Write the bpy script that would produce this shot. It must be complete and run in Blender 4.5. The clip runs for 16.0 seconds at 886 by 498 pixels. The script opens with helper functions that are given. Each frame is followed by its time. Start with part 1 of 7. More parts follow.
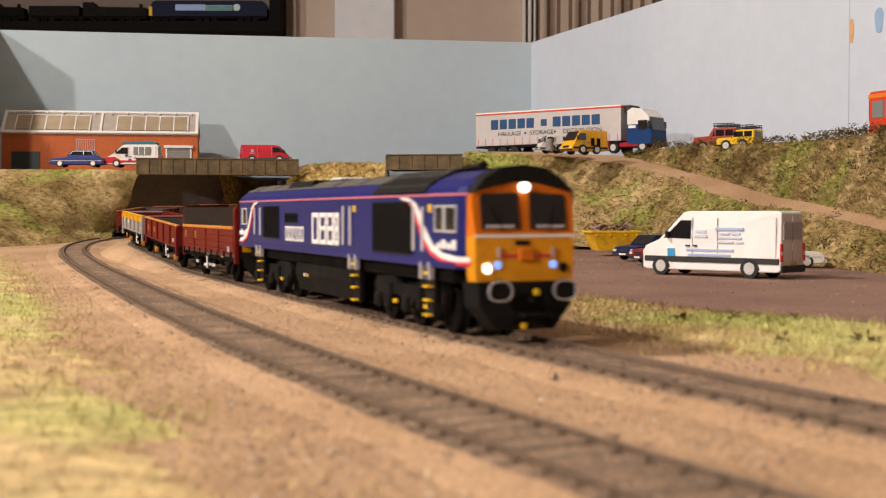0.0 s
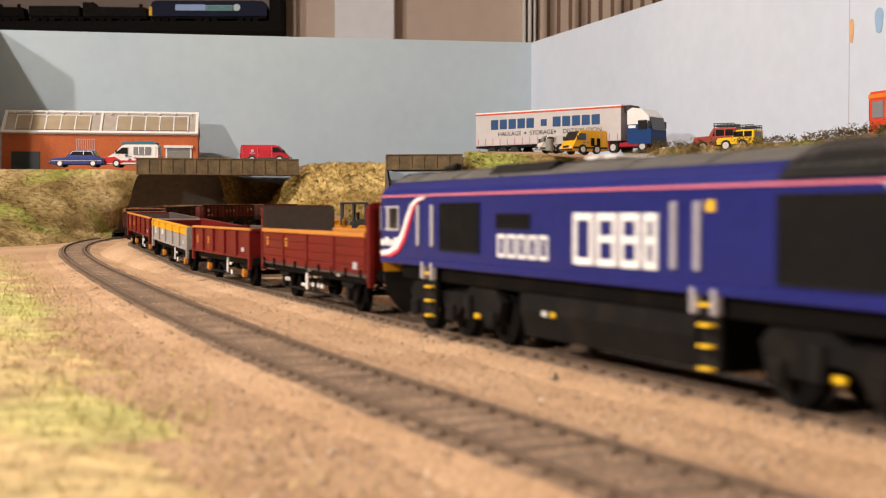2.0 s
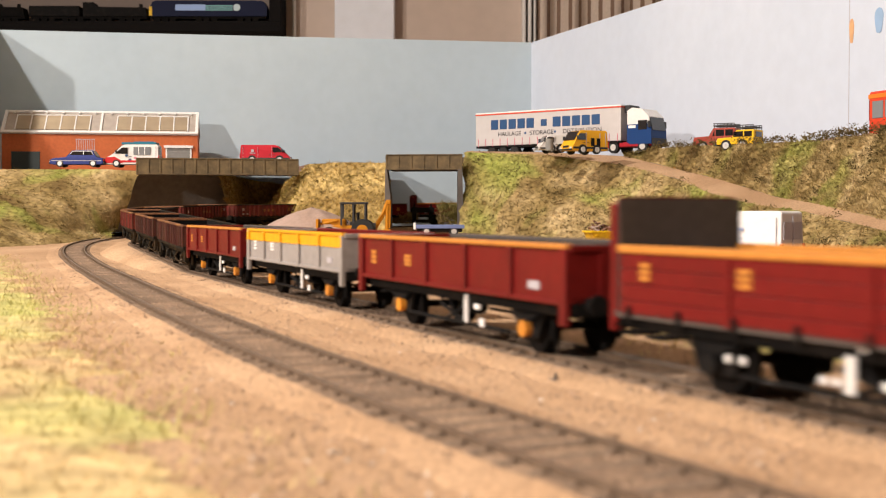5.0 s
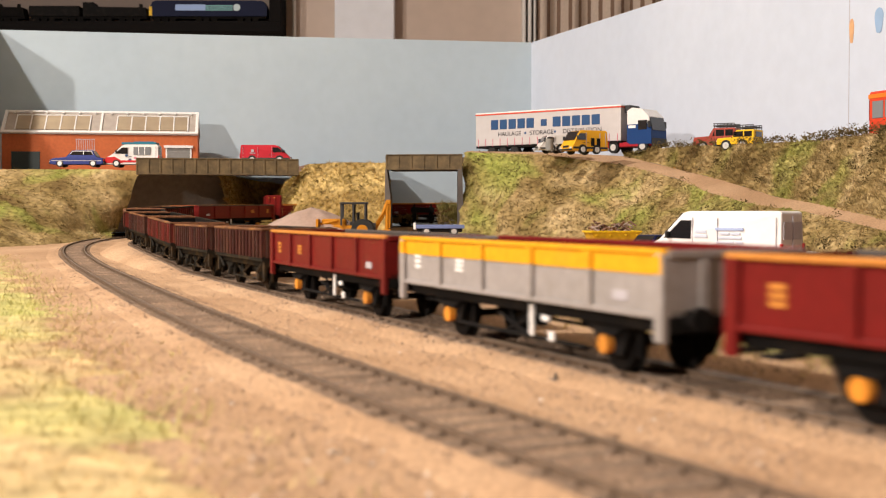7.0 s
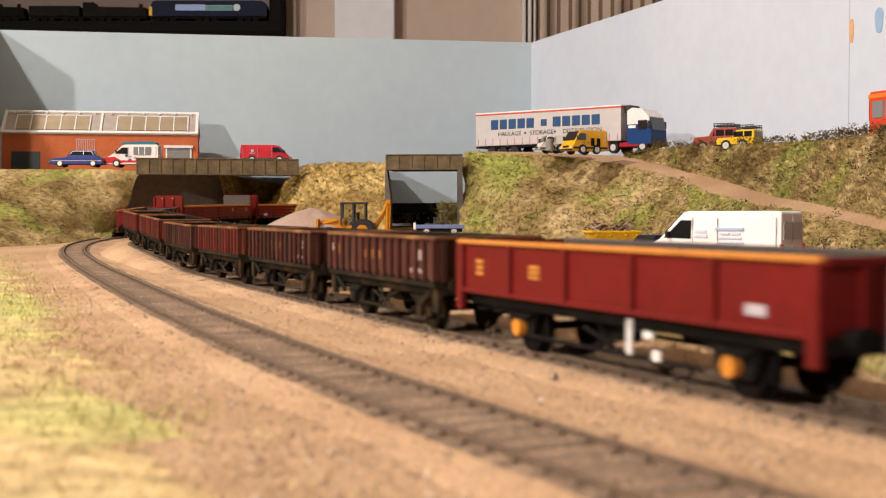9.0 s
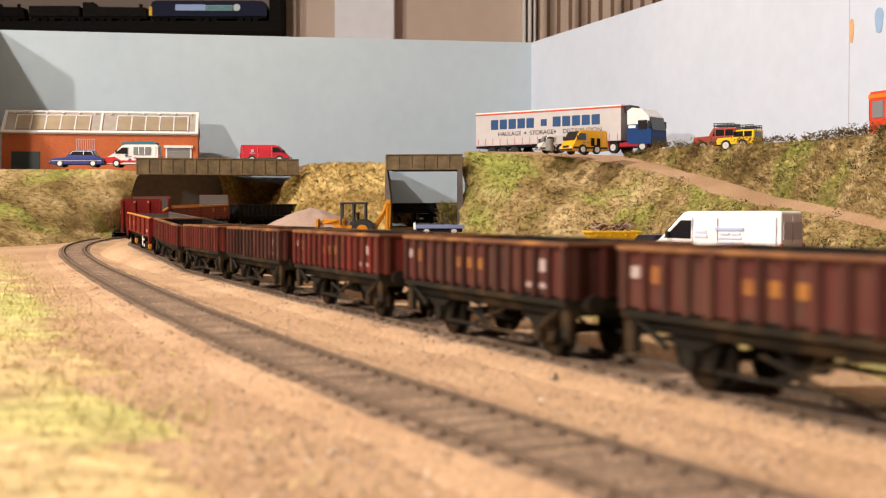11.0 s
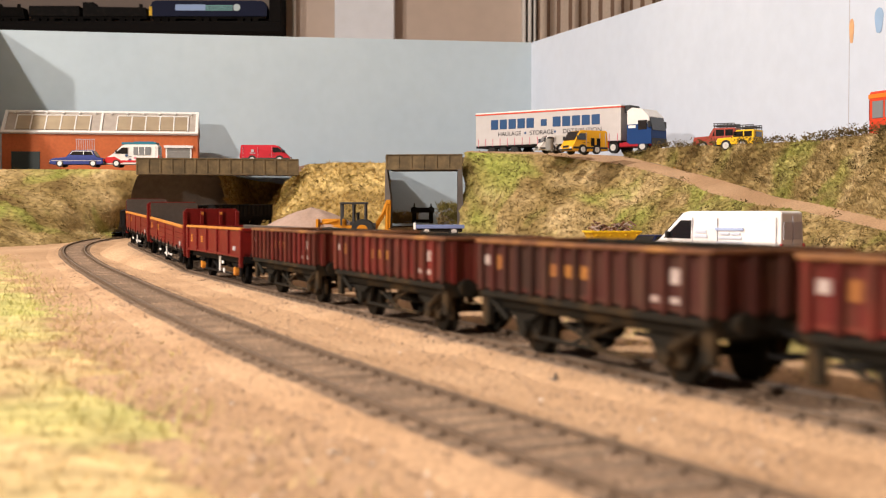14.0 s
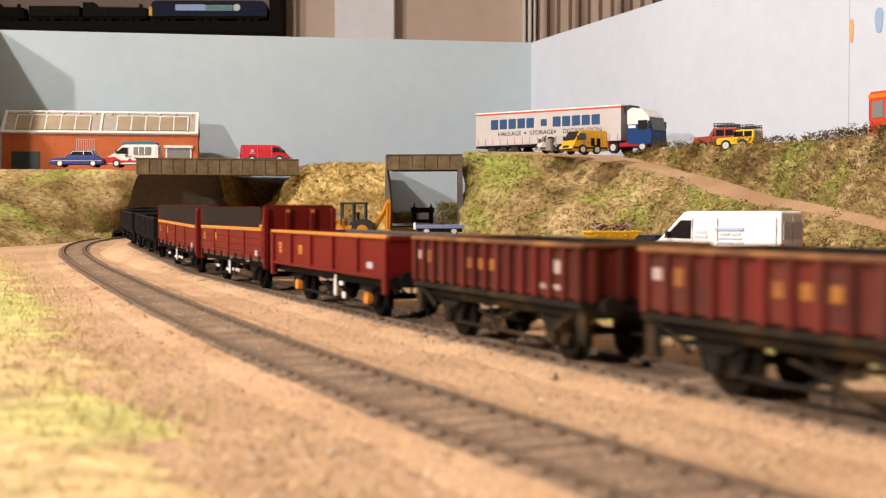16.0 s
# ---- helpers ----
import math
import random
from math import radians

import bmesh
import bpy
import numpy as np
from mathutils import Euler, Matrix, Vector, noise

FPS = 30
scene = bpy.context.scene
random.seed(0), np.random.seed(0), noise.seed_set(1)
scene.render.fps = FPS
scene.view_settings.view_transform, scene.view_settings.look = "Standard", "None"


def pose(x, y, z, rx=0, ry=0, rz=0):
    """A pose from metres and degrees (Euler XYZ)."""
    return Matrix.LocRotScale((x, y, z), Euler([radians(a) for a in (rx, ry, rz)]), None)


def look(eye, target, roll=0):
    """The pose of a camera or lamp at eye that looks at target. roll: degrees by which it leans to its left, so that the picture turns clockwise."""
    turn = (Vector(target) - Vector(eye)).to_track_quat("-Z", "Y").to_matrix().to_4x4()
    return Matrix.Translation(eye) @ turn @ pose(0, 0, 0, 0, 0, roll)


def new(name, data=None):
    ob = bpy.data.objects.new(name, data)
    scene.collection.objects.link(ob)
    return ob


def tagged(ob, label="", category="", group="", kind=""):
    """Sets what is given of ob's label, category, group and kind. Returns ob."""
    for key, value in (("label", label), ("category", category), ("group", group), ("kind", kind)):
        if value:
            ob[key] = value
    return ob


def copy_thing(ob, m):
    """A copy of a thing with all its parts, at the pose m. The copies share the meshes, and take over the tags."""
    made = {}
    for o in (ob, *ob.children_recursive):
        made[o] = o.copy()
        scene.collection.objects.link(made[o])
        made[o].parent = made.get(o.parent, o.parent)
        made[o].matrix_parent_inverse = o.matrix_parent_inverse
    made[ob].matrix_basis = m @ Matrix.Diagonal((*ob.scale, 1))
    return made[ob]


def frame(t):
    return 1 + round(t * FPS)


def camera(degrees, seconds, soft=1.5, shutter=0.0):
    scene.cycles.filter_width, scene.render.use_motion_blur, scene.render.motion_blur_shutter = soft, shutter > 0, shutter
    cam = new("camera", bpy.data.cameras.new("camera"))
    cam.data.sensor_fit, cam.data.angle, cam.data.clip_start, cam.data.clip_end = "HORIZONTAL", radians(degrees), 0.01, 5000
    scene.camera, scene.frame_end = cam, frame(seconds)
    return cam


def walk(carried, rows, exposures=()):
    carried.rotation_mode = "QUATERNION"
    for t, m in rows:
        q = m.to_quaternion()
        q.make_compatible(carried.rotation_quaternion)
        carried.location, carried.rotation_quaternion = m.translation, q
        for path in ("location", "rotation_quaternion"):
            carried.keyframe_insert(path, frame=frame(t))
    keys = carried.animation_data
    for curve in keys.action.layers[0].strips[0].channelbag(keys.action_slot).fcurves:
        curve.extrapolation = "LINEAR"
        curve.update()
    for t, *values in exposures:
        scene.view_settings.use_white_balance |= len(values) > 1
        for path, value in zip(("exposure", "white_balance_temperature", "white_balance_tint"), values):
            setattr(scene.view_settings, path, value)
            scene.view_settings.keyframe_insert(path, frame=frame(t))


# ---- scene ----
# all plan numbers below are millimetres of a 4 mm : 1 ft model railway, turned into metres by MM
MM = 0.001
cam = camera(40.24, 16.0, soft=1.15, shutter=0.8)
EYE = 34.7
cam_pose = look((0, 0, EYE * MM), (0, 1.0, EYE * MM - 0.03019))
walk(cam, [(0.0, cam_pose), (16.0, cam_pose)], exposures=[(0.0, -0.42), (1.0, -0.27), (1.5, -0.25), (2.0, -0.24), (3.0, -0.18), (3.5, -0.08), (4.0, -0.02), (6.5, -0.04), (7.0, -0.05), (7.5, -0.10), (8.0, -0.24), (8.5, -0.24), (9.0, -0.17), (10.2, -0.06), (11.3, 0.0), (16.0, 0.0)])
cam.data.dof.use_dof = True
cam.data.dof.focus_distance = 1.05
cam.data.dof.aperture_fstop = 32.0

# ---- light: a low warm lamp and one under the ceiling, both unseen, set by shadows ----
world = bpy.data.worlds.new("room_air")
scene.world = world
world.use_nodes = True
world.node_tree.nodes["Background"].inputs[0].default_value = (1.0, 0.9, 0.8, 1)
world.node_tree.nodes["Background"].inputs[1].default_value = 0.015


def lamp(name, eye, target, watts, size, colour):
    data = bpy.data.lights.new(name, "AREA")
    data.energy, data.shape, data.size, data.color = watts, "DISK", size, colour
    ob = new(name, data)
    ob.matrix_world = look(eye, target)
    return ob


lamp("ceiling_lamp_light", (-1.3, -0.9, 0.70), (-0.1, 0.9, 0.02), 40, 0.06, (1.0, 0.885, 0.79))
lamp("ceiling_lamp_light", (-1.25, 0.45, 1.35), (-0.05, 0.35, 0), 47, 0.08, (1.0, 0.885, 0.79))


# ---- materials ----
def material(name, colour, rough=0.6, metal=0.0, grain=0.0, scale=400.0, second=None, mix_scale=60.0, bump=0.0, emit=0.0, contrast=(0.35, 0.65), spec=0.5, random_shade=0.0):
    m = bpy.data.materials.new(name)
    m.use_nodes = True
    nt = m.node_tree
    b = nt.nodes["Principled BSDF"]
    b.inputs["Roughness"].default_value, b.inputs["Metallic"].default_value = rough, metal
    b.inputs["Specular IOR Level"].default_value = spec
    b.inputs["Base Color"].default_value = (*colour, 1)
    if emit:
        b.inputs["Emission Color"].default_value = (*colour, 1)
        b.inputs["Emission Strength"].default_value = emit
    coord = nt.nodes.new("ShaderNodeTexCoord")
    out = coord.outputs["Object"]
    last = None
    if second is not None:
        n = nt.nodes.new("ShaderNodeTexNoise")
        n.inputs["Scale"].default_value, n.inputs["Detail"].default_value = mix_scale, 6
        nt.links.new(out, n.inputs["Vector"])
        r = nt.nodes.new("ShaderNodeValToRGB")
        r.color_ramp.elements[0].position, r.color_ramp.elements[1].position = contrast
        r.color_ramp.elements[0].color, r.color_ramp.elements[1].color = (*colour, 1), (*second, 1)
        nt.links.new(n.outputs["Fac"], r.inputs["Fac"])
        last = r.outputs["Color"]
    if grain or bump:
        g = nt.nodes.new("ShaderNodeTexNoise")
        g.inputs["Scale"].default_value, g.inputs["Detail"].default_value = scale, 4
        nt.links.new(out, g.inputs["Vector"])
        if grain:
            mx = nt.nodes.new("ShaderNodeMix")
            mx.data_type, mx.blend_type = "RGBA", "MULTIPLY"
            rr = nt.nodes.new("ShaderNodeMapRange")
            rr.inputs["From Min"].default_value, rr.inputs["From Max"].default_value = 0.3, 0.7
            rr.inputs["To Min"].default_value, rr.inputs["To Max"].default_value = 1 - grain, 1 + grain * 0.6
            rr.clamp = True
            nt.links.new(g.outputs["Fac"], rr.inputs["Value"])
            mx.inputs["Factor"].default_value = 1.0
            if last:
                nt.links.new(last, mx.inputs["A"])
            else:
                mx.inputs["A"].default_value = (*colour, 1)
            nt.links.new(rr.outputs["Result"], mx.inputs["B"])
            last = mx.outputs["Result"]
        if bump:
            bp = nt.nodes.new("ShaderNodeBump")
            bp.inputs["Strength"].default_value, bp.inputs["Distance"].default_value = 0.6, bump * MM
            nt.links.new(g.outputs["Fac"], bp.inputs["Height"])
            nt.links.new(bp.outputs["Normal"], b.inputs["Normal"])
    if random_shade:
        info = nt.nodes.new("ShaderNodeNewGeometry")
        rr = nt.nodes.new("ShaderNodeMapRange")
        rr.inputs["To Min"].default_value, rr.inputs["To Max"].default_value = 1 - random_shade, 1 + random_shade
        nt.links.new(info.outputs["Random Per Island"], rr.inputs["Value"])
        mx = nt.nodes.new("ShaderNodeMix")
        mx.data_type, mx.blend_type = "RGBA", "MULTIPLY"
        mx.inputs["Factor"].default_value = 1.0
        if last:
            nt.links.new(last, mx.inputs["A"])
        else:
            mx.inputs["A"].default_value = (*colour, 1)
        nt.links.new(rr.outputs["Result"], mx.inputs["B"])
        last = mx.outputs["Result"]
    if last:
        nt.links.new(last, b.inputs["Base Color"])
    return m


M = {}
M["ballast"] = material("ballast", (0.43, 0.272, 0.158), 0.95, 0, 0.35, 900, (0.545, 0.365, 0.225), 14, 1.0, spec=0.2)
M["yard"] = material("yard", (0.21, 0.125, 0.10), 0.9, 0, 0.3, 700, (0.29, 0.18, 0.14), 12, 0.6, spec=0.2)


def turf_material(name, tones, scale, shade, tint=(0.30, 0.34, 0.075), spread=(0.52, 0.70)):
    """Dyed fibre: tones from dark to light mixed by a broad and a finer noise, a green flush, varied from blade to blade."""
    m = bpy.data.materials.new(name)
    m.use_nodes = True
    nt = m.node_tree
    b = nt.nodes["Principled BSDF"]
    b.inputs["Roughness"].default_value, b.inputs["Specular IOR Level"].default_value = 0.95, 0.08
    coord = nt.nodes.new("ShaderNodeTexCoord")

    def cloud(sc, detail, distort=0.0, shift=0.0):
        n = nt.nodes.new("ShaderNodeTexNoise")
        n.inputs["Scale"].default_value, n.inputs["Detail"].default_value, n.inputs["Distortion"].default_value = sc, detail, distort
        mp = nt.nodes.new("ShaderNodeMapping")
        mp.inputs["Location"].default_value = (shift, shift * 0.7, shift * 0.3)
        nt.links.new(coord.outputs["Object"], mp.inputs["Vector"])
        nt.links.new(mp.outputs["Vector"], n.inputs["Vector"])
        return n.outputs["Fac"]

    base = nt.nodes.new("ShaderNodeValToRGB")
    els = base.color_ramp.elements
    while len(els) < len(tones):
        els.new(0.5)
    for i, c in enumerate(tones):
        els[i].position = 0.30 + 0.40 * i / (len(tones) - 1)
        els[i].color = (*c, 1)
    nt.links.new(cloud(scale, 8, 0.4), base.inputs["Fac"])
    flush = nt.nodes.new("ShaderNodeMapRange")
    flush.inputs["From Min"].default_value, flush.inputs["From Max"].default_value, flush.inputs["To Max"].default_value = spread[0], spread[1], 0.85
    nt.links.new(cloud(scale * 0.6, 5, 0.8, 3.1), flush.inputs["Value"])
    green = nt.nodes.new("ShaderNodeMix")
    green.data_type = "RGBA"
    green.inputs["B"].default_value = (*tint, 1)
    nt.links.new(flush.outputs["Result"], green.inputs["Factor"])
    nt.links.new(base.outputs["Color"], green.inputs["A"])
    fine = nt.nodes.new("ShaderNodeMapRange")
    fine.inputs["From Min"].default_value, fine.inputs["From Max"].default_value, fine.inputs["To Min"].default_value, fine.inputs["To Max"].default_value = 0.3, 0.7, 0.62, 1.25
    nt.links.new(cloud(scale * 9, 4), fine.inputs["Value"])
    geo = nt.nodes.new("ShaderNodeNewGeometry")
    island = nt.nodes.new("ShaderNodeMapRange")
    island.inputs["To Min"].default_value, island.inputs["To Max"].default_value = 1 - shade, 1 + shade
    nt.links.new(geo.outputs["Random Per Island"], island.inputs["Value"])
    last = green.outputs["Result"]
    for f in (fine, island):
        mx = nt.nodes.new("ShaderNodeMix")
        mx.data_type, mx.blend_type = "RGBA", "MULTIPLY"
        mx.inputs["Factor"].default_value = 1.0
        nt.links.new(last, mx.inputs["A"])
        nt.links.new(f.outputs["Result"], mx.inputs["B"])
        last = mx.outputs["Result"]
    nt.links.new(last, b.inputs["Base Color"])
    return m


BANK_TONES = ((0.14, 0.09, 0.036), (0.27, 0.195, 0.078), (0.38, 0.28, 0.13), (0.53, 0.405, 0.215))
M["bank"] = turf_material("bank", BANK_TONES, 22, 0.0)
LAWN_TONES = ((0.50, 0.33, 0.19), (0.56, 0.41, 0.22), (0.60, 0.47, 0.24), (0.64, 0.51, 0.28))
LAWN_TINT, LAWN_SPREAD = (0.48, 0.52, 0.17), (0.40, 0.68)
M["grass_ground"] = turf_material("grass_ground", LAWN_TONES, 16, 0.0, LAWN_TINT, LAWN_SPREAD)
M["mound"] = material("mound", (0.30, 0.20, 0.07), 0.95, 0, 0.5, 160, (0.55, 0.40, 0.16), 18, 5.0, spec=0.1, contrast=(0.38, 0.58))
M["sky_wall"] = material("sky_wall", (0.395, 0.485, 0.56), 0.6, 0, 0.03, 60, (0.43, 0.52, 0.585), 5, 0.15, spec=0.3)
# the stronger light on the side board is put into this lighter colour
M["sky_wall_side_lit"] = material("sky_wall_side_lit", (0.52, 0.585, 0.69), 0.6, 0, 0.03, 60, (0.56, 0.62, 0.72), 5, 0.15, spec=0.2)
M["room_wall"] = material("room_wall", (0.55, 0.44, 0.37), 0.8, 0, 0.04, 30, (0.59, 0.48, 0.41), 3)
M["white_paint"] = material("white_paint", (0.8, 0.78, 0.75), 0.5, 0, 0.04, 80)
M["ceiling"] = material("ceiling", (0.8, 0.77, 0.72), 0.9, 0, 0.04, 30)
M["carpet"] = material("carpet", (0.22, 0.17, 0.13), 0.95, 0, 0.3, 200)
M["rail"] = material("rail", (0.145, 0.095, 0.06), 0.7, 0, 0.3, 500)
M["rail_top"] = material("rail_top", (0.27, 0.20, 0.15), 0.4, 0.6, 0.25, 300)
M["sleeper"] = material("sleeper", (0.13, 0.09, 0.062), 0.9, 0, 0.4, 600, (0.24, 0.165, 0.11), 60)
M["track_bed"] = material("track_bed", (0.215, 0.147, 0.102), 0.95, 0, 0.5, 700, (0.35, 0.24, 0.16), 45, 0.8, spec=0.15)
M["concrete"] = material("concrete", (0.088, 0.062, 0.03), 0.85, 0, 0.35, 150, (0.15, 0.105, 0.05), 40)
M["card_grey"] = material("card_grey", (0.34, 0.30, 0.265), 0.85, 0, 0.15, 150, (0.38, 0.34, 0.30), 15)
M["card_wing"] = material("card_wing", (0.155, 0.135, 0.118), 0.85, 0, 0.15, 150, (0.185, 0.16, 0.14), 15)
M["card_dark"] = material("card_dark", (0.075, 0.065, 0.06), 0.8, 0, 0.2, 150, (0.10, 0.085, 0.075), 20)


# ---- mesh helpers ----
def part(name, bm, mat, parent=None, label="", smooth=False, at=None):
    """Links a bmesh given in millimetres as one mesh object."""
    bmesh.ops.scale(bm, vec=(MM, MM, MM), verts=bm.verts)
    me = bpy.data.meshes.new(name)
    bm.to_mesh(me)
    bm.free()
    for mm in mat if isinstance(mat, (list, tuple)) else [mat]:
        me.materials.append(mm)
    if smooth:
        for p in me.polygons:
            p.use_smooth = True
    ob = new(name, me)
    if parent is not None:
        ob.parent = parent
    if at is not None:
        ob.matrix_basis = at
    if label:
        ob["label"] = label
    return ob


def at(x, y, z, rz=0.0, rx=0.0, ry=0.0):
    return pose(x * MM, y * MM, z * MM, rx, ry, rz)


def box(bm, x0, x1, y0, y1, z0, z1, bevel=0.0, mat=0):
    r = bmesh.ops.create_cube(bm, size=1.0)
    vs = r["verts"]
    bmesh.ops.scale(bm, vec=(x1 - x0, y1 - y0, z1 - z0), verts=vs)
    bmesh.ops.translate(bm, vec=((x0 + x1) / 2, (y0 + y1) / 2, (z0 + z1) / 2), verts=vs)
    fs = {f for v in vs for f in v.link_faces}
    for f in fs:
        f.material_index = mat
    if bevel:
        es = {e for f in fs for e in f.edges}
        rb = bmesh.ops.bevel(bm, geom=list(es), offset=bevel, segments=1, profile=0.5, affect="EDGES")
        for f in rb["faces"]:
            f.material_index = mat
    return bm


def cyl(bm, r, p0, p1, n=12, r2=None, mat=0):
    """A round bar from p0 to p1."""
    p0, p1 = Vector(p0), Vector(p1)
    d = p1 - p0
    q = bmesh.ops.create_cone(bm, cap_ends=True, segments=n, radius1=r, radius2=r if r2 is None else r2, depth=d.length)
    m = Matrix.Translation((p0 + p1) / 2) @ d.to_track_quat("Z", "Y").to_matrix().to_4x4()
    bmesh.ops.transform(bm, matrix=m, verts=q["verts"])
    for v in q["verts"]:
        for f in v.link_faces:
            f.material_index = mat
    return bm


def prism(bm, profile, y0, y1, axis="y", mat=0):
    """Extrudes a closed outline given in (a, z) along an axis."""
    def pt(a, z, t):
        return (a, t, z) if axis == "y" else (t, a, z)
    v0 = [bm.verts.new(pt(a, z, y0)) for a, z in profile]
    v1 = [bm.verts.new(pt(a, z, y1)) for a, z in profile]
    n = len(profile)
    fs = [bm.faces.new([v0[i], v0[(i + 1) % n], v1[(i + 1) % n], v1[i]]) for i in range(n)]
    fs += [bm.faces.new(v0[::-1]), bm.faces.new(v1)]
    bmesh.ops.recalc_face_normals(bm, faces=fs)
    for f in fs:
        f.material_index = mat
    return fs


def thing(name, m, label="", category="", group="", kind=""):
    ob = new(name)
    ob.empty_display_size = 0.01
    ob.matrix_basis = m
    return tagged(ob, label, category, group, kind)


def resample(pts, n):
    p = np.array(pts, float)
    s = np.r_[0, np.cumsum(np.linalg.norm(np.diff(p, axis=0), axis=1))]
    q = np.linspace(0, s[-1], n)
    return np.stack([np.interp(q, s, p[:, i]) for i in range(p.shape[1])], 1)


def on_view(px, py, d):
    """A place d millimetres ahead that lies on the sight line px, py of the plan's elevation drawing."""
    return ((px - 784) * d / 2140, d, EYE - (py - 376.4) * d / 2140)


def ramp(y):
    """How high the board has climbed at the plan's depth y."""
    return float(np.interp(y, [0, 800, 1000, 1150, 1300, 1500, 1700], [0, 0, 2.2, 5.0, 7.2, 8.5, 9]))


def ease(a, b, x):
    t = min(1.0, max(0.0, (x - a) / (b - a)))
    return t * t * (3 - 2 * t)


def ground_z(x, y):
    return -2.95 + ramp(y) * (1 - ease(-60, 90, x))


# ---- the running line: its plan as arcs, distance s from a datum, growing towards the camera ----
STEP = 5.0
S_GRID = np.arange(-2700, 2001, STEP)
CURVE_START, RADIUS = -690.0, 385.0


def line_plan(x0, y0, heading):
    bend = np.interp(S_GRID, [-700, -500, -300, -100, 60, 140, 260, 400, 2000], [0.0001, 0.00008, 0.00006, 0.00006, 0.0001, 0.00075, 0.0009, 0.0004, 0.0])
    turned = RADIUS * radians(109)
    bend = np.where(S_GRID < CURVE_START, 1 / RADIUS, bend)
    bend = np.where(S_GRID < CURVE_START - turned, 0.0, bend)
    i0 = int(np.argmin(abs(S_GRID)))
    ang = np.r_[0, np.cumsum((bend[1:] + bend[:-1]) / 2 * STEP)]
    ang = ang - ang[i0] + heading
    c, s = np.cos(ang), np.sin(ang)
    xs = np.r_[0, np.cumsum((c[1:] + c[:-1]) * STEP / 2)]
    ys = np.r_[0, np.cumsum((s[1:] + s[:-1]) * STEP / 2)]
    return xs - xs[i0] + x0, ys - ys[i0] + y0, ang


LX, LY, LA = line_plan(10.0, 355.3, radians(-67.0))
LZ = np.interp(S_GRID, [-1700, -1434, -950, -830, -709, -588, -467, -420, 2000], [21, 20, 14.8, 11.7, 8.6, 5.5, 2.0, 0, 0])


def on_line(s, off=0.0):
    x, y, z, a = (float(np.interp(s, S_GRID, q)) for q in (LX, LY, LZ, LA))
    return Vector((x - off * math.sin(a), y + off * math.cos(a), z))


def rolling(s_mid, base):
    """The pose of a vehicle with its middle at s_mid, carried on two points base apart."""
    p, q = on_line(s_mid - base / 2), on_line(s_mid + base / 2)
    m, d = (p + q) / 2, q - p
    return at(m.x, m.y, m.z, math.degrees(math.atan2(d.y, d.x)), 0, -math.degrees(math.asin(d.z / d.length)))


def travelled(t):
    return 98.2 * t + 0.034 * t * t


# ---- ground ----
def sheet(name, xs, ys, height, mat, label="", kind="structure"):
    bm = bmesh.new()
    vs = [[bm.verts.new((x, y, height(x, y))) for x in xs] for y in ys]
    for j in range(len(ys) - 1):
        for i in range(len(xs) - 1):
            bm.faces.new([vs[j][i], vs[j][i + 1], vs[j + 1][i + 1], vs[j + 1][i]])
    ob = part(name, bm, mat, smooth=True)
    return tagged(ob, label, kind=kind)


def loft(name, rows, n, mat, rough=0.0, size=30.0, label="", sub=6, kind="structure"):
    """A surface through polylines that run alongside one another, roughened by noise."""
    lines = [resample(r, n) for r in rows]
    full = []
    for a, b in zip(lines[:-1], lines[1:]):
        for k in range(sub):
            full.append(a + (b - a) * k / sub)
    full.append(lines[-1])
    bm = bmesh.new()
    vs = []
    for j, l in enumerate(full):
        row = []
        for p in l:
            v = Vector(p)
            k = noise.noise(v / size) + 0.5 * noise.noise(v / size * 2.7)
            k2 = noise.noise(v / size + Vector((7, 3, 1)))
            row.append(bm.verts.new(v + Vector((k2, k, k)) * rough * (0.1 + 0.9 * min(1.0, 4.0 * j / len(full), 4.0 * (len(full) - 1 - j) / len(full)))))
        vs.append(row)
    for j in range(len(vs) - 1):
        for i in range(n - 1):
            bm.faces.new([vs[j][i], vs[j][i + 1], vs[j + 1][i + 1], vs[j + 1][i]])
    bmesh.ops.recalc_face_normals(bm, faces=bm.faces)
    ob = part(name, bm, mat, smooth=True)
    return tagged(ob, label, kind=kind)


def hill(x, y):
    return ground_z(x, y) + 0.25 * noise.noise(Vector((x, y, 0)) / 25) + 0.15 * noise.noise(Vector((x, y, 5)) / 7)


sheet("ground", np.linspace(-900, 1000, 150), np.linspace(-1600, 1800, 260), hill, M["ballast"], "sandy brown ballast over the railway board")

# yard beside the line
EDGE_Y = [(40, 1300, -2.2), (38, 800, -2.2), (48, 600, -2.2), (57, 545, -2.2), (98, 455, -2.2), (145, 400, -2.2), (260, 320, -2.2), (420, 250, -2.2)]
loft("yard", [EDGE_Y, [(430, 1300, -2.1), (430, 1000, -2.1), (430, 800, -2.1), (430, 620, -2.1), (430, 500, -2.1), (430, 400, -2.1), (430, 320, -2.1), (430, 251, -2.1)]], 70, M["yard"], 0.5, 60, "purple-brown dirt yard surface", 20)

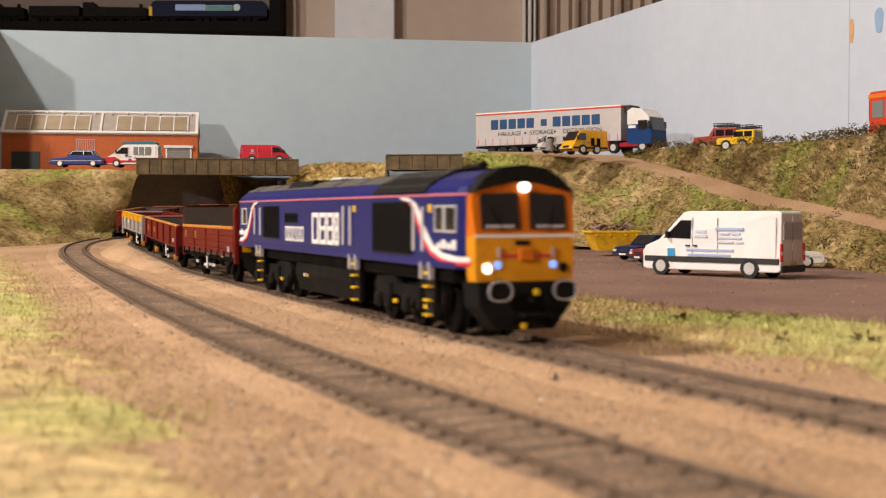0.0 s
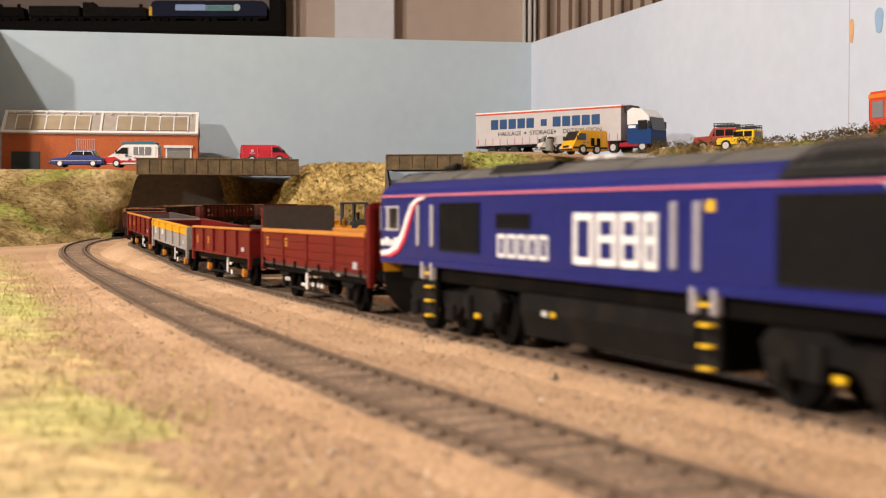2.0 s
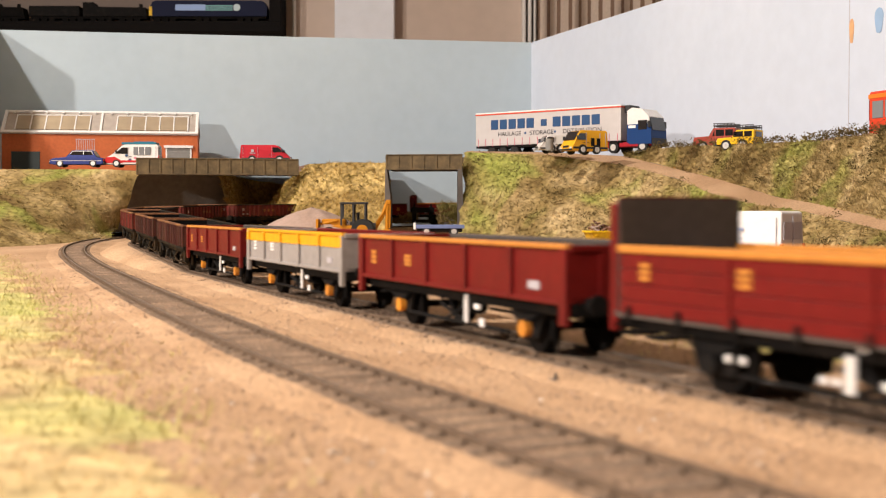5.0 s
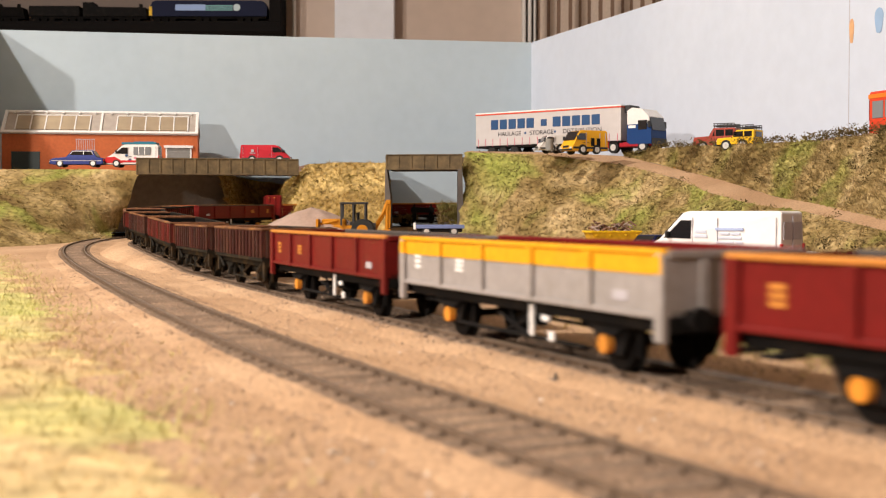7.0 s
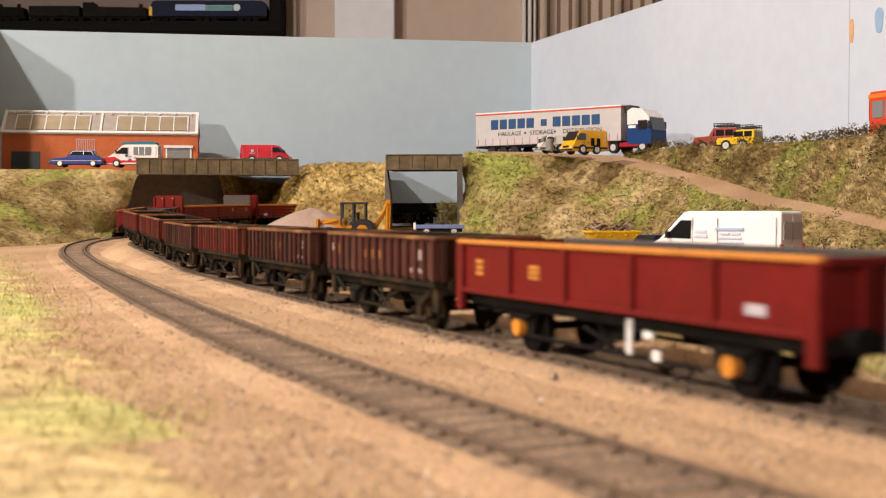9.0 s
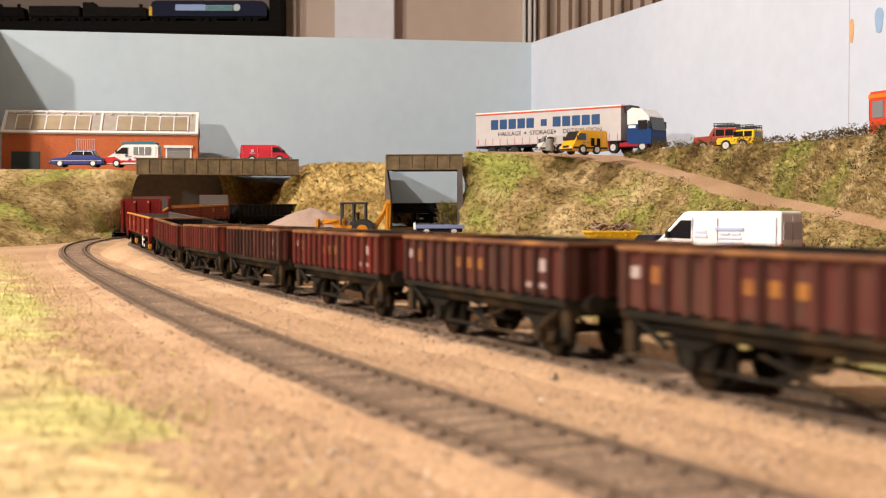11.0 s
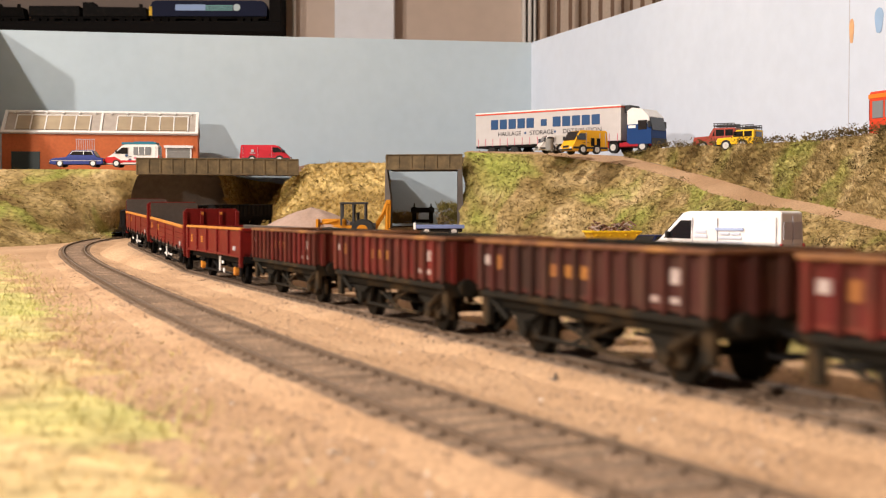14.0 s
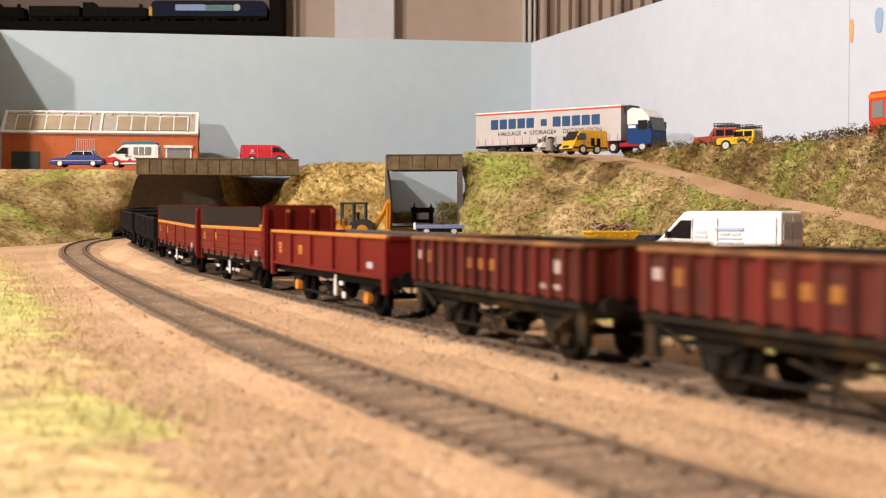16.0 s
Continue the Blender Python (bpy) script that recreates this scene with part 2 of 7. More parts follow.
# ---- banks ----
FOOT_R = [on_view(812, 412, 1310), on_view(900, 422, 1270), on_view(1020, 436, 1200), on_view(1150, 446, 1110), on_view(1300, 462, 945), on_view(1430, 472, 850), on_view(1568, 489, 720), on_view(1700, 510, 640)]
RAMP_NEAR = [on_view(822, 270, 1340), on_view(960, 274, 1300), on_view(1100, 292, 1250), on_view(1200, 317, 1170), on_view(1250, 340, 1095), on_view(1330, 362, 1015), on_view(1420, 374, 935), on_view(1568, 409, 820), on_view(1700, 445, 740)]
RAMP_FAR = [on_view(826, 268, 1390), on_view(970, 270, 1350), on_view(1105, 277, 1290), on_view(1200, 300, 1210), on_view(1280, 320, 1125), on_view(1370, 348, 1040), on_view(1450, 362, 955), on_view(1568, 390, 845), on_view(1700, 425, 765)]
CREST_R = [on_view(1112, 274, 1310), on_view(1152, 264, 1265), on_view(1250, 258, 1185), on_view(1350, 254, 1105), on_view(1450, 250, 1025), on_view(1568, 236, 930), on_view(1700, 225, 850)]
CREST_BACK = [(60, 1780, 99), (125, 1796, 99), (240, 1496, 102), (320, 1280, 104), (395, 1072, 106), (455, 905, 108)]
BANK_LOWER = loft("bank_right_lower", [FOOT_R, RAMP_NEAR], 120, M["bank"], 7, 19, "grassy embankment slope in straw and moss green", 26)
loft("ramp_road", [RAMP_NEAR, RAMP_FAR], 90, M["ballast"], 0.8, 30, "brown dirt ramp climbing the embankment", 8)
BANK_UPPER = loft("bank_right_upper", [RAMP_FAR[2:], CREST_R], 110, M["bank"], 6, 18, "upper grassy embankment slope above the ramp", 18)
loft("upper_road", [[RAMP_FAR[0], RAMP_FAR[1], RAMP_FAR[2]] + CREST_R[1:], CREST_BACK], 60, M["yard"], 0.5, 30, "flat brown road surface on top of the embankment", 6)
FOOT_L = [(-900, 1200, 10), on_view(0, 414, 1200), on_view(100, 413, 1270), on_view(168, 410, 1345), on_view(208, 408, 1400)]
SKIRT_L = [(x + 8, y - 95, ground_z(x, y - 95) - 1.5) for x, y, z in FOOT_L]
CREST_L = [(-900, 1400, 87), on_view(0, 300, 1400), on_view(100, 300, 1400), on_view(190, 300, 1400), on_view(246, 303, 1402)]
BANK_LEFT = loft("bank_left", [SKIRT_L, FOOT_L, CREST_L], 80, M["bank"], 6.5, 24, "grassy embankment beside the bridge, olive and straw", 20)
loft("upper_road_left", [CREST_L + [on_view(430, 300, 1400)], [(-900, 1640, 88), (-610, 1672, 88), (-440, 1702, 88), (-330, 1720, 88), (-220, 1738, 88)]], 30, M["yard"], 0.4, 30, "flat road surface on top of the embankment", 6)
FOOT_M = [on_view(478, 404, 1400), on_view(520, 408, 1330), on_view(600, 408, 1310), on_view(684, 408, 1310)]
CREST_M = [on_view(528, 306, 1440), on_view(545, 291, 1410), on_view(610, 288, 1390), on_view(684, 289, 1380)]
BANK_MIDDLE = loft("bank_middle", [[on_view(440, 398, 1700)] + FOOT_M, [on_view(505, 330, 1700)] + CREST_M], 80, M["mound"], 7, 20, "straw-coloured grassy mound between the two bridges", 20)
loft("upper_road_middle", [CREST_M, [(-250, 1700, 99), (-150, 1740, 99), (-110, 1745, 99), (-75, 1750, 99)]], 20, M["yard"], 0.4, 30, "flat road surface on top of the mound", 5)
BANK_INNER = loft("bank_inner", [[on_view(415, 395, 1500), on_view(470, 392, 1640), on_view(520, 392, 1690)], [on_view(385, 305, 1480), on_view(440, 318, 1640), on_view(520, 330, 1690)]], 30, M["mound"], 5, 24, "brown grassy slope behind the bridge", 14)

# ---- back walls of the board ----
WL, WC, WR = Vector((-612, 1675, 0)), Vector((131, 1800, 0)), Vector((470, 872, 0))
WALL_TOP = 286.5


def wall(name, a, b, z0, z1, thick, mat, label):
    bm = bmesh.new()
    d = (b - a).normalized()
    nrm = Vector((-d.y, d.x, 0)) * thick
    vs = []
    for z in (z0, z1):
        for p in (a, b, b + nrm, a + nrm):
            vs.append(bm.verts.new((p.x, p.y, z)))
    for f in ([0, 1, 5, 4], [1, 2, 6, 5], [2, 3, 7, 6], [3, 0, 4, 7], [4, 5, 6, 7], [3, 2, 1, 0]):
        bm.faces.new([vs[i] for i in f])
    bmesh.ops.recalc_face_normals(bm, faces=bm.faces)
    return tagged(part(name, bm, mat), label, kind="structure")


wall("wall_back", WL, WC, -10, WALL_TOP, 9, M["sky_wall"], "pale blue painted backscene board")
GAP_A, GAP_B = WC + (WR - WC) * 0.10, WC + (WR - WC) * 0.36
wall("wall_right", WC, WR, 82, WALL_TOP, 9, M["sky_wall_side_lit"], "pale blue painted backscene board along the side")
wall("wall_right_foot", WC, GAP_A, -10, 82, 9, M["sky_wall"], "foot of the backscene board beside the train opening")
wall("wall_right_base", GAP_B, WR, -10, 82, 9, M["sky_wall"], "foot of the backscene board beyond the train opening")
wall("wall_left", Vector((-621, 1336, 0)), WL + Vector((0, -1, 0)), -10, WALL_TOP, 9, M["sky_wall"], "end board of the backscene, pale blue")


# ---- room ----
def plain_box(name, x0, x1, y0, y1, z0, z1, mat, label, kind="structure"):
    bm = bmesh.new()
    box(bm, x0, x1, y0, y1, z0, z1)
    return tagged(part(name, bm, mat), label, kind=kind)


plain_box("wall_north", -2600, 2600, 2900, 3000, -950, 1500, M["room_wall"], "plain beige room wall")
plain_box("wall_south", -2600, 2600, -2600, -2500, -950, 1500, M["room_wall"], "plain beige room wall")
plain_box("wall_west", -2700, -2600, -2600, 3000, -950, 1500, M["room_wall"], "plain beige room wall")
plain_box("wall_east", 2600, 2700, -2600, 3000, -950, 1500, M["room_wall"], "plain beige room wall")
plain_box("ceiling", -2700, 2700, -2600, 3000, 1500, 1560, M["ceiling"], "white plaster ceiling")
plain_box("floor", -2700, 2700, -2600, 3000, -1000, -950, M["carpet"], "brown carpet")


# ---- tracks ----
A_PLAN = resample([(150, -60), (92, 40), (34.8, 144), (-18, 247), (-82, 408), (-127, 519), (-213, 748), (-305, 990), (-352, 1150), (-374, 1290), (-370, 1400), (-330, 1530), (-250, 1640), (-130, 1690), (0, 1700)], 40)


def smooth_plan(p, n):
    for _ in range(6):
        q = p.copy()
        q[1:-1] = (p[:-2] + 2 * p[1:-1] + p[2:]) / 4
        p = q
    return resample(p, n)


A_PLAN = smooth_plan(A_PLAN, 420)
A_S = np.r_[0, np.cumsum(np.linalg.norm(np.diff(A_PLAN, axis=0), axis=1))]


def on_loop(s, off=0.0):
    x, y = np.interp(s, A_S, A_PLAN[:, 0]), np.interp(s, A_S, A_PLAN[:, 1])
    x1, y1 = np.interp(s + 4, A_S, A_PLAN[:, 0]), np.interp(s + 4, A_S, A_PLAN[:, 1])
    x0, y0 = np.interp(s - 4, A_S, A_PLAN[:, 0]), np.interp(s - 4, A_S, A_PLAN[:, 1])
    d = Vector((x1 - x0, y1 - y0, 0)).normalized()
    return Vector((x - off * d.y, y + off * d.x, ramp(y) - 0.2)), d


def main_line(s, off=0.0):
    a, b = on_line(s - 2), on_line(s + 2)
    return on_line(s, off), (b - a).normalized()


def rail_mesh(where, s0, s1, off, step=12.0):
    """A bullhead-like rail section swept along a line."""
    prof = [(-0.7, -2.2), (0.7, -2.2), (0.7, -1.9), (0.28, -1.6), (0.28, -0.7), (0.5, -0.45), (0.5, 0), (-0.5, 0), (-0.5, -0.45), (-0.28, -0.7), (-0.28, -1.6), (-0.7, -1.9)]
    bm = bmesh.new()
    rows = []
    for s in np.arange(s0, s1, step):
        p, d = where(s, off)
        side = Vector((-d.y, d.x, 0))
        rows.append([bm.verts.new(p + side * a + Vector((0, 0, z))) for a, z in prof])
    n = len(prof)
    for r0, r1 in zip(rows[:-1], rows[1:]):
        for i in range(n):
            f = bm.faces.new([r0[i], r0[(i + 1) % n], r1[(i + 1) % n], r1[i]])
            f.material_index = 1 if i == 6 else 0
    bmesh.ops.recalc_face_normals(bm, faces=bm.faces)
    return bm


def track(name, where, s0, s1, label, centre=None):
    t = thing(name, at(0, 0, 0), label, "railway track", kind="structure")
    for off in (-8.75, 8.75):
        part("rail", rail_mesh(where, s0, s1, off), [M["rail"], M["rail_top"]], t, "brown rusty rail with worn head")
    bm = bmesh.new()
    rows = []
    lanes = ((-44, -14), (-25, -3.4), (-19, -2.1), (-15.5, -1.5), (-13, -1.25), (-9.6, -1.3), (-7.9, -1.35), (-4, -1.2), (0, -1.15), (4, -1.2), (7.9, -1.35), (9.6, -1.3), (13, -1.25), (15.5, -1.5), (19, -2.1), (25, -3.4), (44, -14))
    for s in np.arange(s0, s1, 2.5):
        p, d = where(s)
        side = Vector((-d.y, d.x, 0))
        row = []
        for a, z in lanes:
            wob = noise.noise(Vector((s / 7, a, 0))) * (2.0 if abs(a) > 14 else 0)
            lump = noise.noise(Vector((s / 3.1, a / 2, 5))) * 0.28 + noise.noise(Vector((s / 16, a / 9, 9))) * (0.25 if abs(a) < 14 else 0.5)
            row.append(bm.verts.new(p + side * (a + wob) + Vector((0, 0, z + lump - 0.08))))
        rows.append(row)
    for r0, r1 in zip(rows[:-1], rows[1:]):
        for i in range(len(lanes) - 1):
            f = bm.faces.new([r0[i], r0[i + 1], r1[i + 1], r1[i]])
            f.material_index = 0 if 4 <= i <= len(lanes) - 6 else 1
    bmesh.ops.recalc_face_normals(bm, faces=bm.faces)
    part("track_bed", bm, [M["track_bed"], M["ballast"]], t, "grey-brown stained ballast bed", smooth=True)
    bm = bmesh.new()
    box(bm, -13, 13, -1.7, 1.7, -1.5, 0.2, 0.3)
    bmesh.ops.scale(bm, vec=(MM, MM, MM), verts=bm.verts)
    me = bpy.data.meshes.new("sleeper")
    bm.to_mesh(me)
    bm.free()
    me.materials.append(M["sleeper"])
    bm = bmesh.new()
    for sx in (-8.75, 8.75):
        for k in (-1.3, 1.3):
            box(bm, sx + k - 0.55, sx + k + 0.55, -0.7, 0.7, 0, 0.7)
    bmesh.ops.scale(bm, vec=(MM, MM, MM), verts=bm.verts)
    chairs = bpy.data.meshes.new("rail_chair")
    bm.to_mesh(chairs)
    bm.free()
    chairs.materials.append(M["sleeper"])
    rnd = random.Random(4)
    ss = list(np.arange(s0 + 4, s1 - 4, 8.0))
    for i, s in enumerate(ss):
        p, d = where(s)
        o = new("sleeper", me)
        o.parent = t
        o.matrix_basis = at(p.x, p.y, p.z - 1.22 + rnd.uniform(-0.28, 0.08), math.degrees(math.atan2(d.y, d.x)) - 90 + rnd.uniform(-1.5, 1.5))
        c = new("rail_chair", chairs)
        c.parent = o
    return t


track("track", main_line, -1420, 560, "rusty brown railway track with sleepers sunk in sandy ballast")
track("track", on_loop, 60, 1900, "empty rusty railway track curving in sandy ballast")

# check rails and a crossing nose where the loop leaves the line
points = thing("point_blades", at(0, 0, 0), "short rusty point blades lying between the rails", "railway point", kind="structure")
for off, a, b in ((-6.2, 15, 120), (6.0, 60, 150)):
    part("blade", rail_mesh(main_line, a, b, off), [M["rail"], M["rail_top"]], points)
lever = thing("point_motor", at(25, 268, -3.5, -66), "small black point lever box beside the track", "point lever")
bm = bmesh.new()
box(bm, -1.6, 1.6, -1, 1, 0, 1.2, 0.2)
part("box", bm, M["card_dark"], lever)
bm = bmesh.new()
cyl(bm, 0.4, (0, 0, 1.2), (0.3, 0, 2.4), 8)
part("handle", bm, M["card_dark"], lever)


# ---- the train ----
def paint(name, colour, rough=0.45, wear=None, scale=60.0, amount=(0.5, 0.75), grain=0.12):
    return material(name, colour, rough, 0, grain, 350, wear or tuple(c * 0.7 + 0.01 for c in colour), scale, 0.1, contrast=amount, spec=0.16)


M["loco_blue"] = paint("loco_blue", (0.012, 0.016, 0.125), 0.35, (0.016, 0.019, 0.145), 30)
M["loco_grey"] = paint("loco_grey", (0.10, 0.095, 0.09), 0.6, (0.13, 0.12, 0.11))
M["black"] = paint("black", (0.007, 0.0065, 0.0065), 0.8, (0.018, 0.015, 0.013), 90)
# below black plastic: the deep shade under the vehicles is put into the colour
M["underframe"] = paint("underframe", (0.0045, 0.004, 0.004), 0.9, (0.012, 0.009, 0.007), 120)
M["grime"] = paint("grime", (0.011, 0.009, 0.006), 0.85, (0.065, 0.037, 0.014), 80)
M["orange"] = paint("orange", (0.60, 0.155, 0.010), 0.4, (0.64, 0.18, 0.014))
M["amber"] = paint("amber", (0.66, 0.28, 0.014), 0.4, (0.69, 0.31, 0.02))
M["yellow"] = paint("yellow", (0.80, 0.50, 0.02), 0.45, (0.7, 0.42, 0.03))
M["white"] = material("white", (0.78, 0.77, 0.76), 0.4, 0, 0.05, 200)
M["frame_grey"] = material("frame_grey", (0.50, 0.49, 0.52), 0.4, 0, 0.1, 200)
M["strip_grey"] = material("strip_grey", (0.42, 0.40, 0.44), 0.4, 0, 0.1, 200)
M["red_line"] = material("red_line", (0.62, 0.03, 0.06), 0.4, 0, 0.05, 200)
M["pink_line"] = material("pink_line", (0.55, 0.16, 0.22), 0.4, 0, 0.05, 200)
M["glass_dark"] = material("glass_dark", (0.012, 0.012, 0.014), 0.08, 0, 0, spec=0.8)
M["glass_pale"] = material("glass_pale", (0.20, 0.21, 0.22), 0.1, 0, 0, spec=0.8)
M["lamp_white"] = material("lamp_white", (1.0, 0.95, 0.9), 0.3, emit=4.0)
M["lamp_blue"] = material("lamp_blue", (0.2, 0.4, 1.0), 0.3, emit=1.4)
M["steel"] = material("steel", (0.35, 0.33, 0.31), 0.35, 0.9, 0.15, 300)
M["wagon_red"] = paint("wagon_red", (0.135, 0.009, 0.008), 0.45, (0.10, 0.008, 0.007), 40)
M["wagon_rim"] = paint("wagon_rim", (0.50, 0.20, 0.04), 0.5, (0.42, 0.165, 0.04), 60)
M["wagon_inside"] = paint("wagon_inside", (0.080, 0.066, 0.058), 0.75, (0.10, 0.085, 0.075), 40)
M["wagon_grey"] = paint("wagon_grey", (0.29, 0.265, 0.255), 0.5, (0.24, 0.22, 0.205), 40)
M["wagon_yellow"] = paint("wagon_yellow", (0.66, 0.32, 0.012), 0.45, (0.60, 0.29, 0.02), 60)


def weathered(name, clean, rust, dust):
    """Old wagon paint: upright streaks of rust and dust, and panels that have faded unlike one another."""
    m = bpy.data.materials.new(name)
    m.use_nodes = True
    nt = m.node_tree
    b = nt.nodes["Principled BSDF"]
    b.inputs["Roughness"].default_value, b.inputs["Specular IOR Level"].default_value = 0.75, 0.15
    coord = nt.nodes.new("ShaderNodeTexCoord")
    info = nt.nodes.new("ShaderNodeObjectInfo")

    def cloud(stretch, sc):
        mp = nt.nodes.new("ShaderNodeMapping")
        mp.inputs["Scale"].default_value = stretch
        n = nt.nodes.new("ShaderNodeTexNoise")
        n.noise_dimensions = "4D"
        n.inputs["Scale"].default_value, n.inputs["Detail"].default_value = sc, 5
        nt.links.new(coord.outputs["Object"], mp.inputs["Vector"])
        nt.links.new(mp.outputs["Vector"], n.inputs["Vector"])
        nt.links.new(info.outputs["Random"], n.inputs["W"])
        return n.outputs["Fac"]

    last = None
    for fac, lo, hi, colour in ((cloud((1, 1, 0.22), 260), 0.42, 0.66, rust), (cloud((1, 1, 0.5), 90), 0.48, 0.72, dust)):
        rr = nt.nodes.new("ShaderNodeMapRange")
        rr.inputs["From Min"].default_value, rr.inputs["From Max"].default_value, rr.inputs["To Max"].default_value = lo, hi, 0.8
        nt.links.new(fac, rr.inputs["Value"])
        mx = nt.nodes.new("ShaderNodeMix")
        mx.data_type = "RGBA"
        mx.inputs["A"].default_value, mx.inputs["B"].default_value = (*clean, 1), (*colour, 1)
        if last:
            nt.links.new(last, mx.inputs["A"])
        nt.links.new(rr.outputs["Result"], mx.inputs["Factor"])
        last = mx.outputs["Result"]
    shade = nt.nodes.new("ShaderNodeMapRange")
    shade.inputs["To Min"].default_value, shade.inputs["To Max"].default_value = 0.6, 1.3
    nt.links.new(info.outputs["Random"], shade.inputs["Value"])
    mx = nt.nodes.new("ShaderNodeMix")
    mx.data_type, mx.blend_type = "RGBA", "MULTIPLY"
    mx.inputs["Factor"].default_value = 1.0
    nt.links.new(last, mx.inputs["A"])
    nt.links.new(shade.outputs["Result"], mx.inputs["B"])
    nt.links.new(mx.outputs["Result"], b.inputs["Base Color"])
    return m


M["wagon_brown"] = weathered("wagon_brown", (0.115, 0.015, 0.012), (0.092, 0.032, 0.018), (0.030, 0.018, 0.013))
M["wagon_umber"] = weathered("wagon_umber", (0.066, 0.018, 0.014), (0.072, 0.036, 0.023), (0.025, 0.017, 0.013))
M["wagon_brown_rim"] = paint("wagon_brown_rim", (0.14, 0.06, 0.03), 0.6, (0.40, 0.19, 0.06), 55, (0.45, 0.66), 0.3)
M["wagon_black"] = paint("wagon_black", (0.010, 0.009, 0.009), 0.9, (0.02, 0.016, 0.013), 60)
M["mark_pale"] = paint("mark_pale", (0.42, 0.34, 0.31), 0.6, (0.2, 0.08, 0.06), 120)
M["mark_amber"] = paint("mark_amber", (0.30, 0.125, 0.03), 0.6, (0.2, 0.07, 0.03), 120)
M["axle_orange"] = paint("axle_orange", (0.62, 0.24, 0.03), 0.5)
M["cab_red"] = material("cab_red", (0.55, 0.02, 0.03), 0.5, 0, 0.1)


def wheelset(parent, x, r=6.4, mat=None):
    bm = bmesh.new()
    for sgn in (-1, 1):
        cyl(bm, r, (0, sgn * 7.4, 0), (0, sgn * 9.8, 0), 24)
        cyl(bm, r + 0.7, (0, sgn * 6.8, 0), (0, sgn * 7.4, 0), 24)
        cyl(bm, 1.8, (0, sgn * 9.8, 0), (0, sgn * 10.4, 0), 10)
        for k in range(4):
            a = k * math.pi / 2
            cyl(bm, 0.7, (math.cos(a) * r * 0.6, sgn * 9.7, math.sin(a) * r * 0.6), (math.cos(a) * r * 0.6, sgn * 10.05, math.sin(a) * r * 0.6), 6)
    cyl(bm, 1.1, (0, -10, 0), (0, 10, 0), 8)
    o = part("wheelset", bm, mat or M["underframe"], parent, "dark steel wheelset", at=at(x, 0, r))
    WHEELS.append((o, x, r))
    return o


WHEELS = []
TRAIN = []


def buffers(parent, x, sgn, oval=False, ring=None, mat=None):
    for y in (-11.3, 11.3):
        bm = bmesh.new()
        cyl(bm, 1.6, (x, y, 13.9), (x + sgn * 3.5, y, 13.9), 10)
        if oval:
            n0 = len(bm.verts)
            cyl(bm, 3.1, (x + sgn * 3.5, y, 13.9), (x + sgn * 4.5, y, 13.9), 20)
            bm.verts.ensure_lookup_table()
            for v in list(bm.verts)[n0:]:
                v.co.y = y + (v.co.y - y) * 1.2
        else:
            cyl(bm, 2.4, (x + sgn * 3.5, y, 13.9), (x + sgn * 4.2, y, 13.9), 16)
        b = part("buffer", bm, mat or M["black"], parent)
        if ring:
            bm = bmesh.new()
            n, q = 28, 6
            loops = []
            for k in range(n):
                a = 2 * math.pi * k / n
                c, d = math.copysign(abs(math.cos(a)) ** 0.75, math.cos(a)), math.copysign(abs(math.sin(a)) ** 0.75, math.sin(a))
                loops.append([bm.verts.new((x + sgn * (4.6 + 0.26 * math.cos(j * 2 * math.pi / q)), y + c * (3.9 + 0.26 * math.sin(j * 2 * math.pi / q)), 13.9 + d * (2.6 + 0.26 * math.sin(j * 2 * math.pi / q)))) for j in range(q)])
            for k in range(n):
                for j in range(q):
                    bm.faces.new([loops[k][j], loops[(k + 1) % n][j], loops[(k + 1) % n][(j + 1) % q], loops[k][(j + 1) % q]])
            bmesh.ops.recalc_face_normals(bm, faces=bm.faces)
            part("buffer_ring", bm, ring, b, "pale grey worn ring")


def coupling(parent, x, sgn):
    bm = bmesh.new()
    cyl(bm, 0.6, (x, 0, 12), (x + sgn * 5, 0, 11), 8)
    box(bm, min(x, x + sgn * 6), max(x, x + sgn * 6), -3.5, 3.5, 7.2, 7.9)
    part("coupling", bm, M["black"], parent, "black tension-lock coupling")


def strip(pts0, pts1, y, thick=0.25, mat=0):
    """A thin band between two polylines given as (x, z), lying on a side at y."""
    bm = bmesh.new()
    sg = -1 if y < 0 else 1
    rows = []
    for (a, b), (c, d) in zip(pts0, pts1):
        rows.append([bm.verts.new((a, y, b)), bm.verts.new((c, y, d)), bm.verts.new((c, y + sg * thick, d)), bm.verts.new((a, y + sg * thick, b))])
    for r0, r1 in zip(rows[:-1], rows[1:]):
        for i in range(4):
            bm.faces.new([r0[i], r0[(i + 1) % 4], r1[(i + 1) % 4], r1[i]])
    bm.faces.new(rows[0])
    bm.faces.new(rows[-1])
    bmesh.ops.recalc_face_normals(bm, faces=bm.faces)
    return bm


def frame_mesh(x0, x1, z0, z1, y0, y1, w):
    bm = bmesh.new()
    box(bm, x0 - w, x0, y0, y1, z0 - w, z1 + w, 0.15)
    box(bm, x1, x1 + w, y0, y1, z0 - w, z1 + w, 0.15)
    box(bm, x0, x1, y0, y1, z0 - w, z0)
    box(bm, x0, x1, y0, y1, z1, z1 + w)
    return bm


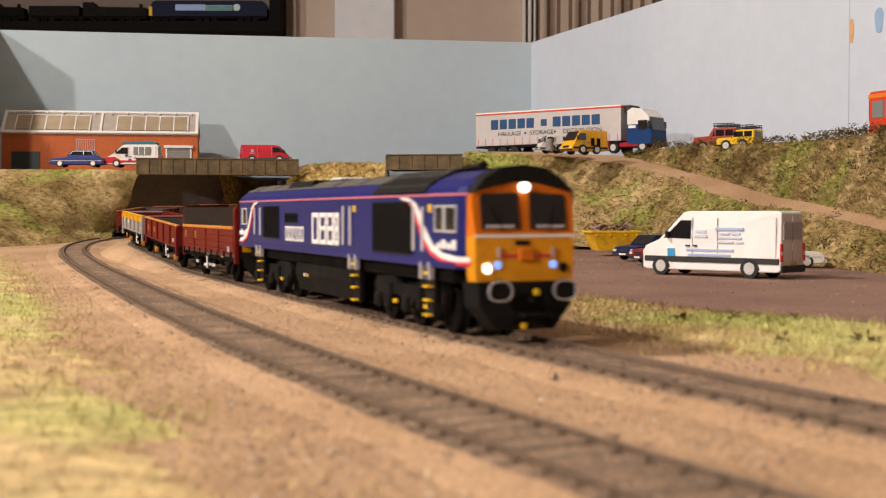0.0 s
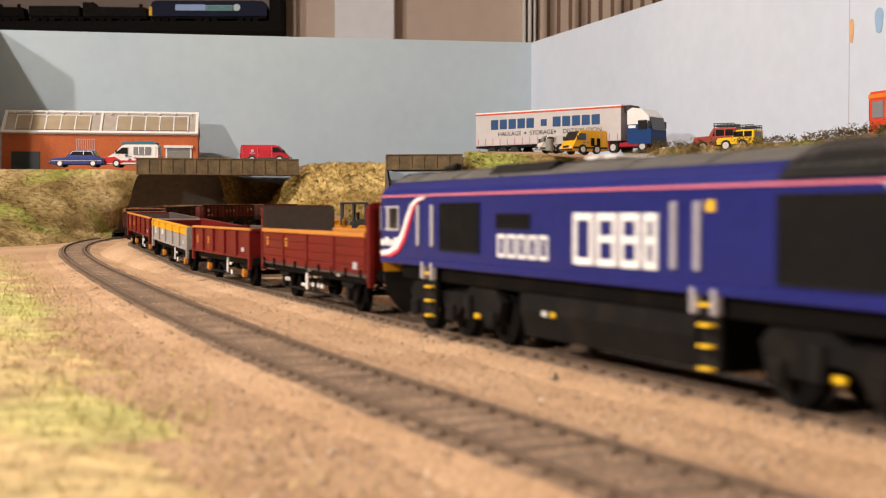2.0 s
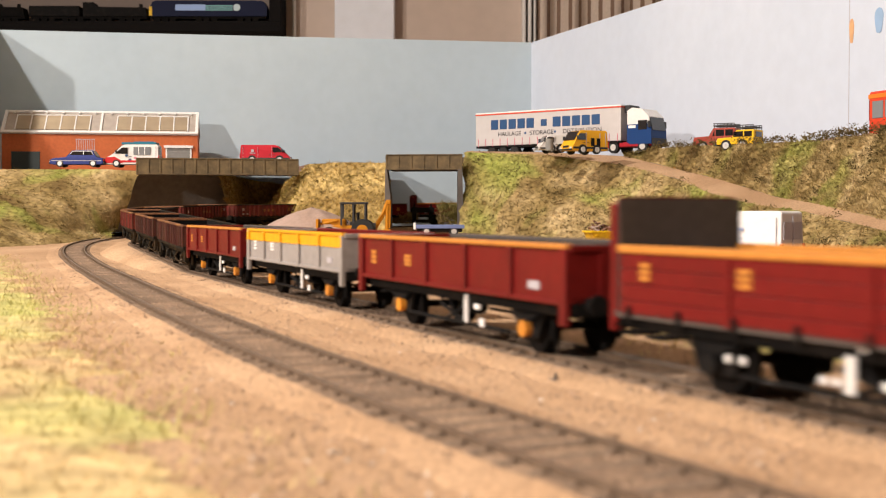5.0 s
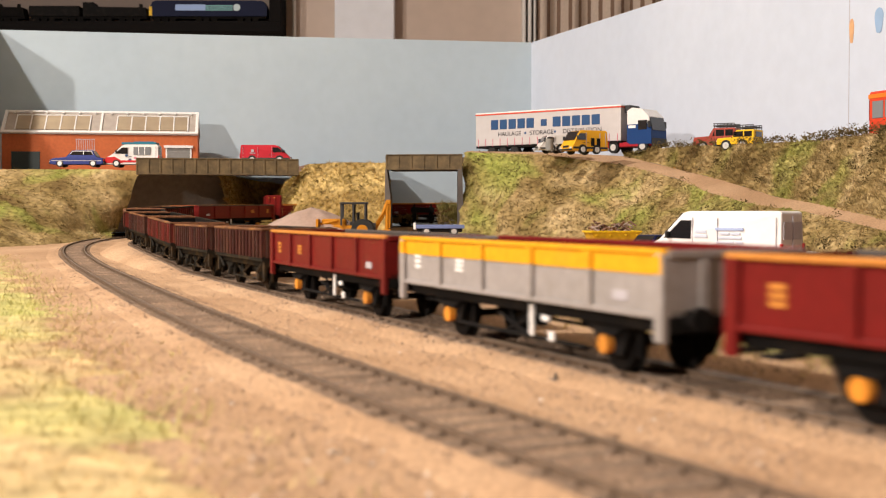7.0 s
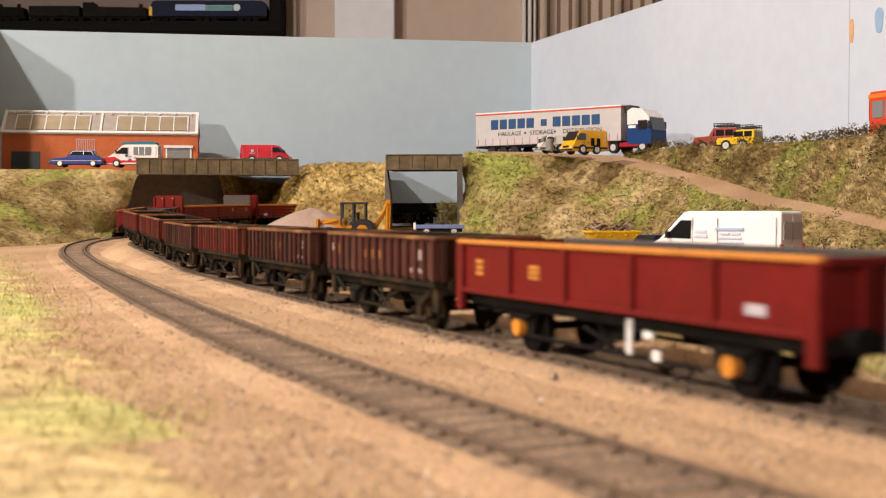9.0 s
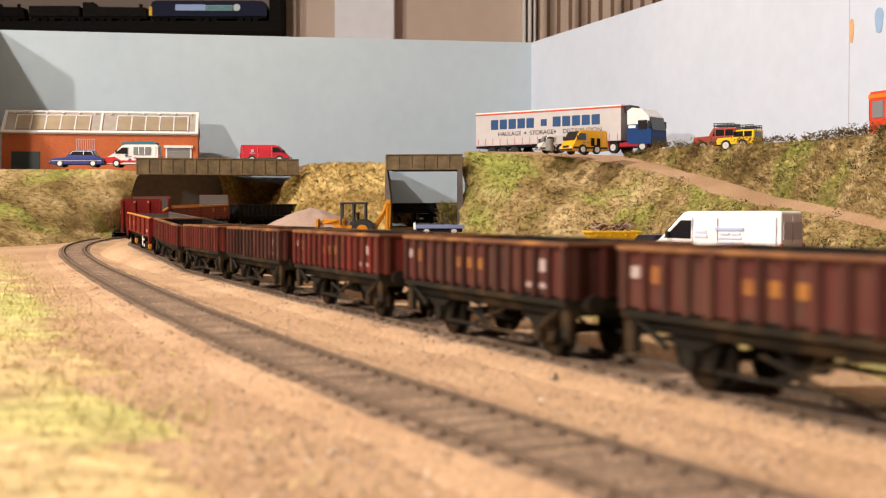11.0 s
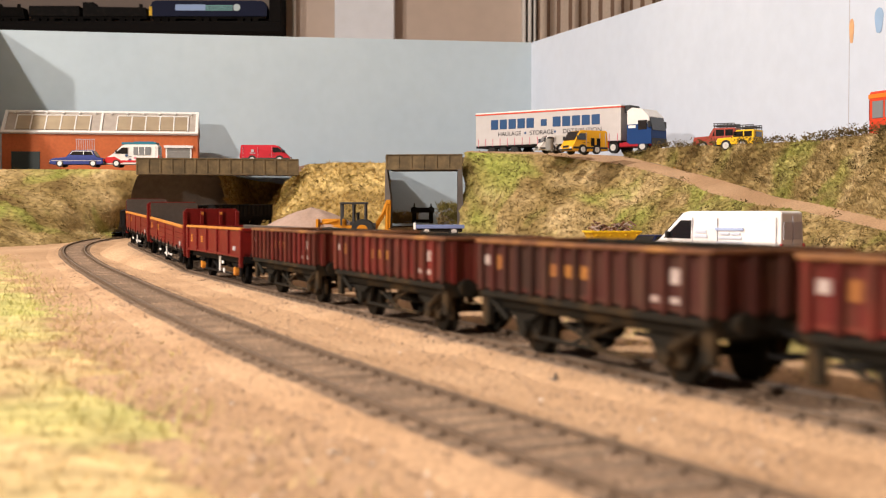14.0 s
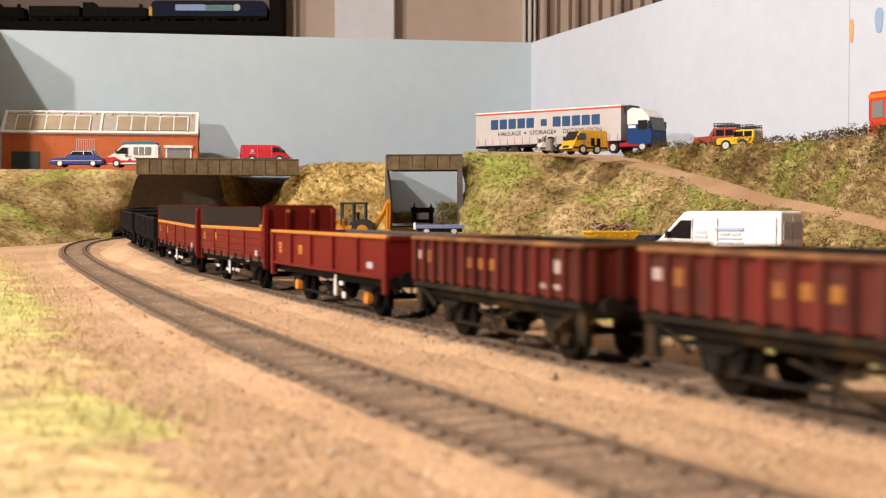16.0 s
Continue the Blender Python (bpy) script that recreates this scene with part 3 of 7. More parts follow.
def locomotive():
    t = thing("locomotive", at(0, 0, 0), "dark blue and orange model diesel locomotive with white headlights", "locomotive")
    F = 133.0
    # shell: lower side, cantrail, sloping roof
    prof = [(-17.3, 19.5), (-17.5, 24), (-17.5, 40.4), (-16.6, 42.6), (-13.2, 45.6), (-7.5, 48.3), (0, 49.2), (7.5, 48.3), (13.2, 45.6), (16.6, 42.6), (17.5, 40.4), (17.5, 24), (17.3, 19.5)]
    bm = bmesh.new()
    prism(bm, prof, -F + 6, F - 6, "x")
    prism(bm, prof, F - 6, F - 3, "x")
    prism(bm, prof, -F + 3, -F + 6, "x")
    part("body", bm, M["loco_blue"], t, "dark blue bodyshell")
    # roof skin, a little proud of the shell
    roof = [(-13.6, 45.5), (-13.0, 46.1), (-7.5, 48.7), (0, 49.6), (7.5, 48.7), (13.0, 46.1), (13.6, 45.5)]
    bm = bmesh.new()
    prism(bm, roof, -F + 6, 100, "x")
    r = part("roof", bm, M["loco_grey"], t, "dark grey roof panels")
    for k in range(7):
        x = -112 + k * 29
        bm = bmesh.new()
        prism(bm, [(a * 1.012, z + 0.25) for a, z in roof], x, x + 0.8, "x")
        part("roof_rib", bm, M["loco_grey"], r)
    bm = bmesh.new()
    prism(bm, [(-17.9, 41.4), (-15.0, 45.0), (-7.5, 49.4), (0, 50.3), (7.5, 49.4), (15.0, 45.0), (17.9, 41.4), (15, 43)], 59, 104, "x")
    g = part("radiator_grille", bm, M["black"], r, "black roof radiator grille")
    for k in range(14):
        x = 61 + k * 3.1
        bm = bmesh.new()
        prism(bm, [(-16.6, 43.6), (-7.6, 49.7), (0, 50.6), (7.6, 49.7), (16.6, 43.6), (7.5, 49.0), (0, 49.9), (-7.5, 49.0)], x, x + 0.7, "x")
        part("slat", bm, M["loco_grey"], g)
    bm = bmesh.new()
    prism(bm, [(-12.5, 46.4), (-10, 49.6), (10, 49.6), (12.5, 46.4)], -62, -30, "x")
    part("silencer", bm, M["black"], r, "black exhaust housing")
    for x in (-24, -16):
        bm = bmesh.new()
        box(bm, x, x + 5.5, -6, 6, 49.3, 50.4, 0.4)
        part("exhaust_cover", bm, M["white"], r, "pale grey roof cover")
    for x in (110, -104):
        bm = bmesh.new()
        cyl(bm, 2.0, (x, 5, 48), (x, 5, 50.2), 10)
        cyl(bm, 0.8, (x - 4, -4, 50.2), (x + 5, -4, 50.6), 8, 1.4)
        part("horn", bm, M["black"], r)
    # sides
    for y in (-17.5, 17.5):
        sg = -1 if y < 0 else 1
        part("cantrail_line", strip([(x, 40.0) for x in (-F + 2, -F + 6, F - 6, F - 2)], [(x, 40.7) for x in (-F + 2, -F + 6, F - 6, F - 2)], y), M["pink_line"], t, "thin pink line")
        bm = bmesh.new()
        box(bm, -F + 6, F - 6, min(y, y + sg * 0.35), max(y, y + sg * 0.35), 19.4, 21.2, 0.1)
        part("sole_band", bm, M["loco_blue"], t)
        for x0, x1, z0, z1 in ((59.5, 93.5, 22.8, 37.8), (-82, -57.5, 24.6, 37.2), (-47, -30, 31.2, 34.0)):
            g = part("grille", frame_mesh(x0, x1, z0, z1, min(y, y + sg * 0.4), max(y, y + sg * 0.4), 0.5), M["black"], t, "black side grille")
            bm = bmesh.new()
            box(bm, x0, x1, min(y, y + sg * 0.12), max(y, y + sg * 0.12), z0, z1)
            part("mesh_panel", bm, M["black"], g)
            n = int((x1 - x0) / 1.6)
            for k in range(n):
                bm = bmesh.new()
                xx = x0 + (k + 0.5) * (x1 - x0) / n
                box(bm, xx - 0.25, xx + 0.25, min(y, y + sg * 0.35), max(y, y + sg * 0.35), z0, z1)
                part("slat", bm, M["underframe"], g)
        # pale grab strips beside the doors
        for x, z0, z1 in ((96, 23.5, 36.8), (103, 23.5, 36.4), (29.2, 23.6, 37), (36.8, 23.6, 37), (-87, 25, 37), (-97, 25, 37)):
            bm = bmesh.new()
            box(bm, x - 0.75, x + 0.75, min(y, y + sg * 0.8), max(y, y + sg * 0.8), z0, z1, 0.3)
            part("grab_strip", bm, M["strip_grey"], t, "pale grey grab strip")
        for x in (108, 40.5):
            bm = bmesh.new()
            box(bm, x - 1.2, x + 1.2, min(y, y + sg * 0.3), max(y, y + sg * 0.3), 34.8, 37.2, 0.1)
            part("notice", bm, M["yellow"], t, "small pale yellow notice")
        # sweeping stripe at both ends
        for m in (1, -1):
            top = [(84, 39.9), (91, 39.6), (97, 37.6), (101, 34.0), (105, 29.6), (110, 25.8), (117, 23.6), (127, 22.85), (F - 1.5, 22.8)]
            mid = [(85, 39.2), (91, 38.4), (95.6, 36.4), (99.4, 32.4), (103.6, 27.8), (109, 24.0), (117, 22.0), (127, 21.4), (F - 1.5, 21.4)]
            low = [(88, 38.8), (91, 37.8), (94.6, 35.4), (98.2, 31.2), (102.4, 26.4), (108.4, 22.8), (117, 20.9), (127, 20.4), (F - 1.5, 20.4)]
            if m < 0:
                k = 0.84
                top, mid, low = ([(-(F - (F - a) * k), z) for a, z in q] for q in (top, mid, low))
            part("swoosh_white", strip(top, mid, y, 0.3), M["white"], t, "white swept band")
            part("swoosh_red", strip(mid, low, y, 0.3), M["red_line"], t, "red swept band")
            # cab side windows
            for x0, x1 in (((112, 117.5), (119.3, 126.5)) if m > 0 else ((-129.5, -122), (-120.2, -113))):
                w = part("cab_window", frame_mesh(x0, x1, 29.8, 36.2, min(y, y + sg * 0.4), max(y, y + sg * 0.4), 0.55), M["frame_grey"], t, "pale grey cab side window frame")
                bm = bmesh.new()
                box(bm, x0, x1, min(y, y + sg * 0.15), max(y, y + sg * 0.15), 29.8, 36.2)
                part("pane", bm, M["glass_dark"], w)
            bm = bmesh.new()
            for k in range(4):
                xx = (113 if m > 0 else -127) + k * 3.6
                box(bm, xx, xx + 2.7, min(y, y + sg * 0.2), max(y, y + sg * 0.2), 24.6, 26.4 + (k % 2) * 0.8, 0.1)
            part("emblem", bm, M["white"], t, "white unreadable lettering as bars")
        # operator's initials as four white blocks, and a row of number bars
        for k, (x0, x1) in enumerate(((-9.5, -0.9), (0.1, 8.4), (9.4, 17.2), (18.2, 23.4))):
            w = frame_mesh(x0 + 1.7, x1 - 1.7, 24.8, 33.0, min(y, y + sg * 0.25), max(y, y + sg * 0.25), 1.6)
            if k:
                box(w, x0 + 1.7, x1 - 1.7, min(y, y + sg * 0.25), max(y, y + sg * 0.25), 28.3, 29.8)
            part("initial_block", w, M["white"], t, "white block of the operator's mark")
        for k in range(5):
            x0 = -47 + k * 5.4
            w = frame_mesh(x0 + 1.1, x0 + 3.5, 24.4, 28.4, min(y, y + sg * 0.22), max(y, y + sg * 0.22), 0.9)
            part("number_bar", w, M["white"], t, "white number drawn as a bar")
        # steps
        for x in (104.5, 38.6, -91):
            bm = bmesh.new()
            for dx in (-3.2, 3.2):
                box(bm, x + dx - 0.6, x + dx + 0.6, min(y - sg * 1.2, y + sg * 0.6), max(y - sg * 1.2, y + sg * 0.6), 15.6, 20.6, 0.2)
            box(bm, x - 3.2, x + 3.2, min(y - sg * 1.2, y), max(y - sg * 1.2, y), 19.6, 20.6)
            h = part("step_frame", bm, M["strip_grey"], t, "pale grey step bracket")
            bm = bmesh.new()
            box(bm, x - 2.8, x + 2.8, min(y - sg * 2.6, y - sg * 1.4), max(y - sg * 2.6, y - sg * 1.4), 4.6, 19.6)
            part("step_back", bm, M["black"], h)
            for z in (5.4, 9.6, 13.6, 17.4):
                bm = bmesh.new()
                box(bm, x - 1.9, x + 1.9, min(y - sg * 1.6, y + sg * 0.3), max(y - sg * 1.6, y + sg * 0.3), z - 0.28, z + 0.28, 0.1)
                part("step", bm, M["yellow"], h, "yellow step edge")
    # ends
    for m in (1, -1):
        x = m * F
        front = [(-16.9, 16.2), (-17.3, 20), (-17.3, 28.4), (17.3, 28.4), (17.3, 20), (16.9, 16.2)]
        bm = bmesh.new()
        prism(bm, front, x - m * 3.0, x, "x")
        nose = part("cab_front", bm, M["amber"], t, "amber lower cab front")
        upper = [(-17.3, 28.4), (-17.2, 39.6), (-15.8, 42.0), (15.8, 42.0), (17.2, 39.6), (17.3, 28.4)]
        bm = bmesh.new()
        prism(bm, upper, x - m * 3.0, x, "x")
        for v in bm.verts:
            if v.co.z > 35 and abs(v.co.x - x) < 0.1:
                v.co.x -= m * 1.6
        head = part("cab_window_surround", bm, M["orange"], t, "bright orange windscreen surround")
        bm = bmesh.new()
        prism(bm, [(-17.3, 41.0), (-13.4, 45.6), (-7.5, 49.0), (0, 50.0), (7.5, 49.0), (13.4, 45.6), (17.3, 41.0), (12, 42.4), (4, 44.2), (-4, 44.2), (-12, 42.4)], x - m * 5, x - m * 0.6, "x")
        part("roof_dome", bm, M["black"], t, "black cab roof dome")
        bm = bmesh.new()
        prism(bm, [(-15, 41.9), (-12, 42.6), (-4, 44.3), (4, 44.3), (12, 42.6), (15, 41.9)], x - m * 4, x - m * 1.3, "x")
        part("brow", bm, M["orange"], t)
        bm = bmesh.new()
        box(bm, min(x, x + m * 0.3), max(x, x + m * 0.3), -17.4, 17.4, 28.0, 28.9)
        part("waist_line", bm, M["white"], t, "white waist line")
        for s in (-1, 1):
            bm = bmesh.new()
            pr = [(s * 1.7, 30.2), (s * 14.9, 30.2), (s * 14.6, 39.8), (s * 13.4, 40.4), (s * 2.6, 41.0), (s * 1.9, 40.4)]
            prism(bm, pr, x - m * 1.4, x + m * 0.25, "x")
            for v in bm.verts:
                if v.co.z > 35:
                    v.co.x -= m * 1.45
            part("windscreen", bm, M["glass_dark"], head, "dark windscreen pane")
            bm = bmesh.new()
            box(bm, x - m * 0.2 if m > 0 else x - 0.5, x + 0.5 if m > 0 else x + 0.2, min(s * 4, s * 13.6), max(s * 4, s * 13.6), 30.5, 31.4, 0.1)
            part("desk_edge", bm, M["strip_grey"], head, "pale desk edge seen through glass")
            bm = bmesh.new()
            cyl(bm, 0.22, (x + m * 0.5, s * 8, 29.6), (x + m * 0.2, s * 11.5, 37), 6)
            part("wiper", bm, M["black"], head)
            for dy, mat_name, rr in ((13.4, "lamp_white", 1.35), (9.8, "lamp_blue", 1.1)):
                lit = m > 0 and not (s > 0 and dy > 10)
                bm = bmesh.new()
                cyl(bm, rr, (x, s * dy, 19.8 + (13.4 - dy) * 0.25), (x + m * 0.6, s * dy, 19.8 + (13.4 - dy) * 0.25), 16)
                part("headlight", bm, M[mat_name] if lit else M["black"], nose, "bright white headlight" if lit else "dark unlit lamp")
            bm = bmesh.new()
            cyl(bm, 0.4, (x + m * 0.6, s * 9.5, 22.6), (x + m * 0.6, s * 9.5, 25.4), 8)
            part("grab_rail", bm, M["strip_grey"], nose)
        bm = bmesh.new()
        cyl(bm, 1.7, (x - m * 1.2, 0, 42.6), (x - m * 0.1, 0, 42.6), 16)
        part("top_headlight", bm, M["lamp_white"] if m > 0 else M["black"], t, "bright white top headlight" if m > 0 else "dark unlit top lamp")
        bm = bmesh.new()
        box(bm, min(x, x + m * 0.35), max(x, x + m * 0.35), -9, 9, 22.7, 23.5)
        part("red_bar", bm, M["red_line"], nose, "red coupling bar")
        bm = bmesh.new()
        box(bm, min(x, x + m * 1.2), max(x, x + m * 1.2), -2.6, 2.6, 21.6, 25.4, 0.5)
        part("socket_box", bm, M["orange"], nose, "orange socket box")
        bm = bmesh.new()
        box(bm, min(x, x + m * 0.3), max(x, x + m * 0.3), -3.5, 1.5, 25.9, 27.2, 0.1)
        part("badge", bm, M["black"], nose, "dark unreadable badge")
        bm = bmesh.new()
        prism(bm, [(-16.6, 16.2), (16.6, 16.2), (16.0, 9.5), (10, 3.2), (-10, 3.2), (-16.0, 9.5)], x - m * 5, x + m * 0.4, "x")
        part("buffer_beam", bm, M["black"], t, "black buffer beam and plough")
        buffers(t, x + m * 0.3, m, True, M["strip_grey"] if m > 0 else None)
        coupling(t, x + m * 0.4, m)
        for y, z in ((3.5, 13.2), (-1, 4.2)):
            bm = bmesh.new()
            box(bm, min(x + m * 0.4, x + m * 1.4), max(x + m * 0.4, x + m * 1.4), y - 0.9, y + 0.9, z - 0.9, z + 0.9, 0.2)
            part("coupling_hook", bm, M["yellow"], t, "yellow hook fitting")
        for y in (-6, -4.5, 6.5):
            bm = bmesh.new()
            pts = [(x + m * 0.4, y, 14), (x + m * 2.2, y, 11), (x + m * 2.0, y + 0.5, 7), (x + m * 0.4, y + 1, 5)]
            for p0, p1 in zip(pts[:-1], pts[1:]):
                cyl(bm, 0.4, p0, p1, 6)
            part("brake_pipe", bm, M["underframe"], t)
    # underframe
    bm = bmesh.new()
    box(bm, -118, 118, -14.5, 14.5, 15, 19.6, 0.5)
    part("underframe", bm, M["underframe"], t)
    bm = bmesh.new()
    prism(bm, [(-15.5, 15), (-16, 11), (-14, 4.6), (-9, 3.6), (9, 3.6), (14, 4.6), (16, 11), (15.5, 15)], -38, 34, "x")
    tank = part("fuel_tank", bm, M["underframe"], t, "dark grey fuel tank")
    for x in (-26, -22):
        bm = bmesh.new()
        box(bm, x, x + 1.6, -16.2, -15.6, 10.2, 11.4)
        part("tank_plate", bm, M["white"] if x < -23 else M["yellow"], tank)
    for bx in (80, -82):
        bm = bmesh.new()
        for y in (-12.6, 12.6):
            prism(bm, [(bx - 30, 11.6), (bx - 27, 14.4), (bx - 12, 14.8), (bx - 8, 12.6), (bx + 8, 12.6), (bx + 12, 14.8), (bx + 27, 14.4), (bx + 30, 11.6), (bx + 28, 6.4), (bx + 17, 6.0), (bx + 13, 9.4), (bx + 6, 8.8), (bx + 3, 5.6), (bx - 3, 5.6), (bx - 6, 8.8), (bx - 13, 9.4), (bx - 17, 6.0), (bx - 28, 6.4)], y - 1.2, y + 1.2, "y")
        box(bm, bx - 10, bx + 10, -10, 10, 9, 13)
        bogie = part("bogie", bm, M["underframe"], t, "dark grey three-axle bogie frame")
        for dx in (-25, 0, 25):
            wheelset(t, bx + dx, 6.9)
            for y in (-14.2, 14.2):
                bm = bmesh.new()
                box(bm, bx + dx - 2.6, bx + dx + 2.6, y - 0.9, y + 0.9, 4.4, 9.2, 0.6)
                part("axlebox", bm, M["underframe"], bogie)
        for dx in (-14, 12):
            for y in (-14.1, 14.1):
                bm = bmesh.new()
                cyl(bm, 1.5, (bx + dx, y, 6), (bx + dx, y, 12.5), 10)
                part("spring", bm, M["black"], bogie)
            bm = bmesh.new()
            box(bm, bx + dx + 4, bx + dx + 6.2, -14.7, -13.9, 6.6, 7.8)
            part("tie_lug", bm, M["yellow"], bogie, "small yellow lug")
    # the cab ends draw in to a narrower face, and the roof is low and rounded
    for ob in t.children_recursive:
        if ob.type != "MESH" or ob.name.startswith("wheelset"):
            continue
        for v in ob.data.vertices:
            x, z = abs(v.co.x) / MM, v.co.z / MM
            if x > F - 6:
                v.co.y *= 1 - 0.15 * min(1.0, (x - F + 6) / 6)
            if z > 36:
                v.co.z = (36 + (z - 36) * 0.83) * MM
    return t


def running_gear(t, L, base, mat, levers, axle_mat, brackets=True):
    """Solebars, axle guards, springs, brake levers, wheels, buffers."""
    for y in (-13.2, 13.2):
        bm = bmesh.new()
        box(bm, -L / 2 + 2, L / 2 - 2, y - 1.0, y + 1.0, 10.6, 13.9, 0.2)
        part("solebar", bm, mat, t)
        for x in (-base / 2, base / 2):
            bm = bmesh.new()
            prism(bm, [(x - 8.5, 11.5), (x - 5.0, 4.2), (x - 2.6, 3.6), (x + 2.6, 3.6), (x + 5.0, 4.2), (x + 8.5, 11.5)], y * 0.9 - 0.5, y * 0.9 + 0.5, "y")
            g = part("axle_guard", bm, mat, t)
            bm = bmesh.new()
            cyl(bm, 2.1, (x, y * 0.9, 6.2), (x, y * 1.08, 6.2), 12)
            part("axlebox", bm, axle_mat, g, "coloured axlebox cover")
            bm = bmesh.new()
            for k in range(3):
                box(bm, x - 7.5 + k * 1.6, x + 7.5 - k * 1.6, y * 0.98 - 1, y * 0.98 + 1, 9.6 - k * 0.7, 10.2 - k * 0.7)
            part("leaf_spring", bm, mat, g)
        sg = -1 if y < 0 else 1
        bm = bmesh.new()
        cyl(bm, 0.5, (-base / 2 + 8, y * 1.03, 4.6), (base / 2 - 8, y * 1.03, 4.6), 6)
        cyl(bm, 0.5, (-6, y * 1.03, 5), (14, y * 1.03, 11), 6)
        cyl(bm, 0.5, (6, y * 1.03, 5), (-10, y * 1.03, 9), 6)
        for x in (-5, 5):
            cyl(bm, 0.45, (x, y * 1.0, 11), (0, y * 1.0, 4.8), 6)
        for x in (-base / 2, base / 2):
            for k in (-1, 1):
                box(bm, x + k * 7.4 - 0.7, x + k * 7.4 + 0.7, y * 0.66, y * 0.74, 3.6, 9.6, 0.2)
                cyl(bm, 0.4, (x + k * 7.4, y * 0.7, 9.6), (x + k * 9.5, y * 0.9, 12), 6)
        part("brake_rigging", bm, mat, t)
        for x, w, z0, z1 in levers:
            bm = bmesh.new()
            box(bm, x - w, x + w, min(y * 1.08, y * 1.08 + sg * 0.7), max(y * 1.08, y * 1.08 + sg * 0.7), z0, z1, 0.15)
            part("lever", bm, M["white"], t, "white brake lever or plate")
    bm = bmesh.new()
    cyl(bm, 2.6, (-14, -4, 8.2), (-4, -4, 8.2), 12)
    cyl(bm, 2.0, (6, 3, 8.6), (15, 3, 8.6), 12)
    box(bm, -L / 2 + 3, L / 2 - 3, -12, 12, 12.2, 13.6, 0.2)
    for x in (-base / 2, -base / 6, base / 6, base / 2):
        box(bm, x - 0.9, x + 0.9, -12, 12, 9.8, 12.2, 0.15)
    part("brake_cylinder", bm, mat, t)
    for x in (-base / 2, base / 2):
        wheelset(t, x, 6.3, M["grime"] if mat == M["grime"] else None)
    for m in (1, -1):
        bm = bmesh.new()
        box(bm, min(m * L / 2, m * (L / 2 - 2)), max(m * L / 2, m * (L / 2 - 2)), -15.5, 15.5, 11, 15.5, 0.2)
        part("headstock", bm, mat, t)
        buffers(t, m * L / 2, m, mat=mat)
        coupling(t, m * L / 2, m)


def tray(t, L, hw, z0, z1, wall, skin):
    """Open box: floor and four walls with thickness."""
    for name, dims in (("floor", (-L / 2, L / 2, -hw, hw, z0, z0 + 1.0)), ("side_wall", (-L / 2, L / 2, -hw, -hw + wall, z0 + 1.0, z1)), ("side_wall", (-L / 2, L / 2, hw - wall, hw, z0 + 1.0, z1)),
                       ("end_wall", (-L / 2, -L / 2 + wall, -hw + wall, hw - wall, z0 + 1.0, z1)), ("end_wall", (L / 2 - wall, L / 2, -hw + wall, hw - wall, z0 + 1.0, z1))):
        bm = bmesh.new()
        box(bm, *dims)
        part(name, bm, skin, t)


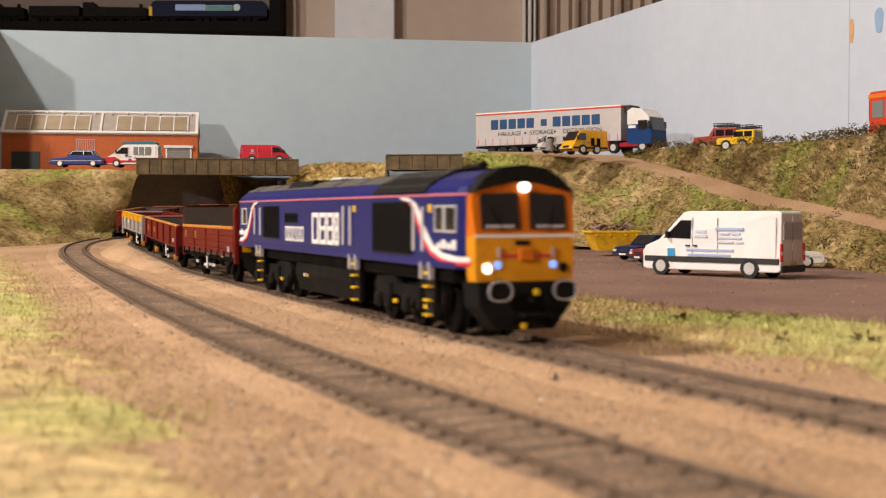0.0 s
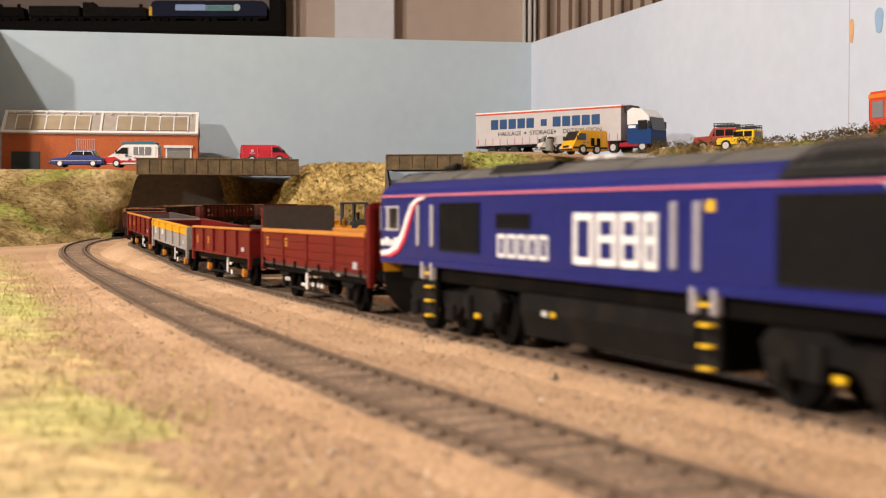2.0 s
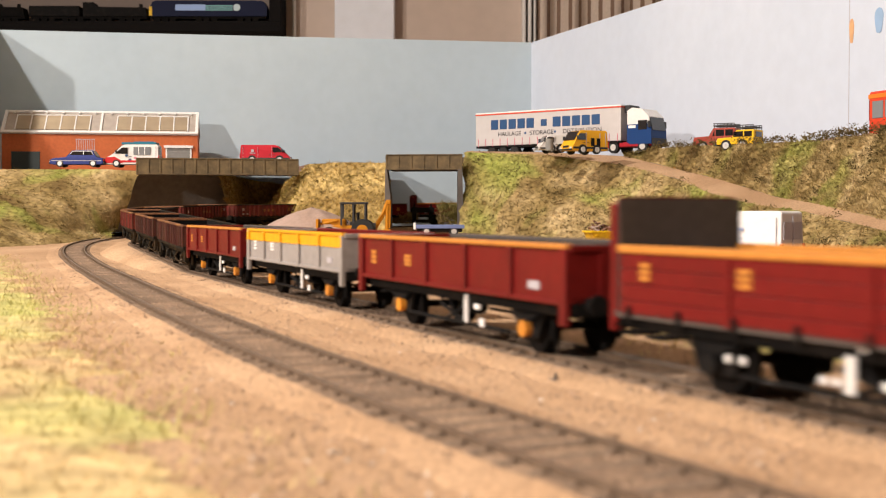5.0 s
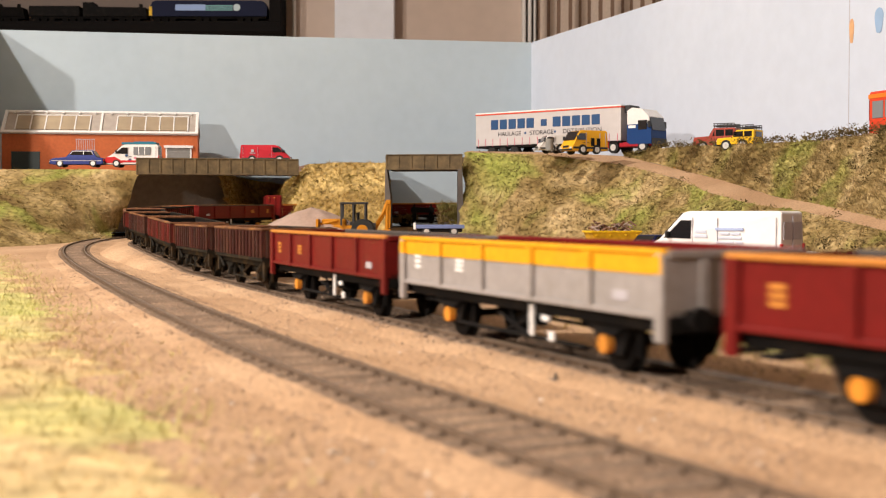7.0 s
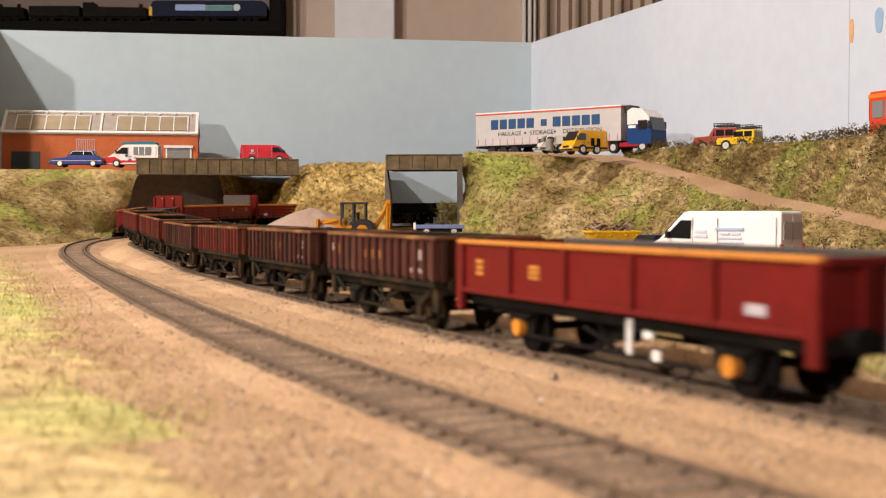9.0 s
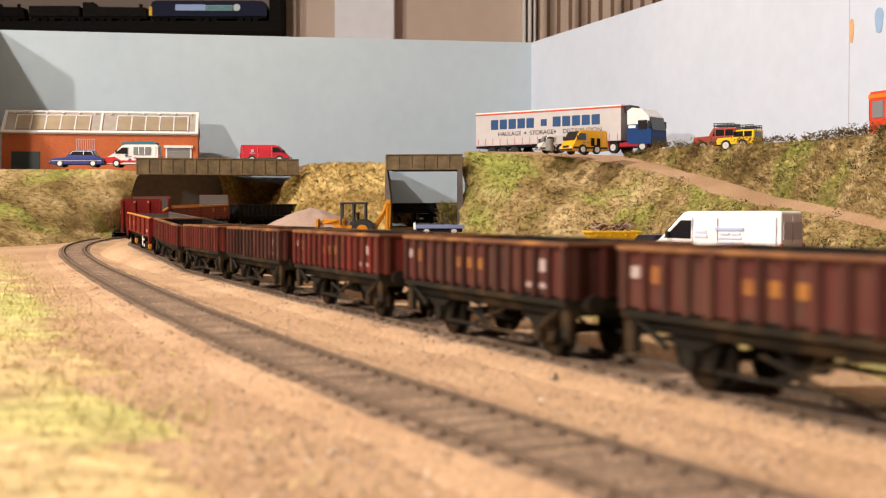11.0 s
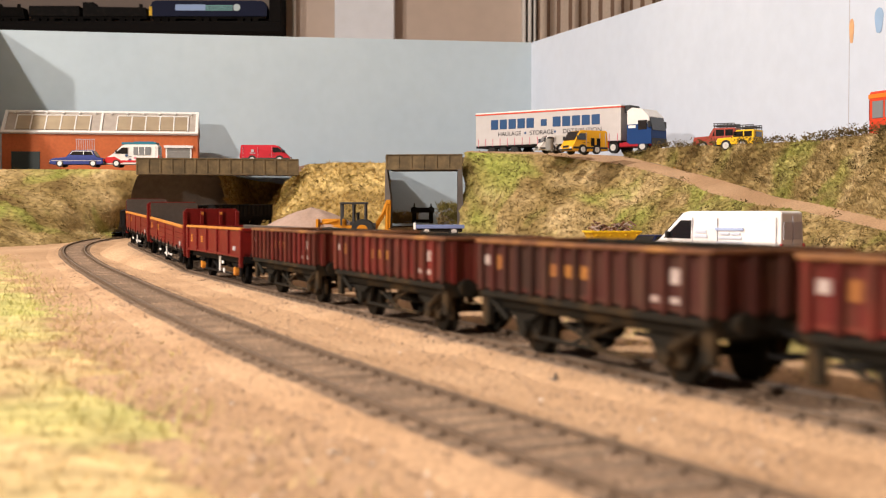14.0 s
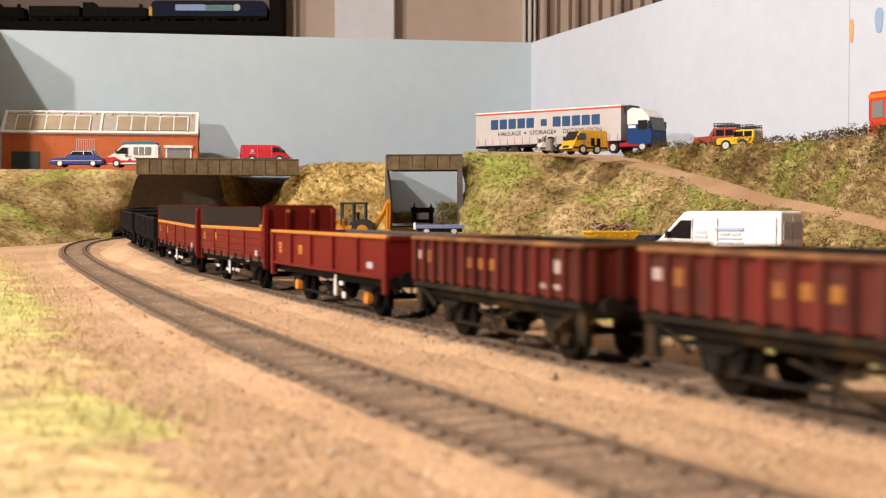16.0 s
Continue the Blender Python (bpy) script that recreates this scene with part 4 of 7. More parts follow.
def panel_wagon(L, skin, rim, inside, label, levers=((10, 0.8, 5, 12.5), (17, 1.6, 9, 10.4), (20, 1.2, 4.6, 6.8))):
    t = thing("open_wagon", at(0, 0, 0), label, "railway wagon", "wagons of the train")
    hw, z0, z1 = 16.6, 14.2, 26.4
    tray(t, L, hw, z0, z1, 0.9, skin)
    bm = bmesh.new()
    box(bm, -L / 2 + 1, L / 2 - 1, -hw + 1.0, hw - 1.0, z0 + 1.0, z0 + 1.4)
    box(bm, -L / 2 + 1.0, L / 2 - 1.0, hw - 1.3, hw - 0.95, z0 + 1.4, z1)
    box(bm, -L / 2 + 1.0, L / 2 - 1.0, -hw + 0.95, -hw + 1.3, z0 + 1.4, z1)
    box(bm, -L / 2 + 0.95, -L / 2 + 1.3, -hw + 1.3, hw - 1.3, z0 + 1.4, z1)
    box(bm, L / 2 - 1.3, L / 2 - 0.95, -hw + 1.3, hw - 1.3, z0 + 1.4, z1)
    part("lining", bm, inside, t, "worn inner lining")
    for y in (-hw, hw):
        sg = -1 if y < 0 else 1
        bm = bmesh.new()
        box(bm, -L / 2, L / 2, min(y - sg * 1.4, y + sg * 0.9), max(y - sg * 1.4, y + sg * 0.9), z1, z1 + 1.2, 0.25)
        part("top_rail", bm, rim if y < 0 else inside, t, "coloured top rail" if y < 0 else "worn top rail")
        for k in range(6):
            x = -L / 2 + 2 + k * (L - 4) / 5
            bm = bmesh.new()
            w = 1.6 if k in (0, 5) else 1.3
            box(bm, x - w, x + w, min(y, y + sg * 1.0), max(y, y + sg * 1.0), 13.6, z1, 0.25)
            part("rib", bm, skin, t)
            if rim == M["wagon_yellow"]:
                bm = bmesh.new()
                box(bm, x - w - 0.1, x + w + 0.1, min(y, y + sg * 1.15), max(y, y + sg * 1.15), 22.4, z1, 0.2)
                part("rib_cap", bm, rim, t, "yellow painted rib head")
        if rim == M["wagon_yellow"]:
            for k in range(5):
                x0 = -L / 2 + 2 + k * (L - 4) / 5 + 1.6
                x1 = x0 + (L - 4) / 5 - 3.2
                bm = bmesh.new()
                box(bm, x0, x1, min(y, y + sg * 0.3), max(y, y + sg * 0.3), 22.4, z1)
                part("yellow_panel", bm, rim, t, "yellow upper band")
        bm = bmesh.new()
        box(bm, -L / 2, L / 2, min(y, y + sg * 0.7), max(y, y + sg * 0.7), 13.6, 14.8, 0.2)
        part("bottom_rail", bm, skin, t)
        for x in (-L / 2 + 1.6, L / 2 - 1.6):
            bm = bmesh.new()
            box(bm, x - 1.6, x + 1.6, min(y - sg * 0.5, y + sg * 1.1), max(y - sg * 0.5, y + sg * 1.2), 9.0, z1 + 0.2, 0.25)
            part("corner_post", bm, skin, t)
        mk = M["wagon_rim"] if skin != M["wagon_grey"] else M["strip_grey"]
        for x, w, za, zb in ((-L * 0.41, 2.0, 18.5, 23), (-L * 0.20, 2.6, 18.8, 22.4)):
            bm = bmesh.new()
            for r in range(3):
                box(bm, x - w, x + w, min(y, y + sg * 0.25), max(y, y + sg * 0.25), za + r * (zb - za) / 3, za + (r + 0.7) * (zb - za) / 3)
            part("data_panel", bm, mk if skin != M["wagon_grey"] else M["white"], t, "small unreadable data panel as bars")
        bm = bmesh.new()
        box(bm, L * 0.36, L * 0.40, min(y, y + sg * 0.25), max(y, y + sg * 0.25), 16.6, 18.6)
        part("plate", bm, M["strip_grey"], t, "pale grey plate")
    for m in (1, -1):
        bm = bmesh.new()
        x = m * L / 2
        box(bm, min(x, x + m * 0.8), max(x, x + m * 0.8), -hw, hw, z1 - 0.6, z1 + 1.0, 0.2)
        for y in (-8, 0, 8):
            box(bm, min(x, x + m * 0.8), max(x, x + m * 0.8), y - 1, y + 1, 14, z1 - 0.6)
        part("end_rail", bm, skin, t)
    running_gear(t, L, L * 0.6, M["underframe"], levers, M["axle_orange"])
    return t


def tall_end_wagon(L, label):
    t = thing("open_wagon", at(0, 0, 0), label, "railway wagon", "wagons of the train")
    hw, z0, z1, ze = 16.4, 13.6, 27.4, 38.0
    bm = bmesh.new()
    box(bm, -L / 2, L / 2, -hw, hw, z0 - 0.5, z0 + 0.8, 0.1)
    part("floor", bm, M["wagon_inside"], t, "grey-brown wagon floor")
    for y in (-hw, hw):
        sg = -1 if y < 0 else 1
        for k in range(4):
            z = z0 + k * 3.2
            for j in range(4):
                x0 = -L / 2 + 2.4 + j * (L - 4.8) / 4
                bm = bmesh.new()
                box(bm, x0 + 0.1, x0 + (L - 4.8) / 4 - 0.1, min(y, y - sg * 1.2), max(y, y - sg * 1.2), z + 0.06, z + 3.14, 0.12)
                part("plank", bm, M["wagon_red"], t)
        bm = bmesh.new()
        box(bm, -L / 2 + 2, L / 2 - 2, min(y - sg * 1.5, y + sg * 0.5), max(y - sg * 1.5, y + sg * 0.5), z1 - 1.0, z1 + 0.6, 0.25)
        part("top_rail", bm, M["wagon_rim"], t, "pale orange top rail")
        for j in range(9):
            x = -L / 2 + 6 + j * (L - 12) / 8
            bm = bmesh.new()
            box(bm, x - 0.6, x + 0.6, min(y, y + sg * 0.7), max(y, y + sg * 0.7), 12.2, 15.6, 0.15)
            part("hinge", bm, M["underframe"], t)
        for j in (1, 2, 3):
            x = -L / 2 + 2.4 + j * (L - 4.8) / 4
            bm = bmesh.new()
            box(bm, x - 0.9, x + 0.9, min(y, y + sg * 0.5), max(y, y + sg * 0.5), z0, z1 - 1, 0.15)
            part("side_post", bm, M["wagon_red"], t)
        for x, w in ((-L * 0.42, 1.6), (-L * 0.21, 1.8)):
            bm = bmesh.new()
            for r in range(3):
                box(bm, x - w, x + w, min(y, y + sg * 0.3), max(y, y + sg * 0.3), 21 + r * 1.3, 21.9 + r * 1.3)
            part("data_panel", bm, M["wagon_rim"], t, "small unreadable data panel as bars")
        bm = bmesh.new()
        box(bm, L * 0.40, L * 0.43, min(y, y + sg * 0.3), max(y, y + sg * 0.3), 15.5, 18)
        part("plate", bm, M["strip_grey"], t, "pale grey plate")
    for m in (1, -1):
        x = m * L / 2
        bm = bmesh.new()
        prism(bm, [(-hw, 12), (-hw, ze - 2), (-hw + 2, ze), (hw - 2, ze), (hw, ze - 2), (hw, 12)], x - m * 1.2, x, "x")
        e = part("end_board", bm, M["wagon_red"], t, "tall dark red end board")
        bm = bmesh.new()
        prism(bm, [(-hw + 0.4, z0 + 0.8), (-hw + 0.4, ze - 0.4), (hw - 0.4, ze - 0.4), (hw - 0.4, z0 + 0.8)], x - m * 1.7, x - m * 1.15, "x")
        part("lining", bm, M["wagon_inside"], e, "grey-brown inner face")
        for y in (-hw + 1.2, -5.5, 5.5, hw - 1.2):
            bm = bmesh.new()
            box(bm, min(x, x + m * 1.4), max(x, x + m * 1.4), y - 1.1, y + 1.1, 10, ze - 1.5, 0.25)
            part("end_post", bm, M["wagon_red"], e)
        for y in (-5.5, 5.5):
            bm = bmesh.new()
            box(bm, min(x + m * 1.4, x + m * 1.6), max(x + m * 1.4, x + m * 1.6), y - 0.8, y + 0.8, ze - 3.4, ze - 2)
            part("lamp_bracket", bm, M["wagon_rim"], e)
    running_gear(t, L, L * 0.6, M["underframe"], ((-6, 0.9, 5, 11.5), (-3, 1.3, 12.2, 13.4), (-36, 0.6, 7, 8.5), (-32, 0.6, 7, 8.5), (-12, 0.7, 6, 7.4), (-9, 0.7, 6, 7.4), (2, 0.9, 6.5, 8), (9, 0.7, 6.5, 8), (14, 1, 6.5, 8), (34, 1.4, 12, 13.5)), M["underframe"])
    return t


def ribbed_wagon(L, skin, rim, gear, label, marks=True):
    t = thing("open_wagon", at(0, 0, 0), label, "railway wagon", "wagons of the train")
    hw, z0, z1 = 16.2, 15.4, 26.8
    tray(t, L, hw, z0, z1, 0.8, skin)
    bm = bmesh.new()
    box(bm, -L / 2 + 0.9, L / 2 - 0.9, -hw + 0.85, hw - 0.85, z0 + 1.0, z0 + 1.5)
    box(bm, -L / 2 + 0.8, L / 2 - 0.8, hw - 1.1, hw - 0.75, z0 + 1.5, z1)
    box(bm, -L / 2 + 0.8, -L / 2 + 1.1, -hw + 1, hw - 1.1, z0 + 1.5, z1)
    # inside in the underframe's near-black
    part("lining", bm, M["underframe"], t, "near-black inner lining")
    n = 15
    for y in (-hw, hw):
        sg = -1 if y < 0 else 1
        bm = bmesh.new()
        box(bm, -L / 2 - 0.3, L / 2 + 0.3, min(y - sg * 1.2, y + sg * 1.3), max(y - sg * 1.2, y + sg * 1.3), z1, z1 + 1.1, 0.3)
        # far rail darkened to continue the dark band of the inside
        part("top_rail", bm, rim if y < 0 else gear, t, "rust-streaked top rail" if y < 0 else "dark far-side top rail")
        for k in range(n):
            x = -L / 2 + 1.2 + k * (L - 2.4) / (n - 1)
            bm = bmesh.new()
            box(bm, x - 0.95, x + 0.95, min(y, y + sg * 1.2), max(y, y + sg * 1.2), 14.8, z1, 0.3)
            part("rib", bm, skin, t)
        bm = bmesh.new()
        box(bm, -L / 2, L / 2, min(y - sg, y + sg * 0.6), max(y - sg, y + sg * 0.6), 13.2, 14.8, 0.2)
        part("bottom_rail", bm, gear, t)
        if marks:
            pit = (L - 2.4) / (n - 1)
            for k, za, zb, mm in ((0, 21.4, 23.8, "mark_pale"), (1, 20.5, 24, "mark_amber"), (5, 20, 22.8, "mark_amber"), (6, 20, 22.8, "mark_amber"), (7, 20, 22.8, "mark_amber"), (12, 20.8, 23.8, "mark_pale"), (11, 17, 18.2, "mark_pale"), (12, 17, 18.2, "mark_pale")):
                x = -L / 2 + 1.2 + (k + 0.5) * pit
                bm = bmesh.new()
                box(bm, x - 1.3, x + 1.3, min(y, y + sg * 0.25), max(y, y + sg * 0.25), za, zb)
                part("data_panel", bm, M[mm], t, "small worn unreadable marking")
    for m in (1, -1):
        x = m * L / 2
        for y in (-14, -7, 0, 7, 14):
            bm = bmesh.new()
            box(bm, min(x, x + m * 1.0), max(x, x + m * 1.0), y - 0.9, y + 0.9, 14.8, z1, 0.25)
            part("end_rib", bm, skin, t)
        bm = bmesh.new()
        box(bm, min(x - m * 1.2, x + m * 1.2), max(x - m * 1.2, x + m * 1.2), -hw - 1.0, hw + 1.0, z1 + 0.05, z1 + 1.15, 0.3)
        part("end_rail", bm, rim, t, "rust-streaked end rail")
        for y in (-hw, hw):
            bm = bmesh.new()
            box(bm, min(x - m * 4, x), max(x - m * 4, x), y * 0.93 - 0.8, y * 0.93 + 0.8, 6, 14, 0.2)
            cyl(bm, 0.7, (x - m * 3, y * 0.95, 13.6), (x - m * 14, y * 0.95, 8), 6)
            part("end_bracket", bm, gear, t)
    running_gear(t, L, 61.0, gear, (), gear)
    return t


ENDS = [s + 5.0 for s in (-244, -401, -563, -719, -872, -994, -1116, -1238, -1360, -1482, -1605, -1766, -1923, -2080, -2205, -2330, -2455)]


def middle(i):
    return (ENDS[i] + ENDS[i + 1]) / 2


loco = locomotive()
TRAIN.append((loco, -101.0, 160.0))
flat_label = "dark red plank-sided open wagon with tall end boards, empty"
panel_label = "dark red panelled open wagon with orange top rail, empty"
brown_label = "weathered red-brown ribbed open wagon with rusty underframe"
first = tall_end_wagon(141, flat_label)
red = panel_wagon(141, M["wagon_red"], M["wagon_rim"], M["wagon_inside"], panel_label)
grey = panel_wagon(141, M["wagon_grey"], M["wagon_yellow"], M["wagon_red"], "grey open wagon with yellow upper band and red inside")
umber = ribbed_wagon(99, M["wagon_umber"], M["wagon_brown_rim"], M["grime"], "dull umber ribbed open wagon, heavily weathered, rusty underframe")
brown = ribbed_wagon(99, M["wagon_brown"], M["wagon_brown_rim"], M["grime"], brown_label)
dark = ribbed_wagon(104, M["wagon_black"], M["wagon_black"], M["underframe"], "plain black ribbed open wagon at the train's tail", False)


def again(ob):
    c = copy_thing(ob, at(0, 0, 0))
    for q in c.children_recursive:
        if q.name.startswith("wheelset"):
            WHEELS.append((q, q.location.x / MM, q.location.z / MM))
    return c


KINDS = [first, red, grey, red] + [umber, umber, brown, umber, brown, brown] + [red, first, first] + [dark] * 3
used = set()
for i, kind in enumerate(KINDS):
    ob = kind if kind not in used else again(kind)
    used.add(kind)
    TRAIN.append((ob, middle(i), 85.0 if kind not in (brown, umber, dark) else 62.0))


def motions():
    """The whole train rolls along the line, and every wheelset turns with it."""
    for ob, mid, base in TRAIN:
        walk(ob, [(k * 0.25, rolling(mid + travelled(k * 0.25), base)) for k in range(65)])
    for ob, x, r in WHEELS:
        rows = []
        for k in range(241):
            q = k / 15
            turn = Matrix.Rotation(travelled(q) / r, 4, "Y")
            rows.append((q, Matrix.Translation((x * MM, 0, r * MM)) @ turn))
        walk(ob, rows)


# ---- bridges ----
def girder(name, p0, p1, zt, zb, label, n, width=58):
    """A plate girder span between two plan points, with posts."""
    d = Vector((p1[0] - p0[0], p1[1] - p0[1], 0))
    L = d.length
    t = thing(name, at(p0[0], p0[1], 0, math.degrees(math.atan2(d.y, d.x))), label, "bridge", kind="structure")
    bm = bmesh.new()
    box(bm, 0, L, 0, 3, zb, zt - 1.2, 0.2)
    part("girder", bm, M["concrete"], t)
    bm = bmesh.new()
    box(bm, -0.5, L + 0.5, -1, 4, zt - 1.2, zt, 0.3)
    part("coping", bm, M["concrete"], t)
    for k in range(n + 1):
        bm = bmesh.new()
        x = k * L / n
        box(bm, x - 0.9, x + 0.9, -0.8, 0, zb, zt - 1.2, 0.2)
        part("post", bm, M["concrete"], t)
    bm = bmesh.new()
    box(bm, 0, L, -0.7, 0, zb, zb + 1.6, 0.2)
    part("bottom_flange", bm, M["concrete"], t)
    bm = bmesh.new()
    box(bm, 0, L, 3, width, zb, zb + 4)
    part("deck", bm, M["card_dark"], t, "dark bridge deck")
    bm = bmesh.new()
    box(bm, 0, L, width - 3, width, zb + 4, zt - 1, 0.2)
    part("far_parapet", bm, M["concrete"], t)
    return t


b0, b1 = on_view(243, 280, 1350), on_view(528, 280, 1385)
girder("road_bridge", b0, b1, on_view(243, 279.5, 1350)[2], on_view(243, 309, 1350)[2], "olive-grey plate girder road bridge over the tracks", 14, 30)
c0, c1 = on_view(684, 274, 1330), on_view(817, 274, 1320)
girder("road_bridge", c0, c1, on_view(750, 273.5, 1325)[2], on_view(750, 301, 1325)[2], "short olive-grey girder bridge over the back line", 6)

# flared dark wing walls and abutments
def slab(name, pts, thick, mat, label, direction=(0, 1, 0)):
    bm = bmesh.new()
    off = Vector(direction) * thick
    a = [bm.verts.new(p) for p in pts]
    b = [bm.verts.new(Vector(p) + off) for p in pts]
    n = len(pts)
    for i in range(n):
        bm.faces.new([a[i], a[(i + 1) % n], b[(i + 1) % n], b[i]])
    bm.faces.new(a[::-1])
    bm.faces.new(b)
    bmesh.ops.recalc_face_normals(bm, faces=bm.faces)
    return tagged(part(name, bm, mat), label, kind="structure")


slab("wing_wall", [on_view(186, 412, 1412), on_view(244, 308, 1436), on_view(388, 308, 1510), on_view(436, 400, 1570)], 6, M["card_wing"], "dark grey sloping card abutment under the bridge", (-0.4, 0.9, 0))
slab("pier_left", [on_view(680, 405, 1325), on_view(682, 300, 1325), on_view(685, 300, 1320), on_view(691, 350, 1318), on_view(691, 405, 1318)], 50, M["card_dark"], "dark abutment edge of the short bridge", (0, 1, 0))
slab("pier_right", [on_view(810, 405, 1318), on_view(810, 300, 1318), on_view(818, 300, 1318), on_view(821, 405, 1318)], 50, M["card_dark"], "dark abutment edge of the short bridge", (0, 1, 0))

# ---- warehouse ----
M["brick_orange"] = material("brick_orange", (0.50, 0.125, 0.035), 0.8, 0, 0.12, 260, (0.44, 0.105, 0.03), 50)
M["sky_light"] = material("sky_light", (0.40, 0.32, 0.22), 0.3, 0, 0.1, 60, (0.34, 0.27, 0.19), 20)
M["roof_sheet"] = material("roof_sheet", (0.40, 0.35, 0.31), 0.6, 0, 0.1, 120)
M["shutter"] = material("shutter", (0.24, 0.235, 0.22), 0.6, 0, 0.1, 200)
M["door_green"] = material("door_green", (0.015, 0.03, 0.03), 0.5, 0, 0.1)


def warehouse():
    x0, x1 = -579.0, -327.0
    ang = 9.4
    t = thing("warehouse", at(x0, 1590, 88, ang), "orange brick warehouse with pale roof and long skylights", "building")
    W, D, E, R = x1 - x0, 70.0, 53.0, 82.0
    bm = bmesh.new()
    box(bm, 0, W, 0, D, 0, E)
    part("wall", bm, M["brick_orange"], t, "plain orange brick wall")
    bm = bmesh.new()
    prism(bm, [(-2, E - 1.5), (D * 0.5, R), (D + 2, E - 1.5), (D + 2, E - 3), (D * 0.5, R - 2), (-2, E - 3)], -1, W + 1, "x")
    r = part("roof", bm, M["roof_sheet"], t, "pale grey sheet roof")
    bm = bmesh.new()
    prism(bm, [(0, E - 3), (D * 0.5, R - 2.2), (D, E - 3)], 0.5, W - 0.5, "x")
    part("gable", bm, M["brick_orange"], t)
    sl = math.atan2(R - E + 1.5, D * 0.5 + 2)
    c, s = math.cos(sl), math.sin(sl)
    length = (D * 0.5 + 2) / c

    def on_roof(name, xa, xb, ua, ub, h0, h1, mat, label=""):
        bm = bmesh.new()
        box(bm, xa, xb, ua, ub, h0, h1, 0.2)
        bmesh.ops.transform(bm, matrix=Matrix.Translation((0, -2, E - 1.5)) @ Matrix.Rotation(sl, 4, "X"), verts=bm.verts)
        return part(name, bm, mat, r, label)
    on_roof("ridge_trim", -1, W + 1, length - 3, length + 1, 0, 2.2, M["white"], "white ridge trim")
    on_roof("eaves_trim", -1, W + 1, -1, 3.5, 0, 2.2, M["white"], "white eaves trim")
    for x in (-1, W - 3):
        on_roof("verge_trim", x, x + 4, 0, length, 0, 2.4, M["white"], "white verge trim")
    on_roof("centre_trim", 124, 127, 0, length, 0, 1.8, M["white"])
    for xa, n, w in ((16, 5, 19.0), (146, 5, 18.6)):
        for k in range(n):
            on_roof("skylight", xa + k * w + 0.8, xa + (k + 1) * w - 0.8, 7, length - 10, 0.4, 1.2, M["sky_light"], "dusty brown skylight pane")
            on_roof("glazing_bar", xa + k * w - 0.8, xa + k * w + 0.8, 6, length - 9, 0.4, 1.9, M["white"])
        on_roof("glazing_bar", xa + n * w - 0.8, xa + n * w + 0.8, 6, length - 9, 0.4, 1.9, M["white"])
        on_roof("glazing_head", xa, xa + n * w, length - 10, length - 8.6, 0.4, 2.0, M["white"])
    for k in range(12):
        on_roof("vent_clip", 10 + k * 21, 12.5 + k * 21, length - 6, length - 2, 0.4, 3.0, M["white"])
    bm = bmesh.new()
    box(bm, 212, 242, -1.4, 0, 0, 33, 0.2)
    d = part("roller_door", bm, M["shutter"], t, "grey roller shutter door")
    for k in range(10):
        bm = bmesh.new()
        box(bm, 213, 241, -1.9, -1.4, 2 + k * 3.1, 4.4 + k * 3.1, 0.1)
        part("slat", bm, M["shutter"], d)
    bm = bmesh.new()
    box(bm, 208, 246, -4, 0, 33, 36.5, 0.3)
    part("canopy", bm, M["white"], t, "white door canopy")
    for x in (210, 242):
        bm = bmesh.new()
        box(bm, x, x + 2, -2, 0, 0, 33)
        part("door_jamb", bm, M["white"], t)
    bm = bmesh.new()
    box(bm, 12, 48, -1.2, 0, 0, 27, 0.2)
    part("door", bm, M["door_green"], t, "dark green double door")


warehouse()


# ---- road vehicles ----
M["tyre"] = material("tyre", (0.012, 0.012, 0.012), 0.8, 0, 0.2, 300)
M["hub"] = material("hub", (0.62, 0.61, 0.60), 0.35, 0.25, 0.1, 300)
M["lens_red"] = material("lens_red", (0.5, 0.02, 0.02), 0.2)
M["lens_clear"] = material("lens_clear", (0.6, 0.6, 0.6), 0.1, spec=0.8)
M["plastic"] = material("plastic", (0.02, 0.02, 0.022), 0.6, 0, 0.15, 200)
CAR_PAINT = {}


def car_paint(c):
    if c not in CAR_PAINT:
        CAR_PAINT[c] = material("car_paint", c, 0.4, 0, 0.04, 200, tuple(v * 0.92 for v in c), 40, spec=0.15)
    return CAR_PAINT[c]


def shell(profile, hw, top_in, z_turn, z_top):
    """A side outline given in (x, z), drawn across the width and drawn in above the waist."""
    bm = bmesh.new()
    prism(bm, profile, -hw, hw, "y")
    bmesh.ops.bevel(bm, geom=list(bm.edges), offset=min(0.7, hw * 0.06), segments=2, profile=0.5, affect="EDGES")
    for v in bm.verts:
        if v.co.z > z_turn:
            k = (v.co.z - z_turn) / (z_top - z_turn)
            v.co.y *= 1 - top_in * k
    return bm


def road_wheels(t, xs, r, hw, hub="hub"):
    for x in xs:
        for y in (-hw, hw):
            sg = -1 if y < 0 else 1
            bm = bmesh.new()
            cyl(bm, r, (x, y - sg * 2.8, r), (x, y + sg * 0.1, r), 20)
            w = part("wheel", bm, M["tyre"], t, "black rubber tyre")
            bm = bmesh.new()
            cyl(bm, r * 0.62, (x, y, r), (x, y + sg * 0.3, r), 16)
            for k in range(5):
                a = k * 1.2566
                cyl(bm, r * 0.12, (x + math.cos(a) * r * 0.38, y + sg * 0.3, r + math.sin(a) * r * 0.38), (x + math.cos(a) * r * 0.38, y + sg * 0.5, r + math.sin(a) * r * 0.38), 6)
            part("hub", bm, M[hub], w, "bright wheel hub")


